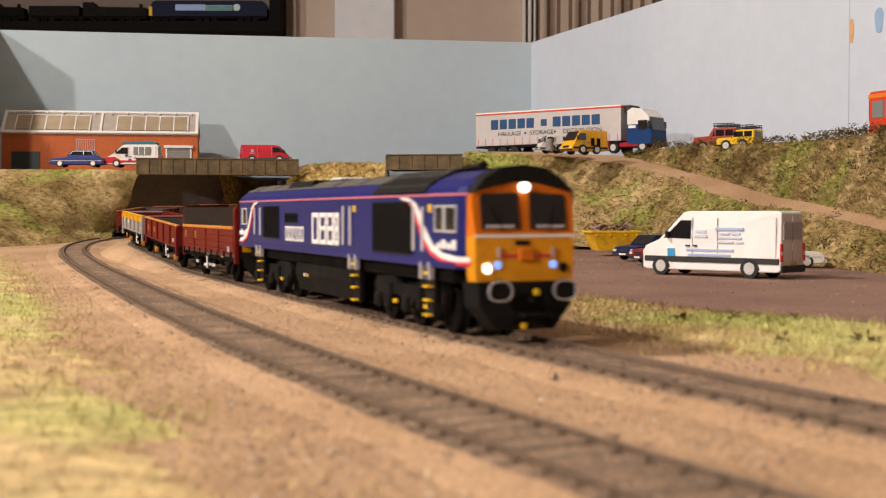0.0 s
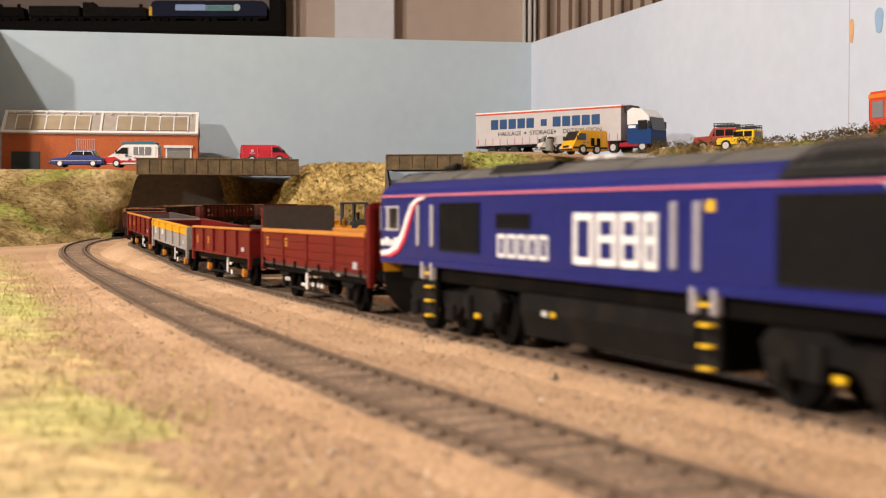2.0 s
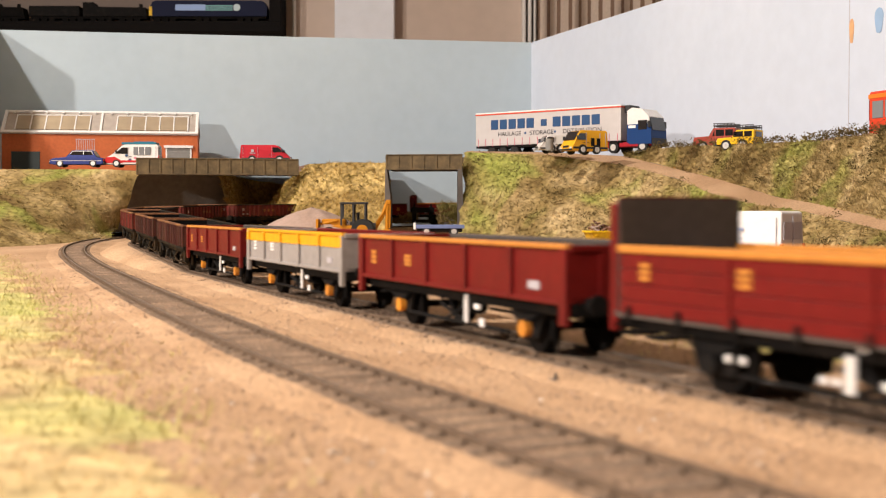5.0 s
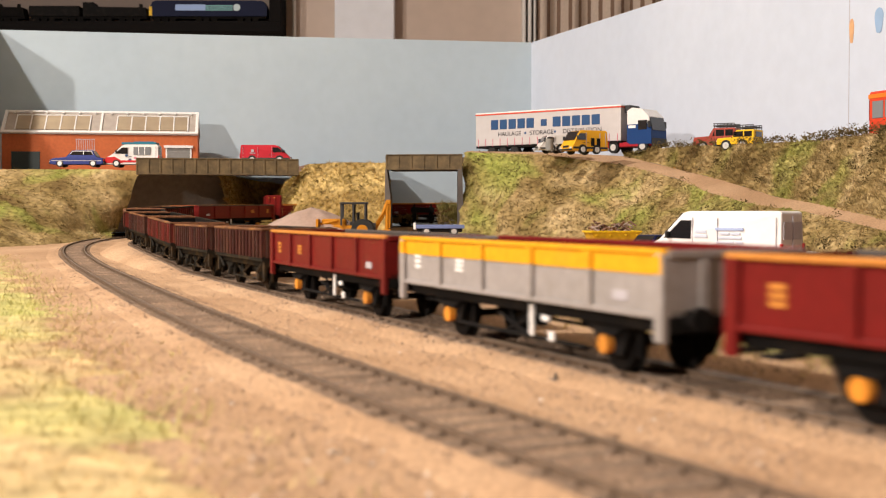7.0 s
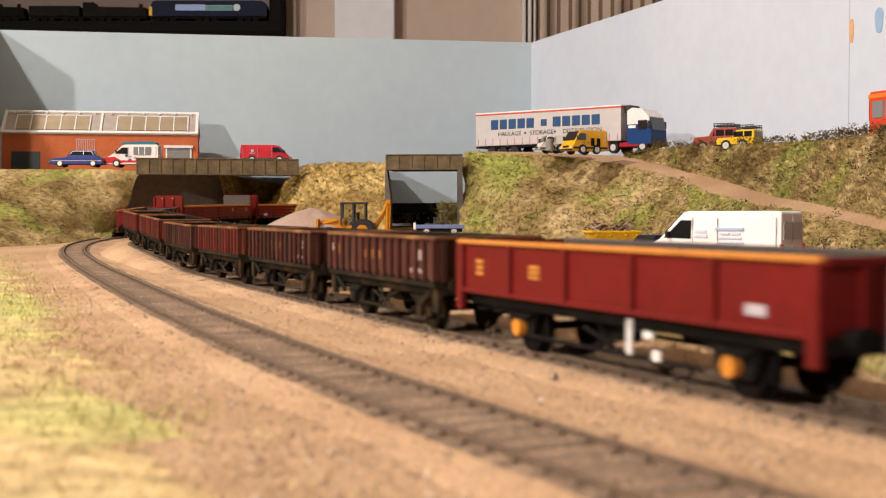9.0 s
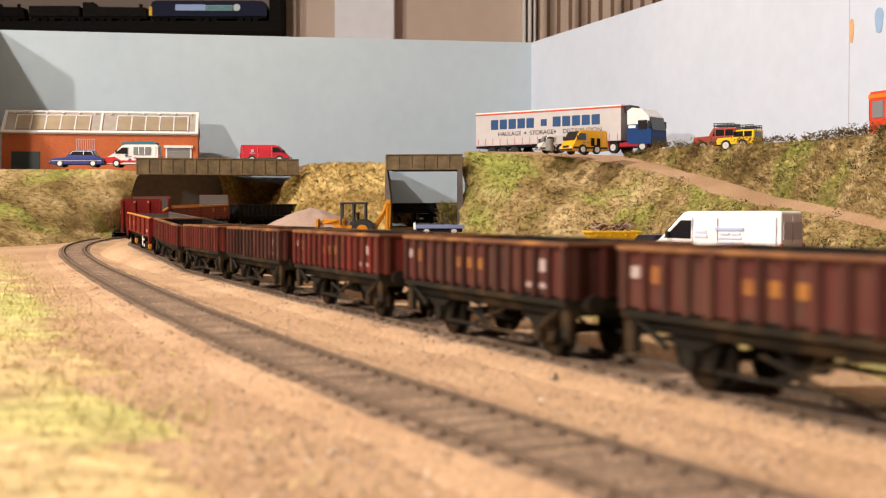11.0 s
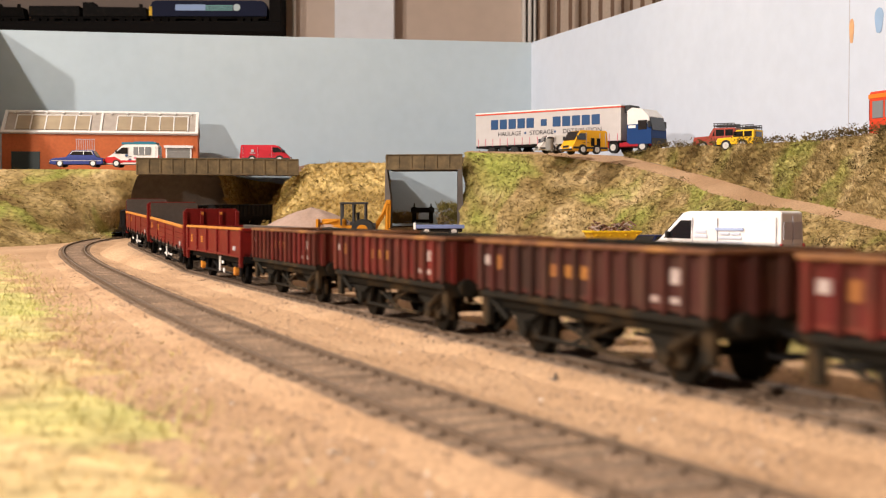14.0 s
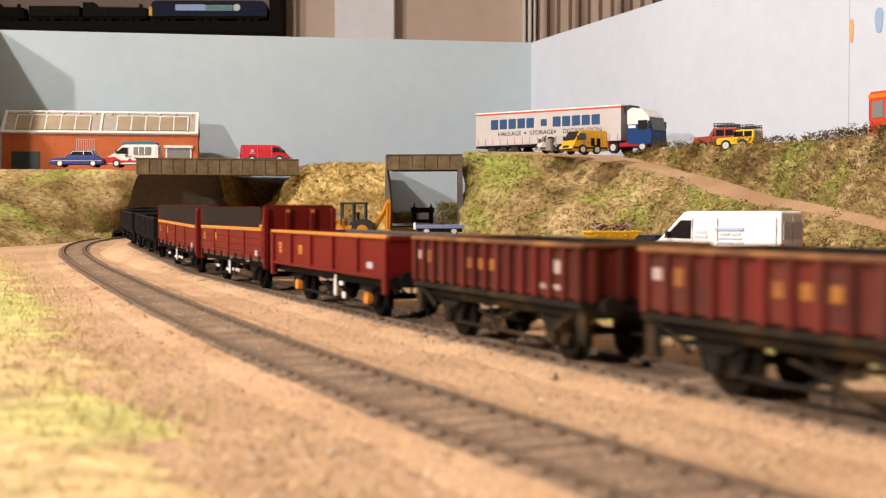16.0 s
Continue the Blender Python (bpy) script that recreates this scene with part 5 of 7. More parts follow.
def side_panel(t, name, poly, y, mat, label="", thick=0.22):
    """A flat outline in (x, z) laid on both sides."""
    out = []
    for yy in ((-y, y) if y > 0 else (y,)):
        bm = bmesh.new()
        sg = -1 if yy < 0 else 1
        prism(bm, poly, yy - sg * 0.5, yy + sg * thick, "y")
        out.append(part(name, bm, mat, t, label))
    return out


def end_panel(t, name, x, y0, y1, z0, z1, mat, label="", thick=0.35):
    sg = 1 if x > 0 else -1
    bm = bmesh.new()
    box(bm, min(x - sg * 0.4, x + sg * thick), max(x - sg * 0.4, x + sg * thick), y0, y1, z0, z1, 0.1)
    return part(name, bm, mat, t, label)


def saloon(m, colour, label, L=58.0, H=18.5, hw=11.4, name="car", rack=False, classic=False):
    t = thing(name, m, label, "car")
    h = L / 2
    prof = [(-h, 4.2), (-h + 0.6, 10.6), (-h + 8, 11.4), (-h + 13, H), (h - 26, H), (h - 18.5, 11.6), (h - 3, 10.2), (h, 8.2), (h, 4.0), (h - 3, 3.0), (-h + 3, 3.0)]
    part("body", shell(prof, hw, 0.2, 12, H), car_paint(colour), t)
    roof_y = hw * 0.885
    wz = 11.9
    side_panel(t, "side_window", [(-h + 10.8, wz), (-h + 14, H - 1.3), (-h + 22.5, H - 1.3), (-h + 22.5, wz)], roof_y, M["glass_dark"], thick=0.5)
    side_panel(t, "side_window", [(-h + 23.6, wz), (-h + 23.6, H - 1.3), (h - 26.6, H - 1.3), (h - 21, wz)], roof_y, M["glass_dark"], thick=0.5)
    bm = bmesh.new()
    prism(bm, [(h - 25.4, H - 0.9), (h - 18.9, 12.0), (h - 18.5, 12.3), (h - 25.0, H - 0.5)], -hw * 0.78, hw * 0.78, "y")
    part("windscreen", bm, M["glass_dark"], t)
    bm = bmesh.new()
    prism(bm, [(-h + 8.4, 12.0), (-h + 12.8, H - 0.9), (-h + 12.4, H - 0.5), (-h + 8.0, 12.3)], -hw * 0.78, hw * 0.78, "y")
    part("rear_window", bm, M["glass_dark"], t)
    for y in (-hw + 2.4, hw - 2.4):
        end_panel(t, "headlight", h, y - 1.7, y + 1.7, 6.8, 8.6, M["lens_clear"], "clear headlight")
        end_panel(t, "tail_light", -h, y - 1.7, y + 1.7, 7, 9.4, M["lens_red"], "red tail light")
    end_panel(t, "bumper", h, -hw + 0.5, hw - 0.5, 3.6, 5.8, M["hub"] if classic else M["plastic"], thick=1.2)
    end_panel(t, "rear_bumper", -h, -hw + 0.5, hw - 0.5, 3.6, 5.8, M["hub"] if classic else M["plastic"], thick=1.2)
    end_panel(t, "grille", h, -4.5, 4.5, 6.4, 8.6, M["plastic"])
    end_panel(t, "number_plate", h, -3.4, 3.4, 4.2, 5.4, M["white"], thick=1.4)
    side_panel(t, "sill_trim", [(-h + 2, 7.0), (h - 2, 7.0), (h - 2, 7.7), (-h + 2, 7.7)], hw, M["strip_grey"])
    road_wheels(t, (-h + 12, h - 11.5), 4.2, hw)
    if rack:
        for x0, x1, x2, x3 in ((-h + 10.2, -h + 13.6, -h + 23.0, -h + 23.0), (-h + 23.1, -h + 23.1, h - 26.2, h - 20.2)):
            side_panel(t, "window_trim", [(x0, wz - 0.6), (x1, H - 0.7), (x2, H - 0.7), (x3, wz - 0.6)], roof_y, M["white"], "white window surround", 0.35)
        end_panel(t, "front_trim", h, -hw + 0.4, hw - 0.4, 5.8, 6.6, M["white"], "white bumper strip", 1.3)
        bm = bmesh.new()
        for k in range(9):
            x = -h + 15 + k * 2.6
            cyl(bm, 0.35, (x, -8, H + 1), (x, -8, H + 14), 5)
        for z in (H + 1, H + 14):
            cyl(bm, 0.35, (-h + 14, -8, z), (-h + 37, -8, z), 5)
        for x in (-h + 18, -h + 32):
            cyl(bm, 0.35, (x, -9, H), (x, 9, H + 1), 5)
        part("roof_rack", bm, M["strip_grey"], t, "pale upright ladder rack")
    return t


def panel_van(m, colour, label, L=66.0, H=26.0, hw=12.6, name="van", slope=18.0, tall=False, stripe=None, marks=()):
    t = thing(name, m, label, "van")
    h = L / 2
    wz = H * 0.56
    prof = [(-h, 4.6), (-h + 0.4, H - 1.2), (-h + 2, H), (h - slope - 4, H), (h - slope, H - 1.0), (h - slope * 0.42, wz), (h - 2.2, wz - 3.6), (h, wz - 6.6), (h, 4.4), (h - 3, 3.4), (-h + 2, 3.6)]
    part("body", shell(prof, hw, 0.13, wz, H), car_paint(colour), t)
    y1 = hw * 0.965
    xw = h - slope
    win = [(xw - 6.2, wz + 0.6), (xw - 6.2, H * 0.86), (xw + 0.3, H * 0.86), (xw + slope * 0.46, wz + 0.8)]
    side_panel(t, "side_window", win, y1, M["glass_dark"], thick=0.45)
    bm = bmesh.new()
    prism(bm, [(xw + 0.5, H - 1.4), (h - slope * 0.42, wz + 0.3), (h - slope * 0.42 + 0.5, wz + 0.7), (xw + 1.0, H - 1.0)], -hw * 0.84, hw * 0.84, "y")
    part("windscreen", bm, M["glass_dark"], t)
    side_panel(t, "trim", [(-h + 1, H * 0.215), (h - 1.5, H * 0.215), (h - 1.5, H * 0.30), (-h + 1, H * 0.30)], hw, stripe or M["plastic"], "dark side moulding", 0.4)
    for x in (xw - 7.4, xw - 24, -h + 3):
        side_panel(t, "door_gap", [(x, H * 0.3), (x + 0.25, H * 0.3), (x + 0.25, H * 0.9), (x, H * 0.9)], hw * 0.975, M["strip_grey"], thick=0.2)
    for x in (xw - 5.5, xw - 10.5):
        side_panel(t, "door_handle", [(x, H * 0.46), (x + 2.4, H * 0.46), (x + 2.4, H * 0.48), (x, H * 0.48)], hw, M["plastic"], thick=0.5)
    for y in (-hw + 2.2, hw - 2.2):
        end_panel(t, "headlight", h, y - 1.6, y + 1.6, wz - 9, wz - 6.4, M["lens_clear"], "clear headlight")
        yy = -hw + 0.9 if y < 0 else hw - 0.9
        end_panel(t, "tail_light", -h, yy - 1.0, yy + 1.0, H * 0.26, H * 0.52, M["lens_red"], "red tail light cluster", 0.6)
        end_panel(t, "rear_window", -h, 0.8 if y > 0 else -hw * 0.76, hw * 0.76 if y > 0 else -0.8, H * 0.58, H * 0.84, M["strip_grey"] if tall else M["glass_pale"], thick=0.3)
    end_panel(t, "door_split", -h, -0.15, 0.15, H * 0.2, H * 0.93, M["strip_grey"], thick=0.3)
    end_panel(t, "number_plate", -h, -4, 1, H * 0.22, H * 0.26, M["yellow"], thick=0.4)
    end_panel(t, "rear_bumper", -h, -hw + 0.3, hw - 0.3, 3.6, H * 0.2, M["plastic"], thick=1.0)
    end_panel(t, "bumper", h, -hw + 0.3, hw - 0.3, 3.8, H * 0.22, M["plastic"], thick=1.0)
    end_panel(t, "grille", h, -5, 5, H * 0.27, H * 0.36, M["plastic"])
    for k in (-1, 1):
        bm = bmesh.new()
        box(bm, xw + slope * 0.3, xw + slope * 0.3 + 1.6, min(k * hw, k * (hw + 3)), max(k * hw, k * (hw + 3)), wz + 1, wz + 5, 0.4)
        part("mirror", bm, M["plastic"], t)
    for k in (0.16, 0.80):
        x = h - 13 if k > 0.5 else (-h + 19 if L > 70 else -h + 14)
        side_panel(t, "wheel_arch", [(x + (6.2 if L > 70 else 5.2) * math.cos(a), 4.6 + (6.2 if L > 70 else 5.0) * math.sin(a)) for a in np.linspace(0, math.pi, 13)], hw, M["plastic"], thick=0.1)
        if tall:
            lip = [(x + 7.6 * math.cos(a), 4.8 + 7.4 * math.sin(a)) for a in np.linspace(0, math.pi, 13)]
            side_panel(t, "wheel_arch_lip", lip, hw - 0.35, car_paint(colour), "flared wheel arch", 0.42)
    road_wheels(t, (-h + 19 if L > 70 else -h + 14, h - 13), 5.5 if L > 70 else 4.5, hw + 0.35)
    if tall:
        for y in (-hw + 0.9, hw - 0.9):
            end_panel(t, "reverse_light", -h, y - 0.9, y + 0.9, H * 0.35, H * 0.41, M["lens_clear"], "pale reversing lens", 0.75)
        bm = bmesh.new()
        prism(bm, [(h - slope * 0.55, wz + 0.6), (h - slope * 0.78, wz + 0.6), (h - slope * 0.9, wz + 4.6), (h - slope * 0.8, wz + 4.6)], -hw * 0.97, hw * 0.97, "y")
        part("quarter_trim", bm, M["plastic"], t, "black trim ahead of the door glass")
    for poly, mat, lab in marks:
        side_panel(t, "marking", poly, hw + (0.02 if poly[0][1] < wz else -0.35), mat, lab, 0.1 if poly[0][1] < wz else 0.3)
    return t


M["blue_print"] = material("blue_print", (0.36, 0.44, 0.66), 0.5)
M["cyan_print"] = material("cyan_print", (0.03, 0.28, 0.55), 0.5)
M["pale_print"] = material("pale_print", (0.54, 0.58, 0.68), 0.5)


def bars(x0, x1, z, h):
    return [(x0, z), (x1, z), (x1, z + h), (x0, z + h)]


G0 = -2.0
van_marks = [(bars(-22, -4, 26.6, 1.5), M["blue_print"], "blue lettering as bars"), (bars(-20, -14, 24.2, 1.0), M["pale_print"], ""), (bars(-13, -7, 24.2, 1.0), M["pale_print"], ""), (bars(-21, -6, 21.8, 1.0), M["pale_print"], ""), (bars(-22, -17, 19.4, 1.0), M["pale_print"], ""), (bars(-16, -5, 19.4, 1.0), M["pale_print"], ""),
             (bars(2, 9, 25.0, 1.6), M["pale_print"], "faint round emblem as bars"), (bars(1.4, 9.6, 22.4, 1.6), M["pale_print"], ""), (bars(-16, 15, 14.6, 1.2), M["blue_print"], "blue lettering as bars"), (bars(-14, 14, 11.8, 1.2), M["blue_print"], ""), (bars(23, 28, 11.2, 4.6), M["cyan_print"], "square blue emblem")]
panel_van(at(161, 700, G0, 135), (0.80, 0.78, 0.77), "white high-roof panel van with blue lettering, parked in the yard", 91, 37.5, 13.0, slope=27, tall=True, marks=van_marks)
saloon(at(*on_view(1150, 455, 930)[:2], G0 + 0.5, 218), (0.012, 0.018, 0.07), "dark blue saloon car parked beside the van", 58, 19)
saloon(at(*on_view(1186, 455, 860)[:2], G0 + 0.5, 205), (0.22, 0.012, 0.02), "dark red car parked behind the van", 54, 17.5)
saloon(at(*on_view(1378, 455, 812)[:2], G0, -12), (0.66, 0.63, 0.55), "cream classic saloon car parked behind the van", 58, 18, classic=True)


def skip():
    x, y, z = on_view(1083, 442, 1030)
    t = thing("skip", at(x, y, z - 0.5, 12), "yellow rubbish skip heaped with broken wood and rubble", "skip")
    bm = bmesh.new()
    prism(bm, [(-15, 0), (-22, 16), (22, 16), (15, 0)], -11, 11, "y")
    for v in bm.verts:
        if v.co.z < 1:
            v.co.y *= 0.9
    part("body", bm, paint("skip_yellow", (0.72, 0.42, 0.02), 0.5, (0.45, 0.22, 0.03), 80, (0.5, 0.7)), t)
    bm = bmesh.new()
    for y in (-11.3, 11.3):
        box(bm, -22.6, 22.6, y - 0.8, y + 0.8, 15, 16.6, 0.2)
    for x in (-22.3, 22.3):
        box(bm, x - 0.8, x + 0.8, -11, 11, 15, 16.6, 0.2)
    part("rim", bm, M["yellow"], t)
    for x in (-18, -6, 8, 18):
        for y in (-11.4, 11.4):
            bm = bmesh.new()
            cyl(bm, 0.9, (x, y, 13), (x, y * 1.1, 13), 8)
            part("lug", bm, M["yellow"], t)
    rnd = random.Random(3)
    me = [material("rubble", c, 0.9, 0, 0.2, 200) for c in ((0.16, 0.09, 0.06), (0.30, 0.22, 0.18), (0.22, 0.12, 0.07))]
    for k in range(60):
        bm = bmesh.new()
        l = rnd.uniform(3, 9)
        box(bm, -l / 2, l / 2, -0.9, 0.9, -0.6, 0.6, 0.15)
        m = pose(0, 0, 0, rnd.uniform(-40, 40), rnd.uniform(-40, 40), rnd.uniform(0, 180))
        bmesh.ops.transform(bm, matrix=Matrix.Translation((rnd.uniform(-17, 17), rnd.uniform(-8, 8), 16.5 + rnd.uniform(0, 8) * (1 - abs(k % 20 - 10) / 14))) @ m, verts=bm.verts)
        part("rubble_piece", bm, me[k % 3], t)


skip()


def lorry():
    l, r = Vector(on_view(842, 265, 1420)), Vector(on_view(1098, 265, 1300))
    d = r - l
    ang = math.degrees(math.atan2(d.y, d.x))
    L = math.hypot(d.x, d.y)
    z = 98.0
    t = thing("trailer", at(l.x, l.y, z, ang), "pale grey curtain-sided trailer with red top rail and blue lettering", "lorry trailer")
    M["curtain_grey"] = material("curtain_grey", (0.52, 0.50, 0.50), 0.5, 0, 0.05, 100, (0.48, 0.46, 0.46), 20)
    M["navy_print"] = material("navy_print", (0.012, 0.06, 0.17), 0.5)
    top = 52.4
    bm = bmesh.new()
    box(bm, 0, L, 0, 33, 14, top - 3, 0.3)
    part("curtain", bm, M["curtain_grey"], t, "pale grey side curtain")
    bm = bmesh.new()
    box(bm, -0.3, L + 0.3, -0.4, 33.4, top - 3, top - 1.4)
    part("top_rail", bm, material("rail_red", (0.55, 0.06, 0.03), 0.5), t, "red top rail")
    bm = bmesh.new()
    box(bm, -0.2, L + 0.2, 0, 33, top - 1.4, top)
    part("roof", bm, M["white"], t)
    n = 19
    for k in range(n):
        x = 4 + k * (L - 8) / (n - 1)
        bm = bmesh.new()
        box(bm, x - 0.3, x + 0.3, -0.5, 0, 13, 22)
        part("strap", bm, M["pink_line"], t, "thin red strap")
    bm = bmesh.new()
    box(bm, 0, L, 1, 32, 11.6, 14)
    part("chassis", bm, M["black"], t)
    for x in (22, 38, 54):
        for y in (4, 29):
            bm = bmesh.new()
            cyl(bm, 6.2, (x, y - 3, 6.2), (x, y + 3, 6.2), 18)
            part("wheel", bm, M["tyre"], t)
    # trader's name as bars, the trades below it as words
    for x0, x1, z0, z1 in ((22, 84, 32.4, 43.6), (91, 99, 34, 41.5), (107, 170, 32.4, 43.6)):
        wide = x1 - x0
        n = 5 if wide > 20 else 1
        for k in range(n):
            bm = bmesh.new()
            xa = x0 + k * wide / n
            box(bm, xa, xa + wide / n - (2.2 if n > 1 else 0), -0.35, 0, z0, z1, 0.2)
            part("name_bar", bm, M["navy_print"], t, "dark blue name drawn as bars")
    for word, x0, w in (("HAULAGE", 32, 32), ("STORAGE", 76, 32), ("DISTRIBUTION", 120, 50)):
        cu = bpy.data.curves.new("word", "FONT")
        cu.body, cu.size, cu.extrude, cu.align_x = word, 7.0 * MM, 0.1 * MM, "LEFT"
        tmp = bpy.data.objects.new("word", cu)
        scene.collection.objects.link(tmp)
        bpy.context.view_layer.update()
        me = bpy.data.meshes.new_from_object(tmp.evaluated_get(bpy.context.evaluated_depsgraph_get()))
        bpy.data.objects.remove(tmp)
        wid = max(v.co.x for v in me.vertices)
        me.transform(Matrix.Diagonal((w * MM / wid, 1, 1, 1)))
        me.materials.append(material("ink", (0.03, 0.03, 0.035), 0.5))
        o = new("lettering", me)
        o.parent = t
        o["label"] = "dark capital lettering"
        o.matrix_basis = at(x0, -0.25, 24.6, 0, 90)
    for x in (65, 105):
        bm = bmesh.new()
        cyl(bm, 1.4, (x + 5, -0.3, 27), (x + 5, 0, 27), 12)
        part("dot", bm, M["navy_print"], t)
    bm = bmesh.new()
    box(bm, L + 1, L + 8, 6, 27, top - 9, top - 0.5, 0.8)
    part("fridge_unit", bm, M["plastic"], t, "dark box on the front bulkhead")
    # tractor unit
    p = l + d * ((L + 1) / L)
    c = thing("lorry_cab", at(p.x, p.y, z + 0.5, ang - 4), "blue and white lorry tractor unit with red chassis", "lorry")
    blue, wht, redc = car_paint((0.015, 0.05, 0.17)), car_paint((0.75, 0.74, 0.73)), car_paint((0.35, 0.02, 0.03))
    bm = bmesh.new()
    box(bm, -22, 34, 5, 27, 7, 12, 0.4)
    box(bm, -4, 20, 1.2, 30.8, 6.5, 11, 0.5)
    part("chassis", bm, redc, c, "red chassis and side skirts")
    bm = bmesh.new()
    prism(bm, [(6, 11), (6, 30), (34, 30), (36, 24), (36.6, 9), (10, 9)], 1, 31, "y")
    part("lower_cab", bm, blue, c, "dark blue lower cab")
    bm = bmesh.new()
    prism(bm, [(6, 30), (6, 45), (12, 48), (24, 46), (33, 38), (34, 30)], 1.6, 30.4, "y")
    part("upper_cab", bm, wht, c, "white upper cab and wind deflector")
    bm = bmesh.new()
    prism(bm, [(34.1, 30), (36.2, 23), (36.8, 23.4), (33.8, 37), (33, 37)], 3, 29, "y")
    part("windscreen", bm, M["glass_dark"], c)
    for y in (0.9, 31.1):
        bm = bmesh.new()
        box(bm, 20, 31, y - 0.3, y + 0.3, 24, 34, 0.2)
        part("side_window", bm, M["glass_dark"], c)
        bm = bmesh.new()
        box(bm, 8, 17, y - 0.3, y + 0.3, 26, 29, 0.1)
        part("stripe", bm, M["white"], c)
        bm = bmesh.new()
        box(bm, 33, 35, y - 2.4, y + 2.4, 26, 33, 0.3)
        part("mirror", bm, M["plastic"], c)
    bm = bmesh.new()
    box(bm, 36.2, 37.6, 2, 30, 6, 15, 0.4)
    part("bumper", bm, M["plastic"], c)
    road = [(-12, 6.4), (25, 6.4)]
    for x, rr in road:
        for y in (1.6, 30.4):
            sg = -1 if y < 10 else 1
            bm = bmesh.new()
            cyl(bm, rr, (x, y, rr), (x, y - sg * 5, rr), 20)
            w = part("wheel", bm, M["tyre"], c)
            bm = bmesh.new()
            cyl(bm, rr * 0.55, (x, y + sg * 0.3, rr), (x, y - sg, rr), 16)
            part("hub", bm, M["hub"], w)


lorry()

# recovery van, small pickup and other vehicles on the upper road
v = Vector(on_view(1033, 270, 1235))
amber_van = panel_van(at(v.x, v.y, on_view(1033, 274, 1235)[2], 207), (0.78, 0.40, 0.02), "amber recovery van with black bars and chevrons", 44, 24, 11.5, slope=10,
                      marks=[(bars(-12, -8, 8, 8), M["black"], "black mark as bar"), (bars(-5, -1, 8, 8), M["black"], "black mark as bar")])
for k in range(4):
    end_panel(amber_van, "chevron", -22, -9 + k * 5, -6.4 + k * 5, 7, 12, M["red_line"], "red chevron", 0.4)
end_panel(amber_van, "rear_mark", -22, -5, 5, 20.0, 22.8, M["black"], "black mark as bar", 0.4)
v = Vector(on_view(980, 268, 1270))
panel_van(at(v.x, v.y, on_view(980, 272, 1270)[2], 190), (0.68, 0.65, 0.62), "small pale van parked beside the trailer", 38, 19, 10, slope=10)
v = Vector(on_view(972, 262, 1240))
drum = thing("oil_drum", at(v.x, v.y, on_view(966, 267, 1240)[2]), "dark grey drum standing on the verge", "drum")
bm = bmesh.new()
cyl(bm, 4, (0, 0, 0), (0, 0, 12), 16)
cyl(bm, 4.2, (0, 0, 4), (0, 0, 4.8), 16)
cyl(bm, 4.2, (0, 0, 8), (0, 0, 8.8), 16)
part("shell", bm, M["shutter"], drum)

# left road
v = on_view(141, 297, 1430)
saloon(at(v[0], v[1], 88, 182), (0.03, 0.045, 0.20), "blue saloon car with a pale roof rack of rails", 62, 19.5, rack=True)
v = on_view(238, 297, 1440)
ice = panel_van(at(v[0], v[1], 88, 183), (0.76, 0.74, 0.72), "white and red ice cream van with a blue roof board", 62, 27, 12.5, slope=20, stripe=car_paint((0.55, 0.02, 0.025)))
bm = bmesh.new()
prism(bm, [(10, 5), (31.4, 5), (31.4, 9), (29, 11.6), (20, 12.4), (14, 9)], -12.8, 12.8, "y")
part("red_nose", bm, car_paint((0.55, 0.02, 0.025)), ice, "red bonnet and wings")
bm = bmesh.new()
box(bm, -28, 12, -11, 11, 27, 29.6, 0.3)
box(bm, -24, -2, -8, 8, 29.6, 30.6, 0.3)
part("roof_board", bm, car_paint((0.03, 0.17, 0.26)), ice, "blue roof board")
side_panel(ice, "serving_window", [(-22, 14.5), (-22, 24), (-2, 24), (-2, 14.5)], 12.0, M["glass_pale"], "serving hatch glass", 0.6)
for x in (-15.5, -8.5):
    side_panel(ice, "window_bar", [(x, 14.5), (x + 0.8, 14.5), (x + 0.8, 24), (x, 24)], 12.1, M["white"], thick=0.7)
for x, z in ((-24, 8), (-18, 10), (-10, 9), (-4, 11), (2, 9), (6, 14)):
    side_panel(ice, "picture", [(x + 1.8 * math.cos(a), z + 1.4 * math.sin(a)) for a in np.linspace(0, 5.6, 8)], 12.5, M["navy_print"] if x % 4 else M["pink_line"], "small painted picture as a plain shape", 0.3)
v = on_view(472, 285, 1470)
red_van = panel_van(at(v[0], v[1], on_view(472, 290, 1470)[2], 2), (0.50, 0.02, 0.035), "red delivery van on the bridge road", 60, 22, 12, slope=15, marks=[(bars(-17, -13.5, 13.5, 3), M["strip_grey"], "small pale emblem as bar"), (bars(-18.5, -12, 11.6, 0.9), M["strip_grey"], "faint lettering as bar")])

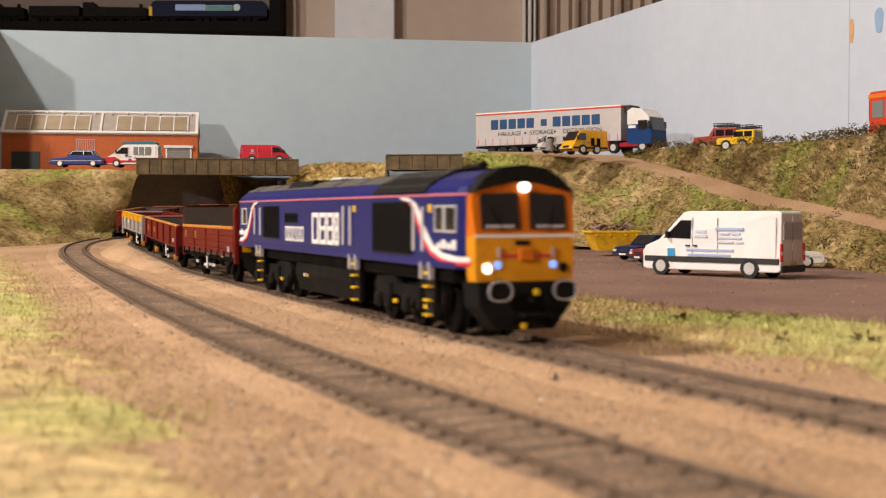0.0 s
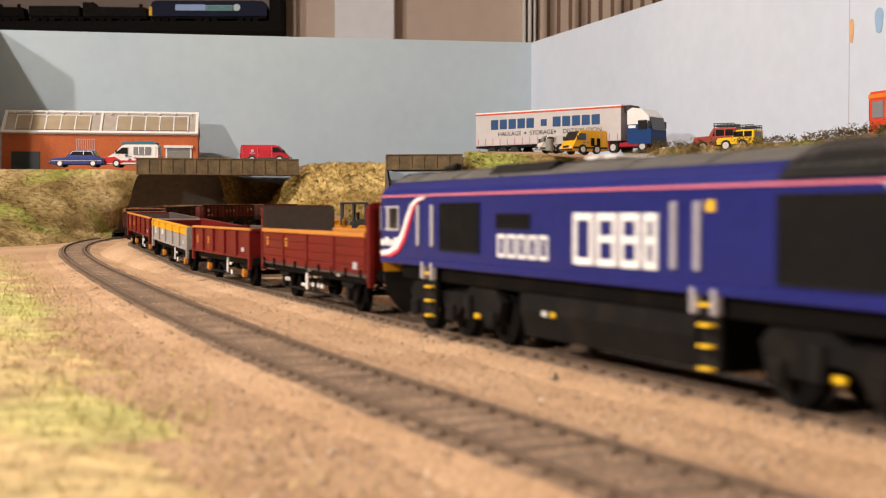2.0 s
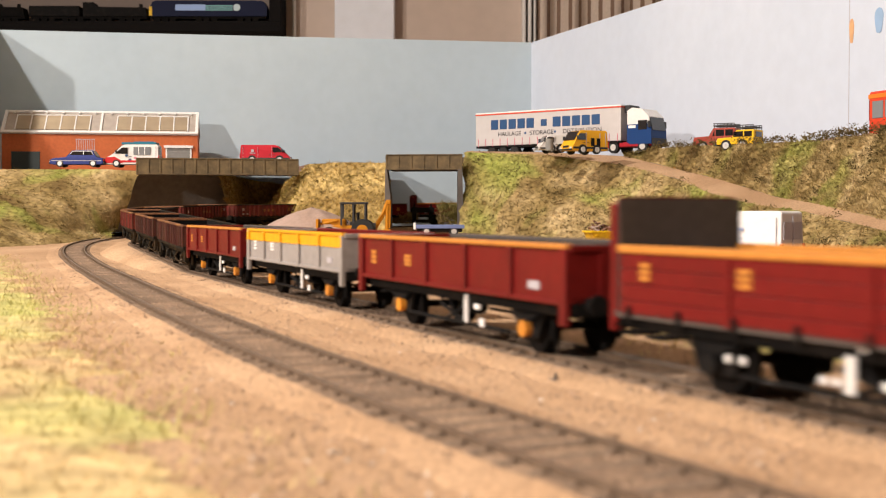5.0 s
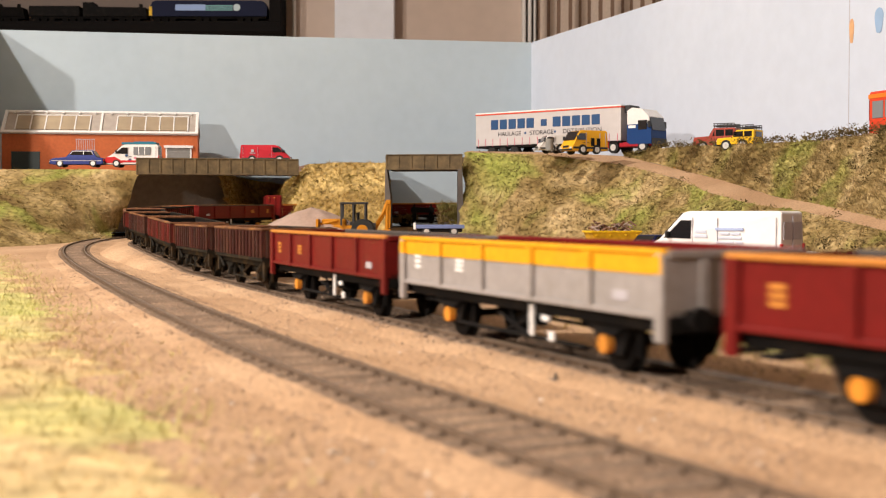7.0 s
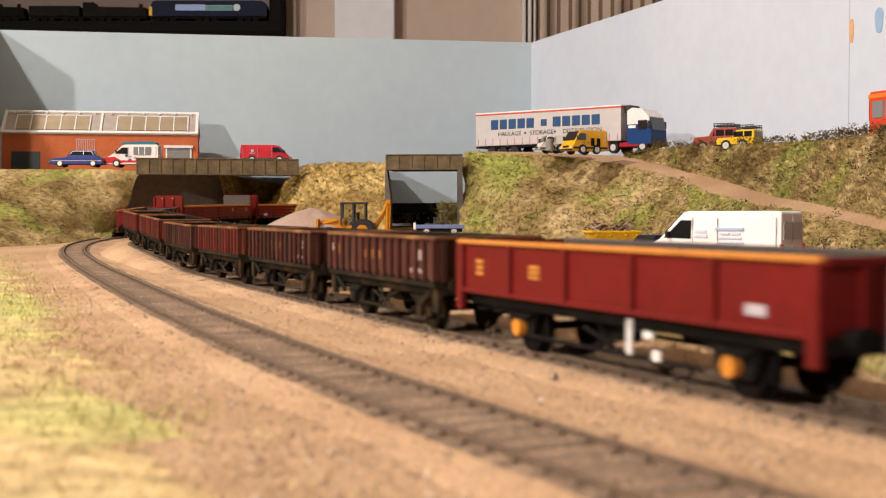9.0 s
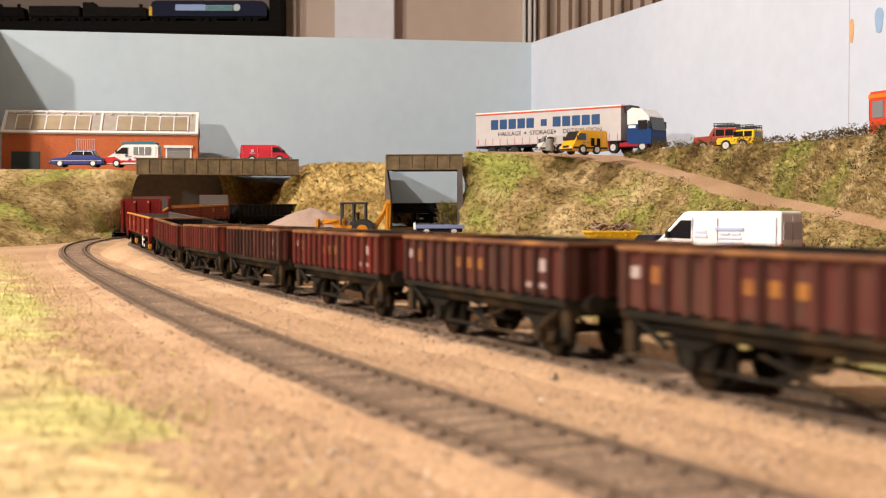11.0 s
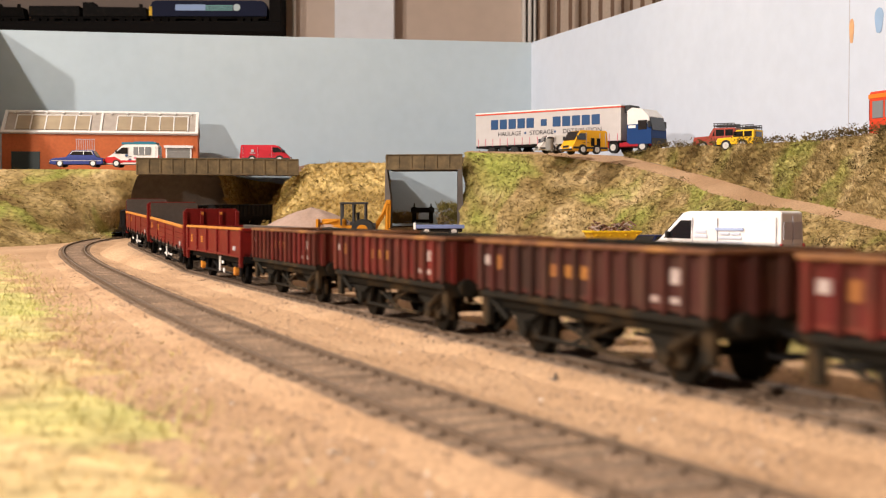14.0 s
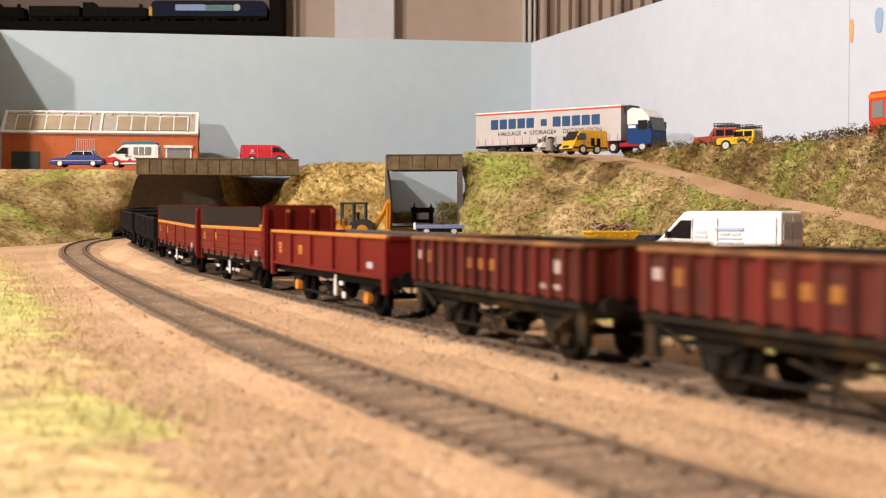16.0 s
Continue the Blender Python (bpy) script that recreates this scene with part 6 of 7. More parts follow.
# right road
def off_roader(m, colour, label, L, H, hw):
    t = thing("off_roader", m, label, "car")
    h = L / 2
    prof = [(-h, 6), (-h, H - 0.6), (-h + 0.8, H), (h - 20, H), (h - 16, H * 0.66), (h - 1, H * 0.62), (h, H * 0.5), (h, 6)]
    part("body", shell(prof, hw, 0.08, H * 0.6, H), car_paint(colour), t)
    for x0, x1 in ((-h + 2, -h + 9.5), (-h + 11, -h + 19), (-h + 20.5, h - 21.5)):
        side_panel(t, "side_window", [(x0, H * 0.66), (x0, H * 0.92), (x1, H * 0.92), (x1 + (2 if x1 > h - 23 else 0), H * 0.66)], hw * 0.97, M["glass_dark"], thick=0.3)
    bm = bmesh.new()
    prism(bm, [(h - 19.8, H - 1), (h - 16.1, H * 0.68), (h - 15.7, H * 0.7), (h - 19.3, H - 0.8)], -hw * 0.82, hw * 0.82, "y")
    part("windscreen", bm, M["glass_dark"], t)
    end_panel(t, "rear_window", -h, -hw * 0.6, hw * 0.6, H * 0.64, H * 0.9, M["glass_dark"])
    end_panel(t, "bumper", h, -hw, hw, 5, 7.4, M["plastic"], thick=1.4)
    end_panel(t, "rear_bumper", -h, -hw, hw, 5, 7.4, M["plastic"], thick=1.4)
    for y in (-hw + 2.5, hw - 2.5):
        bm = bmesh.new()
        cyl(bm, 1.5, (h, y, H * 0.48), (h + 0.5, y, H * 0.48), 12)
        part("headlight", bm, M["lens_clear"], t)
    bm = bmesh.new()
    for y in (-hw * 0.85, 0, hw * 0.85):
        box(bm, -h + 1, h - 20, y - 0.5, y + 0.5, H + 1.6, H + 2.6)
    for k in range(7):
        x = -h + 1 + k * (L - 22) / 6
        box(bm, x - 0.5, x + 0.5, -hw * 0.85, hw * 0.85, H + 1.6, H + 2.6)
        for y in (-hw * 0.85, hw * 0.85):
            box(bm, x - 0.3, x + 0.3, y - 0.3, y + 0.3, H - 0.4, H + 4.4)
    for y in (-hw * 0.85, hw * 0.85):
        box(bm, -h + 1, h - 20, y - 0.4, y + 0.4, H + 3.8, H + 4.6)
    part("roof_rack", bm, M["plastic"], t, "black roof rack")
    road_wheels(t, (-h + 11, h - 10), 5.2, hw + 0.3)
    return t


v = on_view(1268, 250, 1205)
off_roader(at(v[0], v[1], 95, 150), (0.32, 0.05, 0.03), "red-brown off-road car with black roof rack on the upper road", 42, 23, 11)
v = on_view(1308, 250, 1150)
off_roader(at(v[0], v[1], 93, 140), (0.78, 0.48, 0.02), "yellow off-road car with black roof rack on the upper road", 38, 19.5, 10.5)


def bus():
    v = on_view(1536, 240, 985)
    t = thing("bus", at(v[0] + 6, v[1] + 6, 93, 290), "red single-deck bus standing on the upper road", "bus")
    redb = car_paint((0.60, 0.06, 0.025))
    bm = bmesh.new()
    box(bm, -2, 110, -4, 28, 5, 40, 1.5)
    part("body", bm, redb, t)
    bm = bmesh.new()
    box(bm, -2.4, 110, -4.4, 28.4, 34, 38, 0.6)
    part("roof_band", bm, car_paint((0.72, 0.20, 0.03)), t, "orange roof band")
    for k in range(7):
        for y in (-4.2, 28.2):
            bm = bmesh.new()
            box(bm, 3 + k * 15, 16 + k * 15, y - 0.3, y + 0.3, 18, 32, 0.3)
            part("side_window", bm, M["glass_pale"], t)
    for y0, y1 in ((-2, 11.4), (12.6, 26)):
        bm = bmesh.new()
        box(bm, -2.6, -1.8, y0, y1, 17, 33, 0.3)
        f = part("rear_window", bm, M["glass_pale"], t)
        bm = bmesh.new()
        box(bm, -2.9, -2.4, y0 - 0.6, y0, 16.4, 33.6)
        box(bm, -2.9, -2.4, y1, y1 + 0.6, 16.4, 33.6)
        part("window_rubber", bm, M["black"], f)
    for x in (18, 86):
        for y in (-4.2, 28.2):
            bm = bmesh.new()
            cyl(bm, 6, (x, y - 1, 6), (x, y + 1, 6), 18)
            part("wheel", bm, M["tyre"], t)


bus()


# ---- digger, sand heap and clutter in the goods yard ----
def digger():
    x, y, z = on_view(622, 403, 1150)
    t = thing("backhoe_digger", at(x, y, z - 13, 180), "yellow backhoe digger with dark glazed cab beside a sand heap", "digger")
    t.scale = (1.25, 1.25, 1.25)
    # yellow taken down, the shade on the digger is put into its paint
    yel = paint("digger_yellow_shaded", (0.50, 0.20, 0.012), 0.55, (0.26, 0.10, 0.015), 80)
    bm = bmesh.new()
    box(bm, -16, 18, -7, 7, 6, 12, 0.6)
    box(bm, 4, 22, -5, 5, 11, 17, 0.8)
    part("chassis", bm, yel, t)
    bm = bmesh.new()
    box(bm, -12.5, 8.5, -9, 9, 28, 29.6, 0.5)
    c = part("cab_roof", bm, M["plastic"], t, "black cab roof")
    for x0, y0 in ((-11, -8), (-11, 8), (7, -8), (7, 8), (-2, -8), (-2, 8)):
        bm = bmesh.new()
        box(bm, x0 - 0.7, x0 + 0.7, y0 - 0.7, y0 + 0.7, 12, 28)
        part("cab_post", bm, M["plastic"], c)
    for y0 in (-8, 8):
        bm = bmesh.new()
        box(bm, -10, 6, y0 - 0.15, y0 + 0.15, 13, 27.8)
        p = part("pane", bm, CLEAR, c, "clear cab glass")
        p.visible_shadow = False
    bm = bmesh.new()
    box(bm, -5, 1, -4, 4, 12, 15, 0.6)
    box(bm, -6, -4, -4, 4, 14, 22, 0.6)
    part("seat", bm, M["plastic"], c)
    for xx, r in ((-9, 8.5), (16, 5.5)):
        for y0 in (-10, 10):
            bm = bmesh.new()
            cyl(bm, r, (xx, y0 - 2.6, r), (xx, y0 + 2.6, r), 24)
            w = part("wheel", bm, M["tyre"], t)
            bm = bmesh.new()
            cyl(bm, r * 0.5, (xx, y0 - 2.8, r), (xx, y0 + 2.8, r), 14)
            part("hub", bm, yel, w)
    bm = bmesh.new()
    for y0 in (-5, 5):
        cyl(bm, 1.3, (10, y0, 16), (26, y0, 12), 8)
        cyl(bm, 1.0, (12, y0, 10), (25, y0, 11), 8)
    box(bm, 24, 26, -11, 11, 8, 17, 0.4)
    box(bm, 26, 32, -11, 11, 8, 9.6, 0.4)
    part("loader_bucket", bm, yel, t)
    bm = bmesh.new()
    for p0, p1, r in (((-17, 0, 9), (-24, 0, 20), 1.7), ((-24, 0, 20), (-27.5, 0, 30), 1.6), ((-27.5, 0, 30), (-27, 0, 8), 1.5), ((-18, 1.5, 12), (-25, 1.5, 23), 0.7), ((-29.5, 0, 30), (-29, 0, 10), 0.7)):
        cyl(bm, r, p0, p1, 8)
    box(bm, -30.5, -24, -4, 4, 3, 9, 0.8)
    box(bm, -30, -26.4, -2, 2, 28, 31.5, 0.5)
    part("back_arm", bm, yel, t, "folded yellow back arm and bucket")
    bm = bmesh.new()
    for y0 in (-9, 9):
        box(bm, -19, -17, y0 - 1, y0 + 1, 2, 14, 0.2)
    part("stabiliser", bm, M["plastic"], t)


CLEAR = bpy.data.materials.new("clear_pane")
CLEAR.use_nodes = True
_b = CLEAR.node_tree.nodes["Principled BSDF"]
_b.inputs["Transmission Weight"].default_value, _b.inputs["Roughness"].default_value, _b.inputs["IOR"].default_value = 1.0, 0.03, 1.05
digger()
M["sand"] = material("sand", (0.36, 0.26, 0.21), 0.95, 0, 0.3, 900, (0.42, 0.31, 0.26), 60, 0.6, spec=0.1)
bm = bmesh.new()
n, rings = 40, 12
cx, cy, cz = on_view(552, 412, 1170)
rows = []
for j in range(rings + 1):
    rr = j / rings
    row = []
    for i in range(n):
        a = i * 2 * math.pi / n
        k = 1 + 0.10 * noise.noise(Vector((math.cos(a) * 2, math.sin(a) * 2, rr)))
        row.append(bm.verts.new((cx + math.cos(a) * 56 * rr * k, cy + math.sin(a) * 40 * rr * k, cz + 27 * (1 - rr) ** 0.9 - 2.5 * math.exp(-(rr / 0.18) ** 2) + 0.7 * noise.noise(Vector((i * 0.5, j * 0.7, 0))))))
    rows.append(row)
for r0, r1 in zip(rows[:-1], rows[1:]):
    for i in range(n):
        bm.faces.new([r0[i], r0[(i + 1) % n], r1[(i + 1) % n], r1[i]])
bmesh.ops.remove_doubles(bm, verts=bm.verts, dist=0.01)
bmesh.ops.recalc_face_normals(bm, faces=bm.faces)
tagged(part("sand_mound", bm, M["sand"], smooth=True), "smooth cone of pinkish sand beside the digger", "sand heap")

# a low blue flatbed seen behind the wagons
x, y, z = on_view(776, 412, 1150)
low = thing("flatbed", at(x, y, z - 3, 4), "pale blue flatbed body with white headboard in the yard", "flatbed")
bm = bmesh.new()
box(bm, -22, 24, -11, 11, 7, 10.5, 0.4)
part("bed", bm, car_paint((0.17, 0.22, 0.42)), low, "pale blue bed")
bm = bmesh.new()
box(bm, -23.5, -22, -11, 11, 6, 12.6, 0.3)
part("headboard", bm, M["white"], low)
road_wheels(low, (-12, 14), 4.2, 10.5)
bm = bmesh.new()
box(bm, -20, 22, -8, 8, 3.6, 7)
part("chassis", bm, M["black"], low)

# black buffer stop beyond the short bridge
x, y, z = on_view(748, 396, 1440)
stop = thing("buffer_stop", at(x, y, z), "black timber buffer stop beyond the short bridge", "buffer stop")
for xx in (-10, 10):
    bm = bmesh.new()
    box(bm, xx - 2.5, xx + 2.5, -2.5, 2.5, 0, 20, 0.3)
    box(bm, xx - 0.8, xx + 0.8, -1, 1, 20, 24, 0.2)
    part("post", bm, M["black"], stop)
bm = bmesh.new()
box(bm, -14, 14, -3.4, -1.8, 13, 19, 0.3)
part("beam", bm, M["black"], stop)
bm = bmesh.new()
box(bm, -12, 12, -2, 2, 1, 5, 0.3)
part("sleeper_foot", bm, M["black"], stop)

# ---- the room beyond ----
M["case_black"] = material("case_black", (0.009, 0.008, 0.008), 0.85, 0, 0.1, spec=0.08)
M["case_back"] = material("case_back", (0.22, 0.18, 0.16), 0.9, 0, 0.05, spec=0.1)
case = thing("display_case", at(0, 2780, 0), "black-framed wall display case holding model locomotives", "display case")
xl, xr = (-60 - 784) * 2780 / 2140, (498 - 784) * 2780 / 2140
zb = on_view(0, 58, 2780)[2]
bm = bmesh.new()
box(bm, xl, xr, 0, 100, zb, zb + 22, 1)
part("bottom_rail", bm, M["case_black"], case)
bm = bmesh.new()
box(bm, xr - 26, xr, 0, 100, zb + 22, zb + 330, 1)
part("side_rail", bm, M["case_black"], case)
bm = bmesh.new()
box(bm, xl, xl + 26, 0, 100, zb + 22, zb + 330, 1)
part("far_side_rail", bm, M["case_black"], case)
bm = bmesh.new()
box(bm, xl, xr, 0, 100, zb + 330, zb + 352, 1)
part("top_rail", bm, M["case_black"], case)
bm = bmesh.new()
box(bm, xl + 26, xr - 26, 92, 99, zb + 22, zb + 330)
part("back_panel", bm, M["case_back"], case)
bm = bmesh.new()
box(bm, xl + 26, xr - 26, 10, 90, zb + 22, zb + 26)
part("shelf", bm, M["case_black"], case)


def shelf_model(x0, x1, hgt, body_mat, label, steam):
    t = thing("model_locomotive", at(0, 2780 + 30, zb + 26), label, "model locomotive")
    bm = bmesh.new()
    if steam:
        box(bm, x0, x0 + (x1 - x0) * 0.42, 0, 34, 14, hgt - 8, 1)
        prism(bm, [(x0 + (x1 - x0) * 0.45, 14), (x0 + (x1 - x0) * 0.45, hgt), (x0 + (x1 - x0) * 0.54, hgt), (x0 + (x1 - x0) * 0.56, hgt - 10), (x1 - 8, hgt - 12), (x1 - 4, 14)], 0, 34, "y")
        cyl(bm, 4, (x1 - 22, 17, hgt - 12), (x1 - 22, 17, hgt - 2), 10)
    else:
        prism(bm, [(x0, 14), (x0, 34), (x0 + 5, hgt - 4), (x0 + 14, hgt), (x1 - 14, hgt), (x1 - 5, hgt - 4), (x1, 34), (x1, 14)], 0, 34, "y")
    part("body", bm, body_mat, t)
    bm = bmesh.new()
    box(bm, x0 + 4, x1 - 4, 4, 30, 9, 14)
    part("underframe", bm, M["underframe"], t)
    k = 0
    xx = x0 + 16
    while xx < x1 - 8:
        bm = bmesh.new()
        cyl(bm, 7, (xx, 3, 7), (xx, 31, 7), 16)
        part("wheelset", bm, M["underframe"], t)
        xx += 18 if k % 3 != 2 else 60 if not steam else 30
        k += 1
    return t


px = lambda p: (p - 784) * 2810 / 2140
navy = material("navy_paint", (0.008, 0.012, 0.04), 0.6, spec=0.12)
dg = shelf_model(px(268), px(474), 50, navy, "dark blue model diesel locomotive with pale blue panel", False)
for x0, x1, z0, z1, c in ((px(313), px(366), 27, 41, (0.16, 0.30, 0.62)), (px(366), px(414), 36, 39, (0.08, 0.35, 0.36)), (px(366), px(414), 31.5, 34, (0.08, 0.35, 0.36)), (px(366), px(414), 27, 29.5, (0.08, 0.35, 0.36))):
    bm = bmesh.new()
    box(bm, x0, x1, -0.6, 0, z0, z1)
    part("stripe", bm, material("stripe_paint", c, 0.4), dg, "pale blue stripe")
bm = bmesh.new()
cyl(bm, 8, (px(421), -0.7, 34), (px(421), 0, 34), 20)
part("roundel", bm, material("roundel_paint", (0.42, 0.55, 0.60), 0.4), dg, "pale round emblem")
bm = bmesh.new()
box(bm, px(266.5), px(272), -0.8, 34.8, 15, 36)
part("nose_panel", bm, M["yellow"], dg, "yellow nose end")
shelf_model(px(55), px(266), 46, M["black"], "black model steam locomotive with tender", True)
shelf_model(px(-60), px(50), 46, M["underframe"], "dark model wagon with tarpaulin", True)

# wall trims, recess and curtain
def upright(name, p0, p1, y, depth, mat, label):
    x0, x1 = (p0 - 784) * y / 2140, (p1 - 784) * y / 2140
    bm = bmesh.new()
    box(bm, x0, x1, y, y + depth, -900, 1490, 2)
    return tagged(part(name, bm, mat), label, kind="structure")


M["wall_pale"] = material("wall_pale", (0.76, 0.80, 0.88), 0.8, 0, 0.04, 30, (0.80, 0.83, 0.90), 3)
upright("trim_door", 519, 523, 2870, 29, M["white_paint"], "white door trim")
upright("wall_recess", 593, 698, 2840, 59, M["wall_pale"], "pale wall pier in the room")
upright("window_frame", 924, 930, 2860, 39, M["white_paint"], "white window frame")
upright("window_frame", 934, 940, 2860, 39, M["white_paint"], "white window frame")
upright("window_frame", 944, 948, 2860, 39, M["white_paint"], "white window frame")


def curtain():
    t = thing("curtain", at(0, 0, 0), "striped brown and cream curtain hanging in folds", "curtain")
    cols = [material("curtain_cream", (0.52, 0.43, 0.36), 0.9, 0, 0.1, 200), material("curtain_brown", (0.19, 0.12, 0.085), 0.9, 0, 0.1, 200)]
    bm = bmesh.new()
    xs = np.arange((952 - 784) * 2780 / 2140, (1330 - 784) * 2780 / 2140, 4.0)
    prev = None
    for i, x in enumerate(xs):
        amp = 16
        y = 2790 + amp * math.sin(x / 13.0 + 0.8 * math.sin(x / 40)) 
        a, b = bm.verts.new((x, y, -500)), bm.verts.new((x + 1.5 * math.sin(x / 20), y, 1300))
        if prev:
            f = bm.faces.new([prev[0], a, b, prev[1]])
            f.material_index = 1 if (i // 2) % 3 == 0 or 70 < i < 78 else 0
        prev = (a, b)
    ob = part("cloth", bm, cols, t, smooth=True)
    sol = ob.modifiers.new("thickness", "SOLIDIFY")
    sol.thickness = 0.001


curtain()

# scars on the side board: a chipped edge and a blue daub
M["raw_wood"] = material("raw_wood", (0.62, 0.36, 0.18), 0.8, 0, 0.2, 100)
M["blue_daub"] = material("blue_daub", (0.28, 0.42, 0.62), 0.6, 0, 0.1, 60)
wd = (WR - WC).normalized()
wn = Vector((-wd.y, wd.x, 0))


def on_side_wall(pxx, pyy):
    k = (pxx - 784) / 2140
    u = (k * WC.y - WC.x) / (wd.x - k * wd.y)
    p = WC + wd * u
    return u, EYE - (pyy - 376.4) * p.y / 2140


side_frame = Matrix(((wd.x, wn.x, 0, WC.x), (wd.y, wn.y, 0, WC.y), (0, 0, 1, 0), (0, 0, 0, 1)))
for nm, cxp, cyp, rx, rz, mat, lab in (("paint_chip", 1504, 57, 4.5, 22, "raw_wood", "chip of bare wood in the board"), ("paint_daub", 1552, 38, 8, 22, "blue_daub", "pale blue paint daub on the board")):
    u, z = on_side_wall(cxp, cyp)
    bm = bmesh.new()
    sc = 0.52
    pts = [(rx * sc * 1.3 * math.copysign(abs(math.cos(a)) ** 0.8, math.cos(a)) * (1 + 0.15 * math.sin(3 * a)), rz * sc * math.copysign(abs(math.sin(a)) ** 0.8, math.sin(a))) for a in np.linspace(0, 2 * math.pi, 18)[:-1]]
    prism(bm, [(u + a, z + b) for a, b in pts], -0.5, 0.2, "y")
    bmesh.ops.transform(bm, matrix=side_frame, verts=bm.verts)
    tagged(part(nm, bm, M[mat]), lab, kind="structure")
u, z = on_side_wall(1500, 40)
bm = bmesh.new()
box(bm, u - 0.25, u + 0.25, -0.35, 0.2, 100, WALL_TOP)
bmesh.ops.transform(bm, matrix=side_frame, verts=bm.verts)
tagged(part("board_joint", bm, M["strip_grey"]), "hairline joint between two backscene boards", kind="structure")


# ---- grass, scrub and loose stones ----
def grass_edge(y):
    return float(np.interp(y, [-200, 120, 164, 205, 256, 407, 670, 1054, 1250], [10, -12, -26, -46, -66, -128, -232, -392, -480]))


def turf(name, inner, outer, y0, y1, mat, label, n=70, m=26, seed=0):
    bm = bmesh.new()
    rows = []
    for j in range(n):
        y = y0 + (y1 - y0) * j / (n - 1)
        a, b = inner(y), outer(y)
        wob = 15 * noise.noise(Vector((seed, y / 40, 0))) + 15 * noise.noise(Vector((seed, y / 9, 4))) + 6 * noise.noise(Vector((seed, y / 3, 8)))
        wob *= min(1.0, y / 400 + 0.3) if y > 0 else 0.3
        row = []
        for i in range(m):
            k = i / (m - 1)
            reach = (b - a) * k ** 2.4
            x = a + wob * (1 - k) + reach
            lift = 1.3 * min(1, abs(reach) / 9) - 0.8
            row.append(bm.verts.new((x, y, hill(x, y) + lift + 0.4 * noise.noise(Vector((x, y, 9)) / 6))))
        rows.append(row)
    for r0, r1 in zip(rows[:-1], rows[1:]):
        for i in range(m - 1):
            bm.faces.new([r0[i], r0[i + 1], r1[i + 1], r1[i]])
    bmesh.ops.recalc_face_normals(bm, faces=bm.faces)
    return tagged(part(name, bm, mat, smooth=True), label, kind="structure")


TURF_L = turf("grass_left", grass_edge, lambda y: -900.0, -200, 1250, M["grass_ground"], "thin straw and bright green model grass", 420, 40)
near_r = lambda y: float(np.interp(y, [200, 273, 333, 439, 520, 700, 1000], [140, 104, 74, 47, 30, 8, -20]))
far_r = lambda y: float(np.interp(y, [200, 330, 397, 451, 539, 700, 1000], [330, 220, 149, 102, 60, 42, 42]))
TURF_R = turf("grass_verge", near_r, far_r, 200, 1000, M["grass_ground"], "strip of grass between track and yard", 110, 16, 3)

M["blades"] = turf_material("blades", LAWN_TONES, 16, 0.22, LAWN_TINT, LAWN_SPREAD)
M["scrub"] = material("scrub", (0.085, 0.062, 0.024), 0.9, 0, 0, 300, (0.15, 0.112, 0.045), 60, random_shade=0.4, spec=0.1)
M["bank_fluff"] = turf_material("bank_fluff", BANK_TONES, 22, 0.3)
M["stones"] = material("stones", (0.34, 0.24, 0.17), 0.9, 0, 0.2, 600, random_shade=0.5, spec=0.2)
M["pale_stones"] = material("pale_stones", (0.62, 0.55, 0.48), 0.8, 0, 0.2, 600, random_shade=0.3)


def points_on(ob, n, rnd, keep=None):
    me = ob.data
    tri = []
    area = []
    co = [v.co / MM for v in me.vertices]
    for p in me.polygons:
        vs = [co[i] for i in p.vertices]
        c = sum(vs, Vector()) / len(vs)
        if keep and not keep(c):
            continue
        tri.append((vs, p.normal.copy()))
        area.append(p.area)
    out = []
    for vs, nm in rnd.choices(tri, area, k=n):
        a, b = rnd.random(), rnd.random()
        p = vs[0] * (1 - a) * (1 - b) + vs[1] * a * (1 - b) + vs[2] * a * b + vs[3] * (1 - a) * b if len(vs) == 4 else vs[0]
        out.append((p, nm))
    return out


def fluff(name, places, mat, rnd, size, lean, blades, width, label):
    """Many thin leaning blades, joined as one covering."""
    verts, faces = [], []
    for p, nm in places:
        for _ in range(blades):
            q = p + Vector((rnd.gauss(0, 1.2), rnd.gauss(0, 1.2), rnd.gauss(0, 0.2)))
            d = (nm * 0.7 + Vector((rnd.gauss(0, lean), rnd.gauss(0, lean), 0.6 + rnd.gauss(0, lean * 0.5)))).normalized()
            l = size * rnd.uniform(0.5, 1.4)
            s = d.cross(Vector((rnd.gauss(0, 1), rnd.gauss(0, 1), rnd.gauss(0, 1)))).normalized() * width * rnd.uniform(0.6, 1.3)
            i = len(verts)
            verts += [(q - s) * MM, (q + s) * MM, (q + d * l * 0.6 + s * 0.7) * MM, (q + d * l) * MM]
            faces += [(i, i + 1, i + 2), (i, i + 2, i + 3)]
    me = bpy.data.meshes.new(name)
    me.from_pydata([tuple(v) for v in verts], [], faces)
    me.materials.append(mat)
    return tagged(new(name, me), label, "grass", kind="stuff")


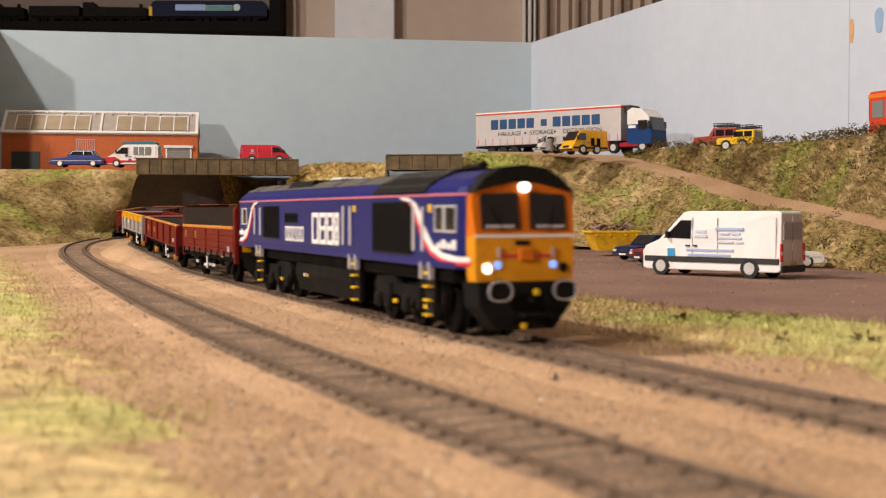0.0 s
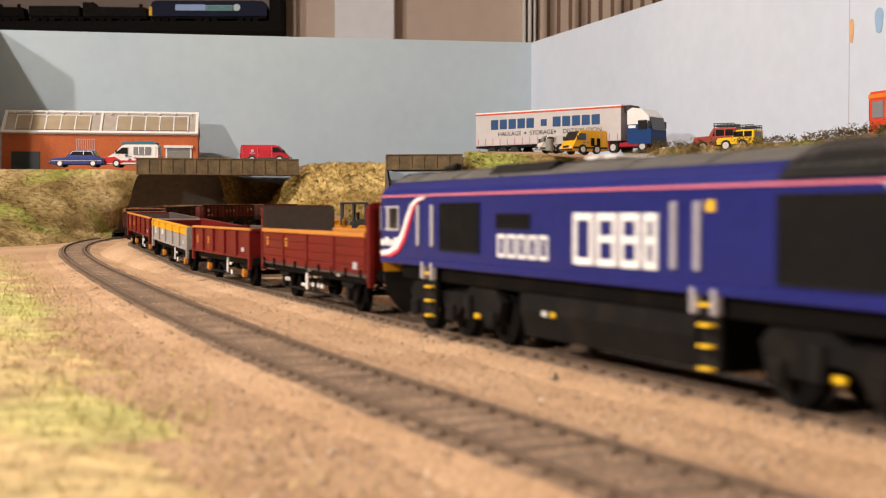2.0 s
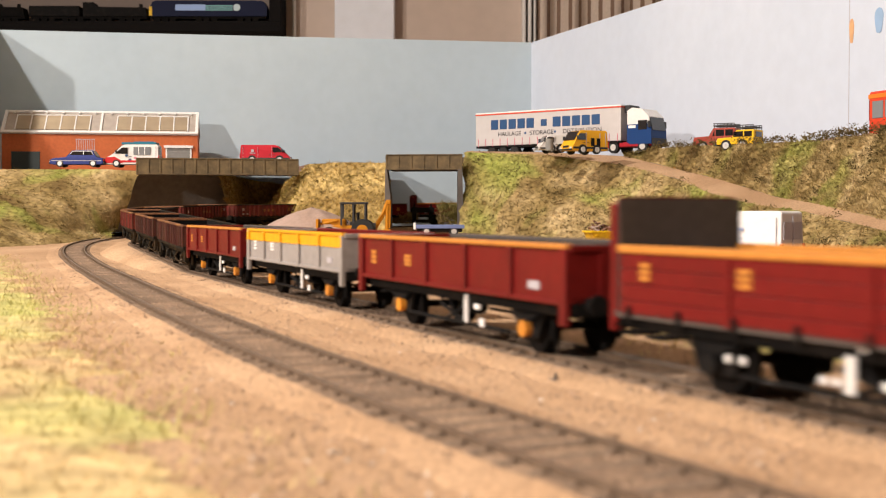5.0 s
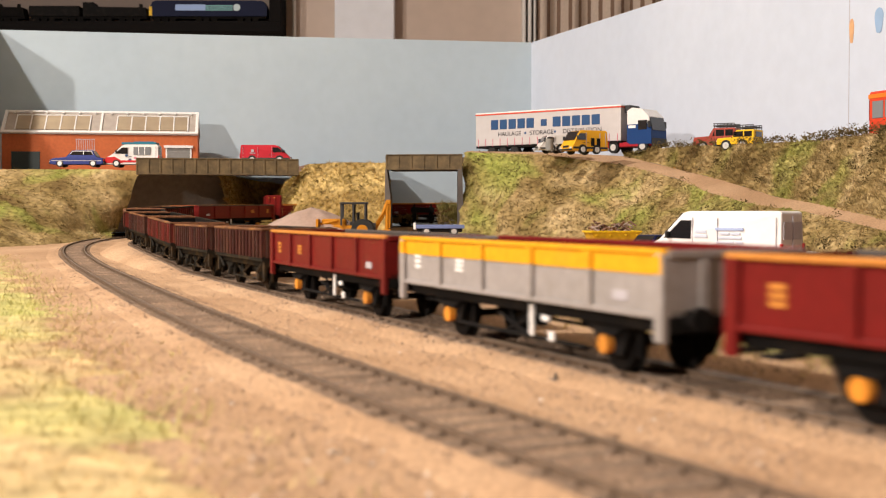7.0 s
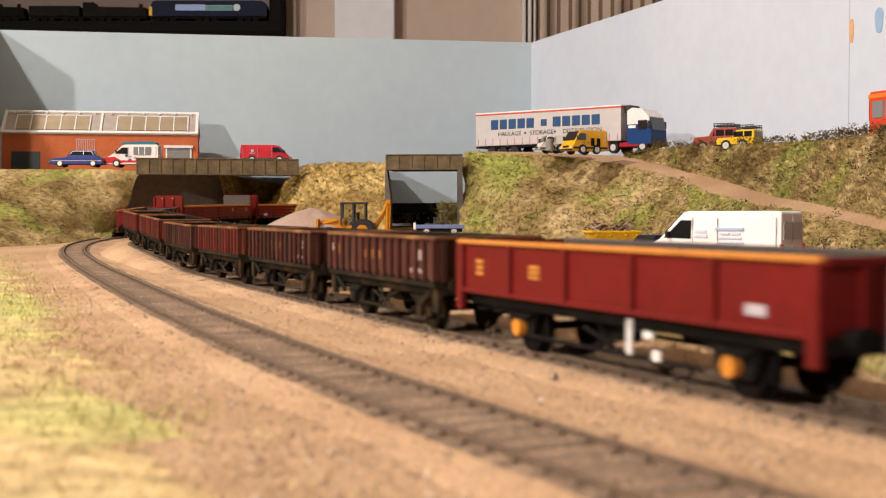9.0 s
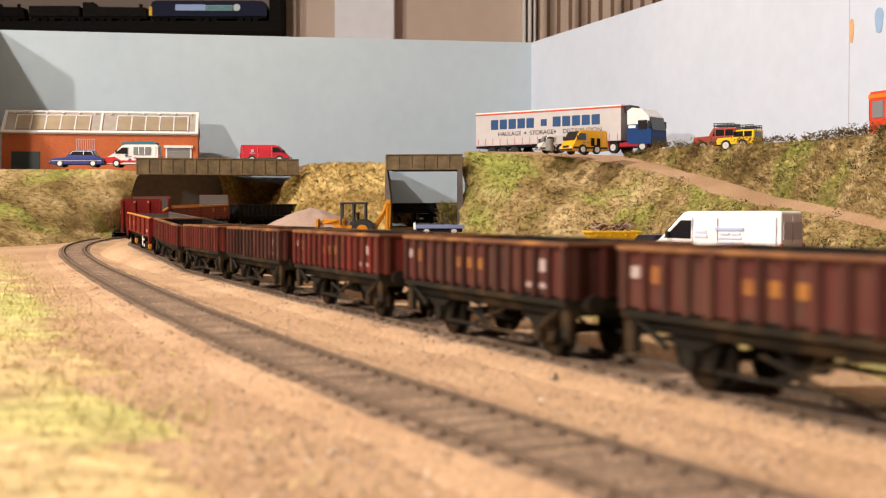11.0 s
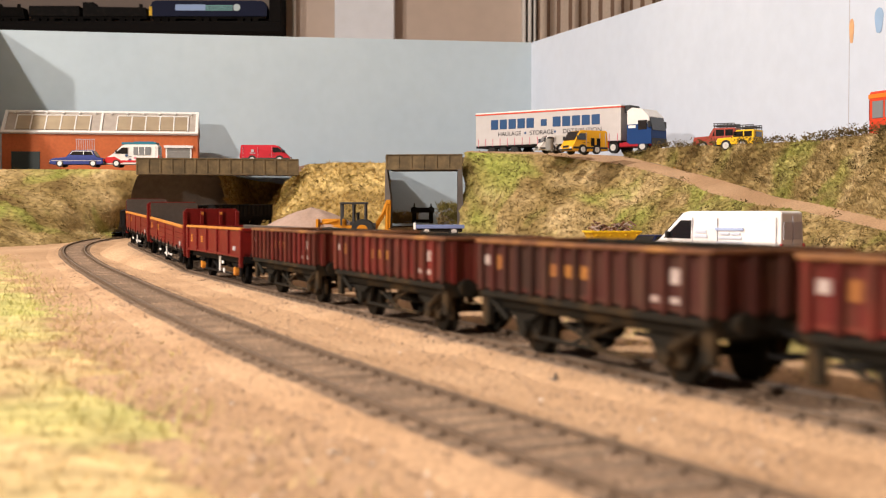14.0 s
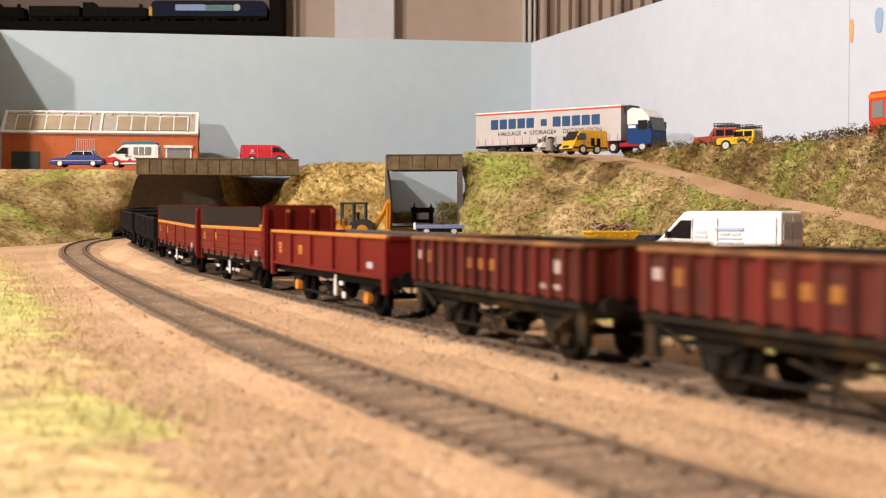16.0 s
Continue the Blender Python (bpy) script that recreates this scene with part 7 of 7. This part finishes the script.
rnd = random.Random(11)
fluff("bank_grass", points_on(BANK_LOWER, 9000, rnd) + points_on(BANK_UPPER, 5500, rnd), M["bank_fluff"], rnd, 3.4, 0.9, 6, 0.32, "tufted straw and moss fibres covering the embankment")
fluff("mound_grass", points_on(BANK_MIDDLE, 3200, rnd) + points_on(BANK_INNER, 1500, rnd), material("straw_fluff", (0.50, 0.35, 0.12), 0.95, 0, 0, 300, (0.36, 0.27, 0.08), 26, contrast=(0.42, 0.6), random_shade=0.45, spec=0.1), rnd, 3.4, 0.9, 6, 0.32, "straw-coloured fibres covering the mound")
fluff("left_bank_grass", points_on(BANK_LEFT, 5000, rnd, lambda c: c.x > -640), M["bank_fluff"], rnd, 3.4, 0.9, 6, 0.32, "straw and olive fibres covering the bank")
fluff("turf_grass", points_on(TURF_L, 6000, rnd, lambda c: c.y < 520 and c.x > -260 and c.y > 90) + points_on(TURF_L, 5000, rnd, lambda c: c.y >= 520 and c.x > -520), M["blades"], rnd, 2.0, 0.9, 3, 0.14, "short straw and green static grass")
fluff("verge_grass", points_on(TURF_R, 5000, rnd, lambda c: c.y < 760), M["blades"], rnd, 2.8, 0.8, 3, 0.18, "short green static grass beside the track")


def strewn(places, spread):
    out = []
    for p, nm in places:
        x, y = p.x + rnd.gauss(0, spread), p.y + rnd.gauss(0, spread)
        out.append((Vector((x, y, hill(x, y) + 0.3)), nm))
    return out


edge_left = [(Vector((grass_edge(y), y, 0)), Vector((0, 0, 1))) for y in np.linspace(110, 1000, 900)]
fluff("edge_grass", strewn(edge_left, 8), M["blades"], rnd, 2.2, 0.9, 3, 0.15, "stray grass fibres thinning out over the ballast")
edge_right = [(Vector((near_r(y), y, 0)), Vector((0, 0, 1))) for y in np.linspace(230, 700, 1200)]
fluff("edge_grass", strewn(edge_right, 8), M["blades"], rnd, 2.4, 0.9, 3, 0.16, "stray grass fibres thinning out beside the track")


def scrub(name, places, rnd, label, size=5.0):
    """Dark twiggy clumps: short crooked sprays of thin leaves."""
    verts, faces = [], []
    for p, nm in places:
        s0 = size * rnd.uniform(0.5, 1.3)
        for _ in range(16):
            d = (nm * 0.5 + Vector((rnd.gauss(0, 0.8), rnd.gauss(0, 0.8), rnd.gauss(0.4, 0.6)))).normalized()
            q = p + d * rnd.uniform(0, s0)
            s = d.cross(Vector((rnd.gauss(0, 1), rnd.gauss(0, 1), rnd.gauss(0, 1)))).normalized()
            l, w = rnd.uniform(1.0, 2.6), rnd.uniform(0.35, 0.9)
            i = len(verts)
            e = (d + s * rnd.gauss(0, 0.7)).normalized()
            verts += [(q - s * w * 0.4) * MM, (q + e * l * 0.5 - s * w) * MM, (q + e * l) * MM, (q + e * l * 0.5 + s * w) * MM]
            faces += [(i, i + 1, i + 2, i + 3)]
    me = bpy.data.meshes.new(name)
    me.from_pydata([tuple(v) for v in verts], [], faces)
    me.materials.append(M["scrub"])
    return tagged(new(name, me), label, "scrub", kind="stuff")


def clustered(ob, n, each, spread):
    out = []
    for p, nm in points_on(ob, n, rnd):
        size = rnd.uniform(0.5, 1.5)
        for _ in range(int(each * size)):
            d = Vector((rnd.gauss(0, spread), rnd.gauss(0, spread), rnd.gauss(0, spread))) * size
            d -= nm * d.dot(nm)
            if d.z < 4:
                out.append((p + d + nm * 0.5, nm))
    return out


scrub("bank_scrub", clustered(BANK_LOWER, 75, 8, 5.5) + clustered(BANK_UPPER, 28, 6, 5.0) + points_on(BANK_LOWER, 160, rnd) + points_on(BANK_UPPER, 90, rnd), rnd, "dark olive twiggy scrub dotted over the embankment", 4.2)
crest = [(Vector(p) + Vector((rnd.gauss(0, 3), rnd.gauss(0, 3), rnd.uniform(-1, 3))), Vector((0, 0, 1))) for p in resample(CREST_R[1:], 180)]
crest += [(Vector(p) + Vector((rnd.gauss(0, 3), rnd.gauss(0, 4), rnd.uniform(0, 6))), Vector((0, 0, 1))) for p in resample(CREST_R[4:], 90)]
scrub("crest_scrub", crest, rnd, "dark scrub along the top of the embankment", 5.0)
scrub("mound_scrub", points_on(BANK_MIDDLE, 40, rnd) + points_on(BANK_LEFT, 40, rnd, lambda c: c.x > -620), rnd, "sparse dark scrub on the mound and left bank", 3.4)
bushes = [(Vector(on_view(rnd.uniform(775, 822), rnd.uniform(362, 398), rnd.uniform(1400, 1450))), Vector((0, -0.5, 0.8))) for _ in range(500)]
bushes += [(Vector(on_view(rnd.uniform(690, 740), rnd.uniform(378, 396), rnd.uniform(1460, 1500))), Vector((0, -0.5, 0.8))) for _ in range(300)]
fluff("far_bushes", bushes, M["bank_fluff"], rnd, 5.0, 1.0, 4, 0.5, "pale green bushes beyond the short bridge")
scrub("verge_scrub", points_on(TURF_R, 26, rnd, lambda c: c.y < 600), rnd, "small dark sprigs in the verge", 2.4)


def stones(name, n, where, sizes, mat, rnd, label):
    verts, faces = [], []
    oct_f = [(0, 2, 4), (2, 1, 4), (1, 3, 4), (3, 0, 4), (2, 0, 5), (1, 2, 5), (3, 1, 5), (0, 3, 5)]
    for _ in range(n):
        x, y, z = where()
        r = rnd.uniform(*sizes)
        i = len(verts)
        for d in ((1, 0, 0), (-1, 0, 0), (0, 1, 0), (0, -1, 0), (0, 0, 0.8), (0, 0, -0.8)):
            k = r * rnd.uniform(0.6, 1.2)
            verts.append(((x + d[0] * k + rnd.gauss(0, 0.1)) * MM, (y + d[1] * k + rnd.gauss(0, 0.1)) * MM, (z + d[2] * k) * MM))
        faces += [tuple(i + q for q in f) for f in oct_f]
    me = bpy.data.meshes.new(name)
    me.from_pydata(verts, [], faces)
    me.materials.append(mat)
    return tagged(new(name, me), label, "ballast", kind="stuff")


def beside_track():
    s, off = rnd.uniform(-650, 330), rnd.choice((rnd.gauss(-17, 3), rnd.gauss(17, 3), rnd.uniform(-7, 7)))
    p = on_line(s, off)
    return p.x, p.y, p.z - (1.25 if abs(off) < 12 else 1.5 + 0.22 * max(0.0, abs(off) - 15))


def beside_loop():
    s, off = rnd.uniform(60, 1300), rnd.choice((rnd.gauss(-17, 3), rnd.gauss(17, 3), rnd.uniform(-7, 7)))
    p, _ = on_loop(s, off)
    return p.x, p.y, p.z - (1.25 if abs(off) < 12 else 1.5 + 0.22 * max(0.0, abs(off) - 15))


def open_ground():
    y = 120 * (9 ** rnd.random())
    x = rnd.uniform(-0.38, 0.30) * y
    return x, y, hill(x, y) + 0.05


stones("track_stones", 6500, beside_track, (0.25, 0.6), M["stones"], rnd, "loose brown ballast stones along the track")
stones("track_stones", 6500, beside_loop, (0.2, 0.55), M["stones"], rnd, "loose brown ballast stones along the curved track")
stones("ground_stones", 16000, open_ground, (0.2, 0.5), M["stones"], rnd, "fine sandy brown ballast grains")
stones("pale_stones", 260, open_ground, (0.3, 0.7), M["pale_stones"], rnd, "scattered pale stone chips")
yard_spot = lambda: (rnd.uniform(60, 330), rnd.uniform(420, 1000), -2.0)
stones("yard_stones", 500, yard_spot, (0.3, 0.7), M["stones"], rnd, "small loose stones on the yard")
motions()
